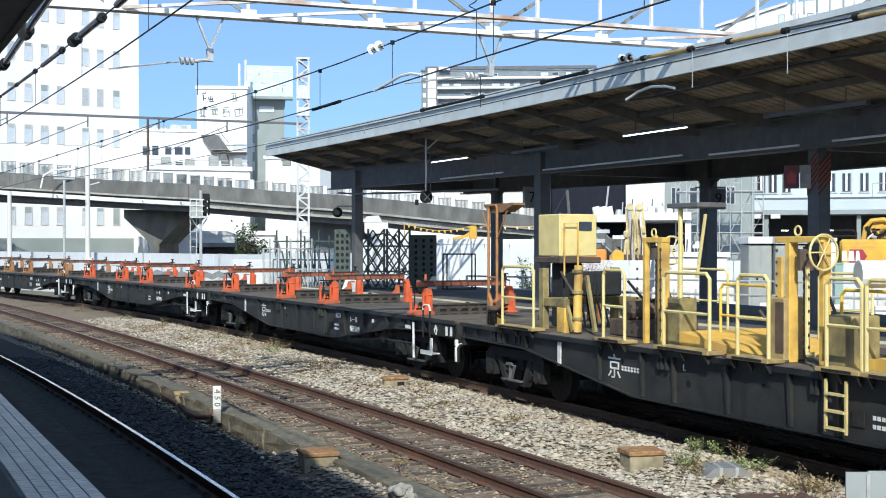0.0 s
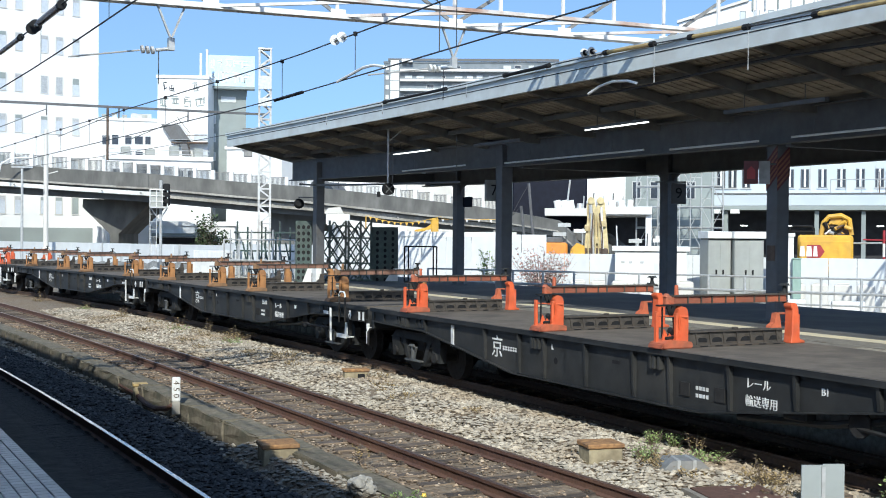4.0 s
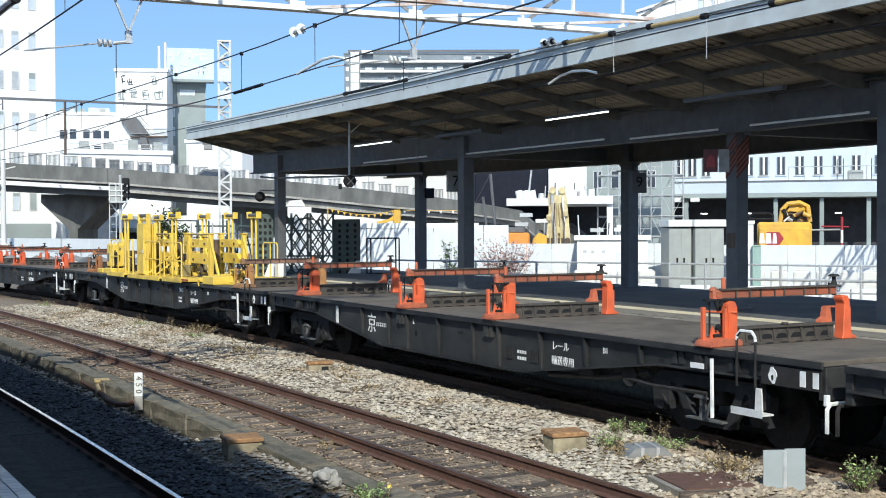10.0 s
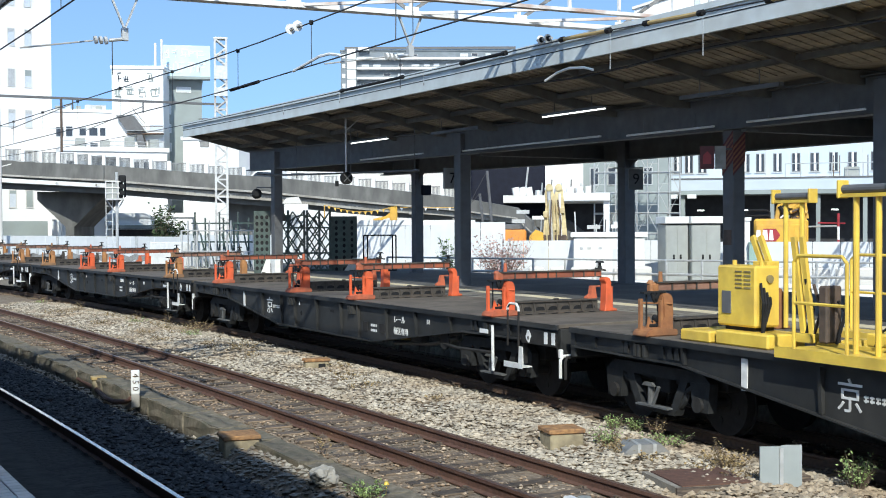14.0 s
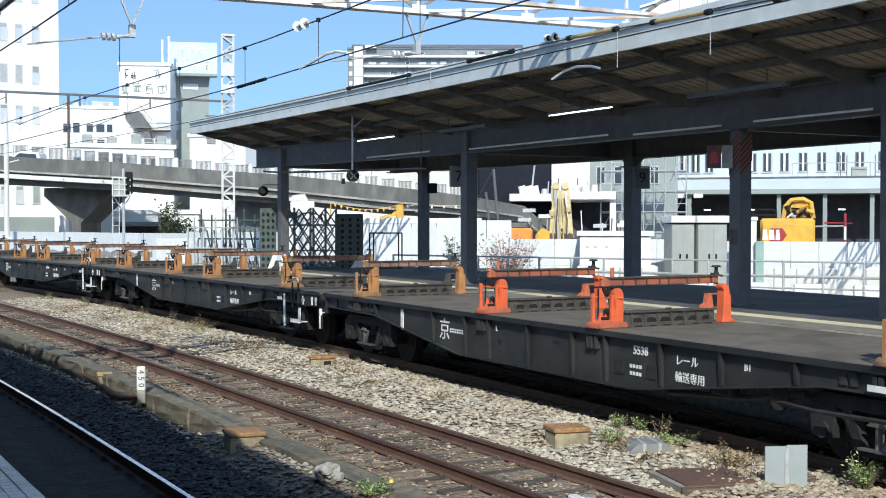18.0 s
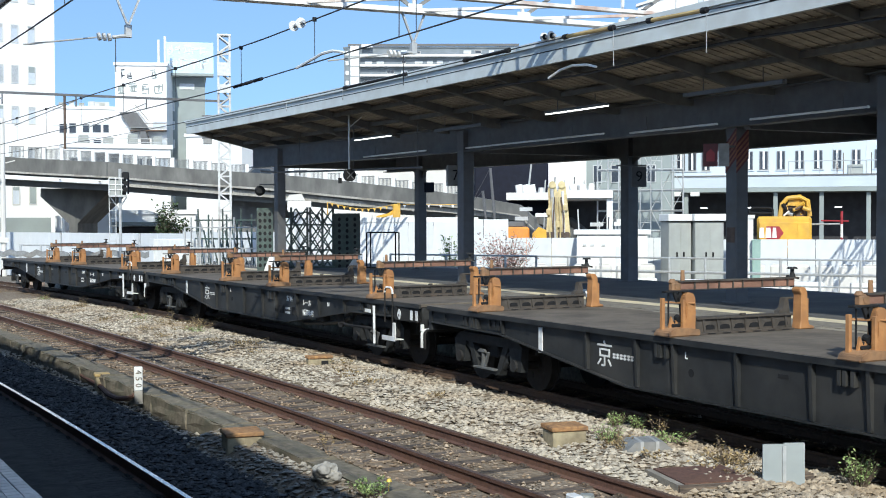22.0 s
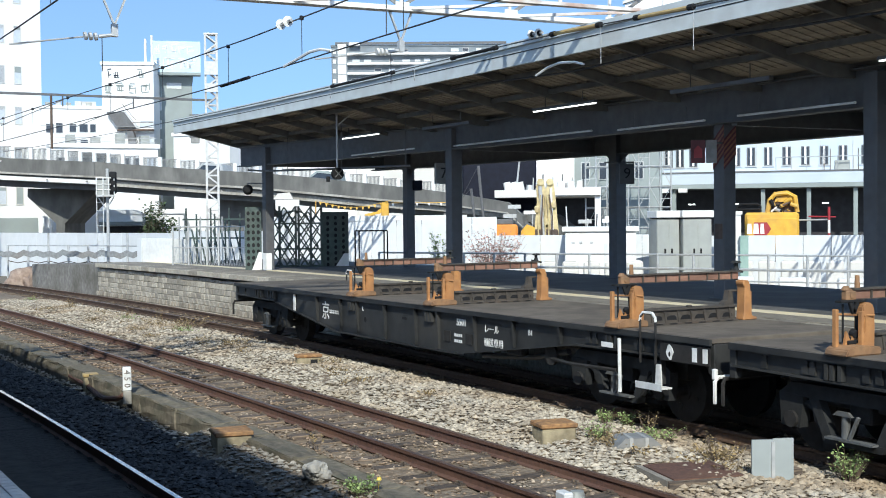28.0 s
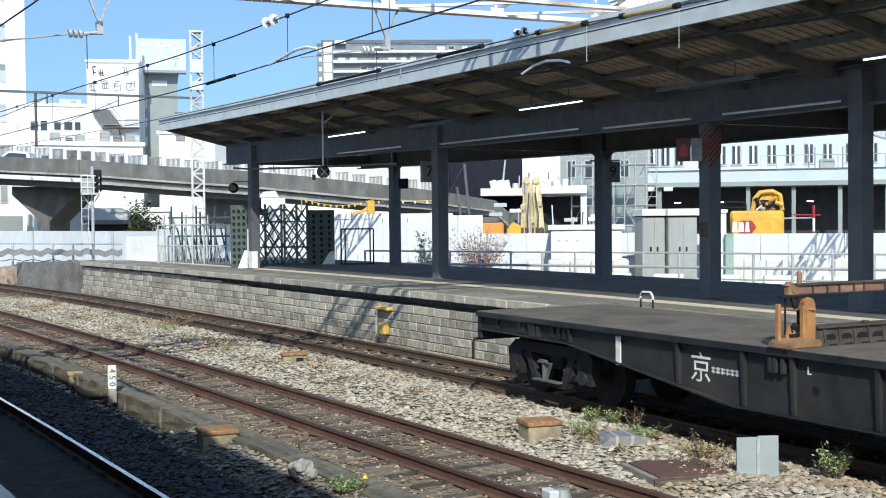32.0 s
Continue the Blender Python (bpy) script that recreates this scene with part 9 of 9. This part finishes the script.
part("body", box(B(), 0, w, 0, 1.4, GZ, 2.1, 0.02), M_WHITEP, wc)
part("side_leaf", box(B(), -0.04, 0.28, -0.06, -0.01, GZ, 2.12), M_HOARD, wc)
m, w = facing(bearing(24.4, 43.5), bearing(25.9, 43.5))
df = thing("gate_frame", "dark empty gate frame at the back of the platform", "gate", at=m)
for x in (0, 0.14, w - 0.12, w):
    part("upright", bar(B(), (x, 0, 1.1), (x, 0, 2.4), 0.05), M_BLACK, df)
part("head", bar(B(), (0, 0, 2.4), (w, 0, 2.4), 0.05), M_BLACK, df)
part("sill", bar(B(), (0, 0, 1.16), (w, 0, 1.16), 0.05), M_BLACK, df)
# fence posts and draped sheet before the left hoarding
lf = thing("site_fence", "galvanised site fence with a sagging dark net", "fence")
for k in range(9):
    p = bearing(9.0 + k * 0.85, 62 - k * 0.9)
    part("post", rod(B(), (p.x, p.y, GZ), (p.x, p.y, 2.3 if k in (2, 6) else 1.75), 0.05, 8), M_GALV, lf)
    if k:
        part("rail", rod(B(), (q.x, q.y, 1.72), (p.x, p.y, 1.72), 0.03, 6), M_GALV, lf)
        c = (p + q) / 2
        part("net", tube(B(), [(q.x, q.y, 1.0), (c.x, c.y, 0.9), (p.x, p.y, 1.0)], 0.02, 6), M_CHAN, lf)
    q = p
for k in range(14):
    p = bearing(8.0 + k * 0.55, 61.5 - k * 0.45)
    c = bearing(8.0 + (k + 0.5) * 0.55, 61.3 - k * 0.45)
    q = bearing(8.0 + (k + 1) * 0.55, 61.1 - k * 0.45)
    z = 1.52 + 0.04 * math.sin(k * 2.3)
    z2 = 1.52 + 0.04 * math.sin((k + 1) * 2.3)
    nb = B()
    top = [nb.verts.new((v.x + dy, v.y + dy, zz)) for dy in (0, 0.03) for v, zz in ((p, z), (c, z - 0.10), (q, z2), (q, z2 - 0.26), (c, z - 0.36), (p, z - 0.26))]
    for f in ((0, 1, 4, 5), (1, 2, 3, 4), (11, 10, 7, 6), (10, 9, 8, 7), (0, 6, 7, 1), (1, 7, 8, 2), (5, 4, 10, 11), (4, 3, 9, 10)):
        nb.faces.new([top[i] for i in f])
    part("net_fold", nb, M_CASE, lf)
p7e = goods(50, 1.7)
solo("ramp_wall", prism(B(), [(50.0, -0.4), (58.5, -0.4), (58.5, 0.9), (50.0, 1.1)], "x", -0.2, 3.0), M_CONCD, "dark stained concrete ramp at the platform end", "ramp", kind="structure", at=pose(p7e + 0.1, 0, 0) @ Matrix.Translation((0, 50, 0)) @ Matrix.Rotation(radians(8), 4, "Z") @ Matrix.Translation((0, -50, 0)))

# ---- beside the tracks ----
kp = thing("distance_post", "white distance post with black numerals beside the siding", "distance post", at=pose(5.07, 20.35, 0, 0, 0, -14))
part("post", box(B(), -0.07, 0.07, -0.05, 0.05, 0.0, 0.40, 0.015), M_WHITEP, kp)
part("foot", box(B(), -0.07, 0.07, -0.05, 0.05, -0.22, 0.0, 0.01), M_CONC, kp)
for k, ch in enumerate("450"):
    writing("numeral", ch, 0.14, kp, Matrix.Translation((0, -0.053, 0.315 - k * 0.11)) @ Matrix.Rotation(radians(90), 4, "X") @ Matrix.Rotation(radians(-90), 4, "Z"), M_SLEEPER)


def handhole(x, y, z, sx, sy, h, ang, lid, label):
    t = thing("cable_pit", label, "cable pit", at=pose(x, y, z, 0, 0, ang), group="cable pits")
    part("pit_body", box(B(), -sx, sx, -sy, sy, -0.35, h, 0.015), M_PIT, t)
    part("pit_lid", box(B(), -sx - 0.02, sx + 0.02, -sy - 0.02, sy + 0.02, h, h + 0.06, 0.012), lid, t, "rust-stained lid")
    return t


handhole(5.20, 15.45, -0.14, 0.23, 0.22, 0.15, -8, M_PITLID, "concrete cable pit with a rusty yellow lid")
handhole(8.86, 13.35, -0.13, 0.23, 0.2, 0.22, -12, M_PITLID, "concrete cable pit with a rusty yellow lid in the ballast")
t = handhole(9.29, 22.8, -0.07, 0.24, 0.12, 0.14, -10, M_PITLID, "small rusty cable pit with an open side")
part("opening", box(B(), 0.02, 0.16, -0.135, -0.121, 0.0, 0.1), M_BLACK, t)
t = handhole(5.10, 23.2, -0.2, 0.12, 0.12, 0.13, -8, M_TAN, "small yellowed cable pit set against the kerb wall")
# point machine lump, sign, plate
pm = thing("impedance_bond", "grey metal track bond casing with a hipped lid", "track casing", at=pose(9.40, 12.35, -0.10, 0, 0, -20) @ Matrix.Scale(0.82, 4))
part("casing", box(B(), -0.36, 0.36, -0.24, 0.24, -0.15, 0.05, 0.02), M_CASE, pm)
part("hip_lid", prism(B(), [(-0.38, 0.05), (0.38, 0.05), (0.22, 0.20), (-0.22, 0.20)], "y", -0.25, 0.25), M_CASE, pm)
for x in (-0.12, 0.12):
    part("rib", box(B(), x - 0.025, x + 0.025, -0.254, 0.254, 0.05, 0.208), M_GALV, pm)
bs = thing("grey_board", "plain grey metal board folded in two, standing in the ballast", "board", at=pose(9.52, 10.05, 0, 0, 0, -24))
part("leaf", box(B(), -0.235, 0.0, -0.012, 0.012, -0.2, 0.36), M_BOARD, bs)
part("leaf", box(B(), 0.004, 0.235, -0.004, 0.02, -0.2, 0.37), M_BOARD, bs)
part("stiffener", box(B(), -0.02, 0.02, -0.03, -0.013, -0.3, 0.34), M_GALV, bs)
mp = thing("steel_cover", "rusty red-brown steel cover plate on a timber frame", "cover plate", at=pose(8.95, 10.7, -0.05, 0, 0, -14))
part("plate", box(B(), -0.42, 0.42, -0.42, 0.42, 0.0, 0.025), M_RAILRUST, mp)
part("frame", box(B(), -0.50, 0.50, -0.47, -0.425, -0.1, 0.012), M_SLEEPER, mp)
part("frame", box(B(), -0.50, -0.425, -0.42, 0.47, -0.1, 0.012), M_SLAB, mp)
part("loose_board", box(B(), 0.45, 1.25, -0.2, -0.03, -0.06, 0.0), M_SLEEPER, mp)
tb = thing("track_lamp_box", "pale grey junction box between the rails", "junction box", at=pose(7.05, 10.35, -0.12, 0, 0, -5))
part("box", box(B(), -0.11, 0.0, -0.1, 0.1, 0, 0.14, 0.015), M_HOARD, tb)
part("dome", rod(B(), (0.09, 0, 0), (0.09, 0, 0.13), 0.1, 14, 0.07), M_CABG, tb)
b_ = bmesh.new()
bmesh.ops.create_icosphere(b_, subdivisions=4, radius=0.16)
for v in b_.verts:
    v.co *= 0.95 + 0.5 * noise.noise(v.co * 8) + 0.25 * noise.noise(v.co * 24)
    v.co.z *= 0.75
solo("boulder", b_, M_CONC, "broken lump of pale concrete beside the kerb wall", "rock", at=(5.26, 12.66, 0.0))
yb = thing("yellow_train_stop", "yellow box and pipe fixed to the platform wall", "wall box", at=(goods(25.9, 1.42), 25.9, 0))
part("box", box(B(), -0.06, 0.1, -0.2, 0.12, 0.05, 0.32, 0.03), M_YELOLD, yb)
part("pipe", tube(B(), [(0.1, 0.28, 0.75), (0.0, 0.32, 0.55), (0.02, 0.36, 0.0), (0.02, 0.4, -0.2)], 0.035, 8), M_CONC, yb)
part("pipe_head", box(B(), -0.02, 0.15, -0.3, 0.35, 0.62, 0.70, 0.02), M_YELOLD, yb)
# ---- plants ----
def tuft(name, label, p, h, n, spread, material, seed, stem=True, leaf=0.035, category="weed"):
    r = random.Random(seed)
    t = thing(name, label, category, at=p)
    sb, lb = B(), B()
    for k in range(n):
        a = r.uniform(0, math.tau)
        top = Vector((math.cos(a) * r.uniform(0.1, spread), math.sin(a) * r.uniform(0.1, spread), h * r.uniform(0.45, 1)))
        rod(sb, (top.x * 0.12, top.y * 0.12, -0.05), top, 0.005, 4, 0.002)
        for j in range(9):
            c = top * r.uniform(0.3, 1.0) + Vector((r.uniform(-1, 1), r.uniform(-1, 1), r.uniform(-1, 1))) * 0.04
            d = Vector((r.uniform(-1, 1), r.uniform(-1, 1), r.uniform(-0.3, 0.8))).normalized() * leaf * r.uniform(0.7, 1.8)
            e = d.cross(Vector((r.uniform(-1, 1), r.uniform(-1, 1), 1))).normalized() * leaf * 0.4
            v = [lb.verts.new(c), lb.verts.new(c + d * 0.5 + e), lb.verts.new(c + d), lb.verts.new(c + d * 0.5 - e)]
            lb.faces.new(v)
    tagged(part("stem", sb, M_TWIG, t), kind="stuff")
    tagged(part("leaf", lb, material, t), kind="stuff")


tuft("weed", "green bushy weed beside the grey board", (10.35, 9.75, -0.15), 0.42, 64, 0.26, M_LEAF, 1, leaf=0.03)
tuft("weed", "low green weed beside the goods track", (10.31, 14.2, -0.13), 0.22, 40, 0.14, M_LEAF, 21, leaf=0.024)
tuft("weed", "low green weed beside the goods track", (10.5, 13.95, -0.13), 0.2, 40, 0.14, M_LEAF, 22, leaf=0.024)
tuft("weed", "green weed behind the cable pit", (9.30, 13.0, -0.12), 0.30, 60, 0.22, M_LEAF, 2, leaf=0.024)
fl = solo("yellow_flower", rod(rod(B(), (0, 0, 0), (0.01, 0, 0.16), 0.004, 5), (0.01, 0, 0.16), (0.01, 0, 0.19), 0.03, 8, 0.02), M_YELLOW, "small yellow flower in a weed", "flower", at=(5.52, 11.65, -0.10))
tuft("weed", "low green weed at the kerb wall", (5.38, 11.75, -0.10), 0.2, 36, 0.25, M_LEAF, 3)
for k, (x, y, h) in enumerate(((7.70, 54.0, 0.5), (8.45, 47.6, 0.4), (8.85, 43.0, 0.5), (9.25, 36.7, 0.45), (9.45, 34.3, 0.55), (9.55, 31.8, 0.45), (9.62, 11.05, 0.42), (10.35, 13.3, 0.35))):
    tuft("weed", "tall thin dry grass stalks beside the goods track", (x, y, -0.13), h, 9, 0.16, M_DRY, 300 + k, leaf=0.03)
    tuft("weed", "low olive grass beside the goods track", (x - 0.2, y - 0.5, -0.13), 0.2, 26, 0.4, M_LEAF if k % 2 else M_DRY, 330 + k, leaf=0.03)
tuft("weed", "dry brown weeds in the ballast", (9.15, 12.6, -0.12), 0.22, 34, 0.35, M_DRY, 4)
tuft("weed", "dry brown weeds near the cover plate", (9.75, 11.2, -0.12), 0.22, 40, 0.45, M_DRY, 5)
tuft("weed", "dry grass tuft beside the goods track", (9.15, 27.0, -0.12), 0.25, 40, 0.8, M_DRY, 6)
tuft("weed", "dry grass tuft at the track side", (9.9, 33.0, -0.12), 0.3, 40, 1.0, M_DRY, 7)
tuft("weed", "thin weed by the siding", (6.05, 14.6, -0.12), 0.3, 5, 0.12, M_DRY, 8)
for k in range(10):
    r = random.Random(40 + k)
    y = r.uniform(10, 38)
    tuft("weed", "small dry weed between the tracks", (goods(y, r.uniform(-2.6, -1.9)), y, -0.12), 0.16, 12, 0.25, M_DRY, 60 + k)
for k in range(16):
    r = random.Random(140 + k)
    y = r.uniform(18, 42)
    tuft("weed", "dry grass tuft in the ballast of the goods track", (goods(y, r.uniform(-3.0, -1.5)), y, -0.13), 0.18, 16, 0.45, M_DRY, 160 + k, leaf=0.03)
q = bearing(30.8, 51)
tuft("shrub", "sparse reddish shrub at the back of the platform", (q.x, q.y, 0.2), 2.2, 170, 1.75, M_REDLEAF, 11, leaf=0.09, category="shrub")
q = bearing(28.3, 51)
tuft("shrub", "sparse yellow-green shrub behind a column", (q.x, q.y, 0.2), 2.1, 60, 0.75, M_LEAF, 12, leaf=0.09, category="shrub")
for k, (a, rr, h) in enumerate(((15.25, 70, 4.3), (15.9, 71, 3.4), (8.2, 98, 1.6))):
    q = bearing(a, rr)
    tuft("tree", "small dark evergreen tree under the overpass", (q.x, q.y, -0.3), h, 260, 0.75, M_LEAFD, 20 + k, leaf=0.15, category="tree")

# ---- stone blocks of the platform wall, raised kerb bricks: last, one by one ----
def block_row(parent, name, y0, y1, z0, z1, off, depth, length, material, seed, joined):
    r = random.Random(seed)
    me = [mesh_of(name, box(B(), 0, depth, -length * s / 2 + 0.008, length * s / 2 - 0.008, z0 + 0.008, z1 - 0.008, 0.012), material) for s in (0.72, 1.0, 1.35)]
    y, n = y0, 0
    while y < y1:
        k = r.randrange(3)
        L = length * (0.72, 1.0, 1.35)[k]
        sl = math.degrees(math.atan(bend(y + L / 2)[1]))
        part(name, me[k], None, parent, at=pose(goods(y + L / 2, off + r.uniform(-0.010, 0.006)), y + L / 2, r.uniform(-0.006, 0.005), r.uniform(-0.5, 0.5), 0, -sl + r.uniform(-0.4, 0.4)))
        y += L
        n += 1
    return n


for j, (z0, z1) in enumerate(((-0.34, -0.16), (-0.16, 0.03), (0.03, 0.22), (0.22, 0.41), (0.41, 0.60), (0.60, 0.80))):
    block_row(p7, "stone_block", 20.5, 50.0, z0, z1, 1.54, 0.09, (0.36, 0.33)[j % 2] if j < 4 else 0.46, M_BLOCK, 100 + j, False)
for y0, y1, z1 in ((34.5, 36.5, 0.85), (36.5, 38.5, 0.90), (38.5, 50.0, 0.94)):
    block_row(p7, "stone_block", y0, y1, 0.80, z1, 1.54, 0.4, 0.46, M_BLOCK, 120, False)
block_row(p7, "coping_brick", 15.0, 50.0, 0.975, 1.148, 1.415, 0.115, 0.58, M_BLOCK, 200, False)
for j, (o, d, L) in enumerate(((1.535, 0.5, 0.75), (2.045, 0.54, 0.62))):
    block_row(p7, "platform_slab", 14.0, 50.0, 1.10, 1.153, o, d, L, M_SLAB, 300 + j, False)
# ---- what moves: the train, slowing as it passes ----
ADVANCE = [(0.0, 10.47), (1.0, 1.89), (2.0, -6.70), (3.0, -14.64), (3.5, -18.61), (5.5, -36.16), (6.0, -40.52), (7.0, -48.73),
           (8.0, -56.63), (9.0, -64.73), (10.0, -72.72), (11.0, -80.58), (12.0, -88.42), (13.0, -96.12), (14.0, -103.07), (14.5, -106.22),
           (16.5, -119.54), (17.0, -122.86), (18.0, -129.19), (19.0, -135.32), (20.0, -140.97), (21.0, -146.61), (22.0, -151.96), (23.0, -156.92),
           (24.0, -161.77), (25.0, -166.44), (25.5, -168.58), (27.5, -176.23), (28.0, -178.13), (29.0, -181.50), (30.0, -184.67), (31.0, -187.55), (32.0, -190.26)]


def arc_y(s):
    """y of the point s metres along the goods track."""
    y = s
    for _ in range(3):
        u = min(max(y, -2.0), 95.0) - 15.0
        y = s - (0.001694 * u) ** 2 * u / 6
    return y


def wagon_pose(s):
    ya, yb = arc_y(s - 6.2), arc_y(s + 6.2)
    a, b = Vector((goods(ya), ya, 0)), Vector((goods(yb), yb, 0))
    d = b - a
    m = (a + b) / 2
    return pose(m.x, m.y, 0, 0, 0, math.degrees(math.atan2(-d.x, d.y)))


def motions():
    for i, w in enumerate(WAGONS):
        walk(w, [(t, wagon_pose(s + i * PITCH + MID)) for t, s in ADVANCE])
    ts, ss = [t for t, _ in ADVANCE], [s for _, s in ADVANCE]

    def run(t):
        return float(np.interp(t, ts, ss))

    for i, (c, when, az, lane) in enumerate(CARS):
        walk(c, car_rows(i, when, az, lane))
    for i, wheels in enumerate(WHEELS):
        # the wheels roll while their wagon is between the far bend and the camera
        turns, angle, held = [(0.0, 0.0)], 0.0, 0.0
        for k in range(1, 960):
            t = k / FPS
            step = 0.0
            if -14 < run(t) + i * PITCH + MID < 75:
                step = math.degrees((run(t - 1 / FPS) - run(t)) / 0.43)
                if held == 0.0 and k > 1 and turns[-1][1] == angle and turns[-1][0] < t - 0.2:
                    turns.append((t - 1 / FPS, angle))
            angle, held = angle + step, held + step
            if held > 0 and held + step > 80:
                turns.append((t, angle))
                held = 0.0
        turns.append((32.0, angle))
        for wheel in wheels:
            y = wheel.location.y
            walk(wheel, [(t, pose(0, y, 0.43, a)) for t, a in turns])


motions()
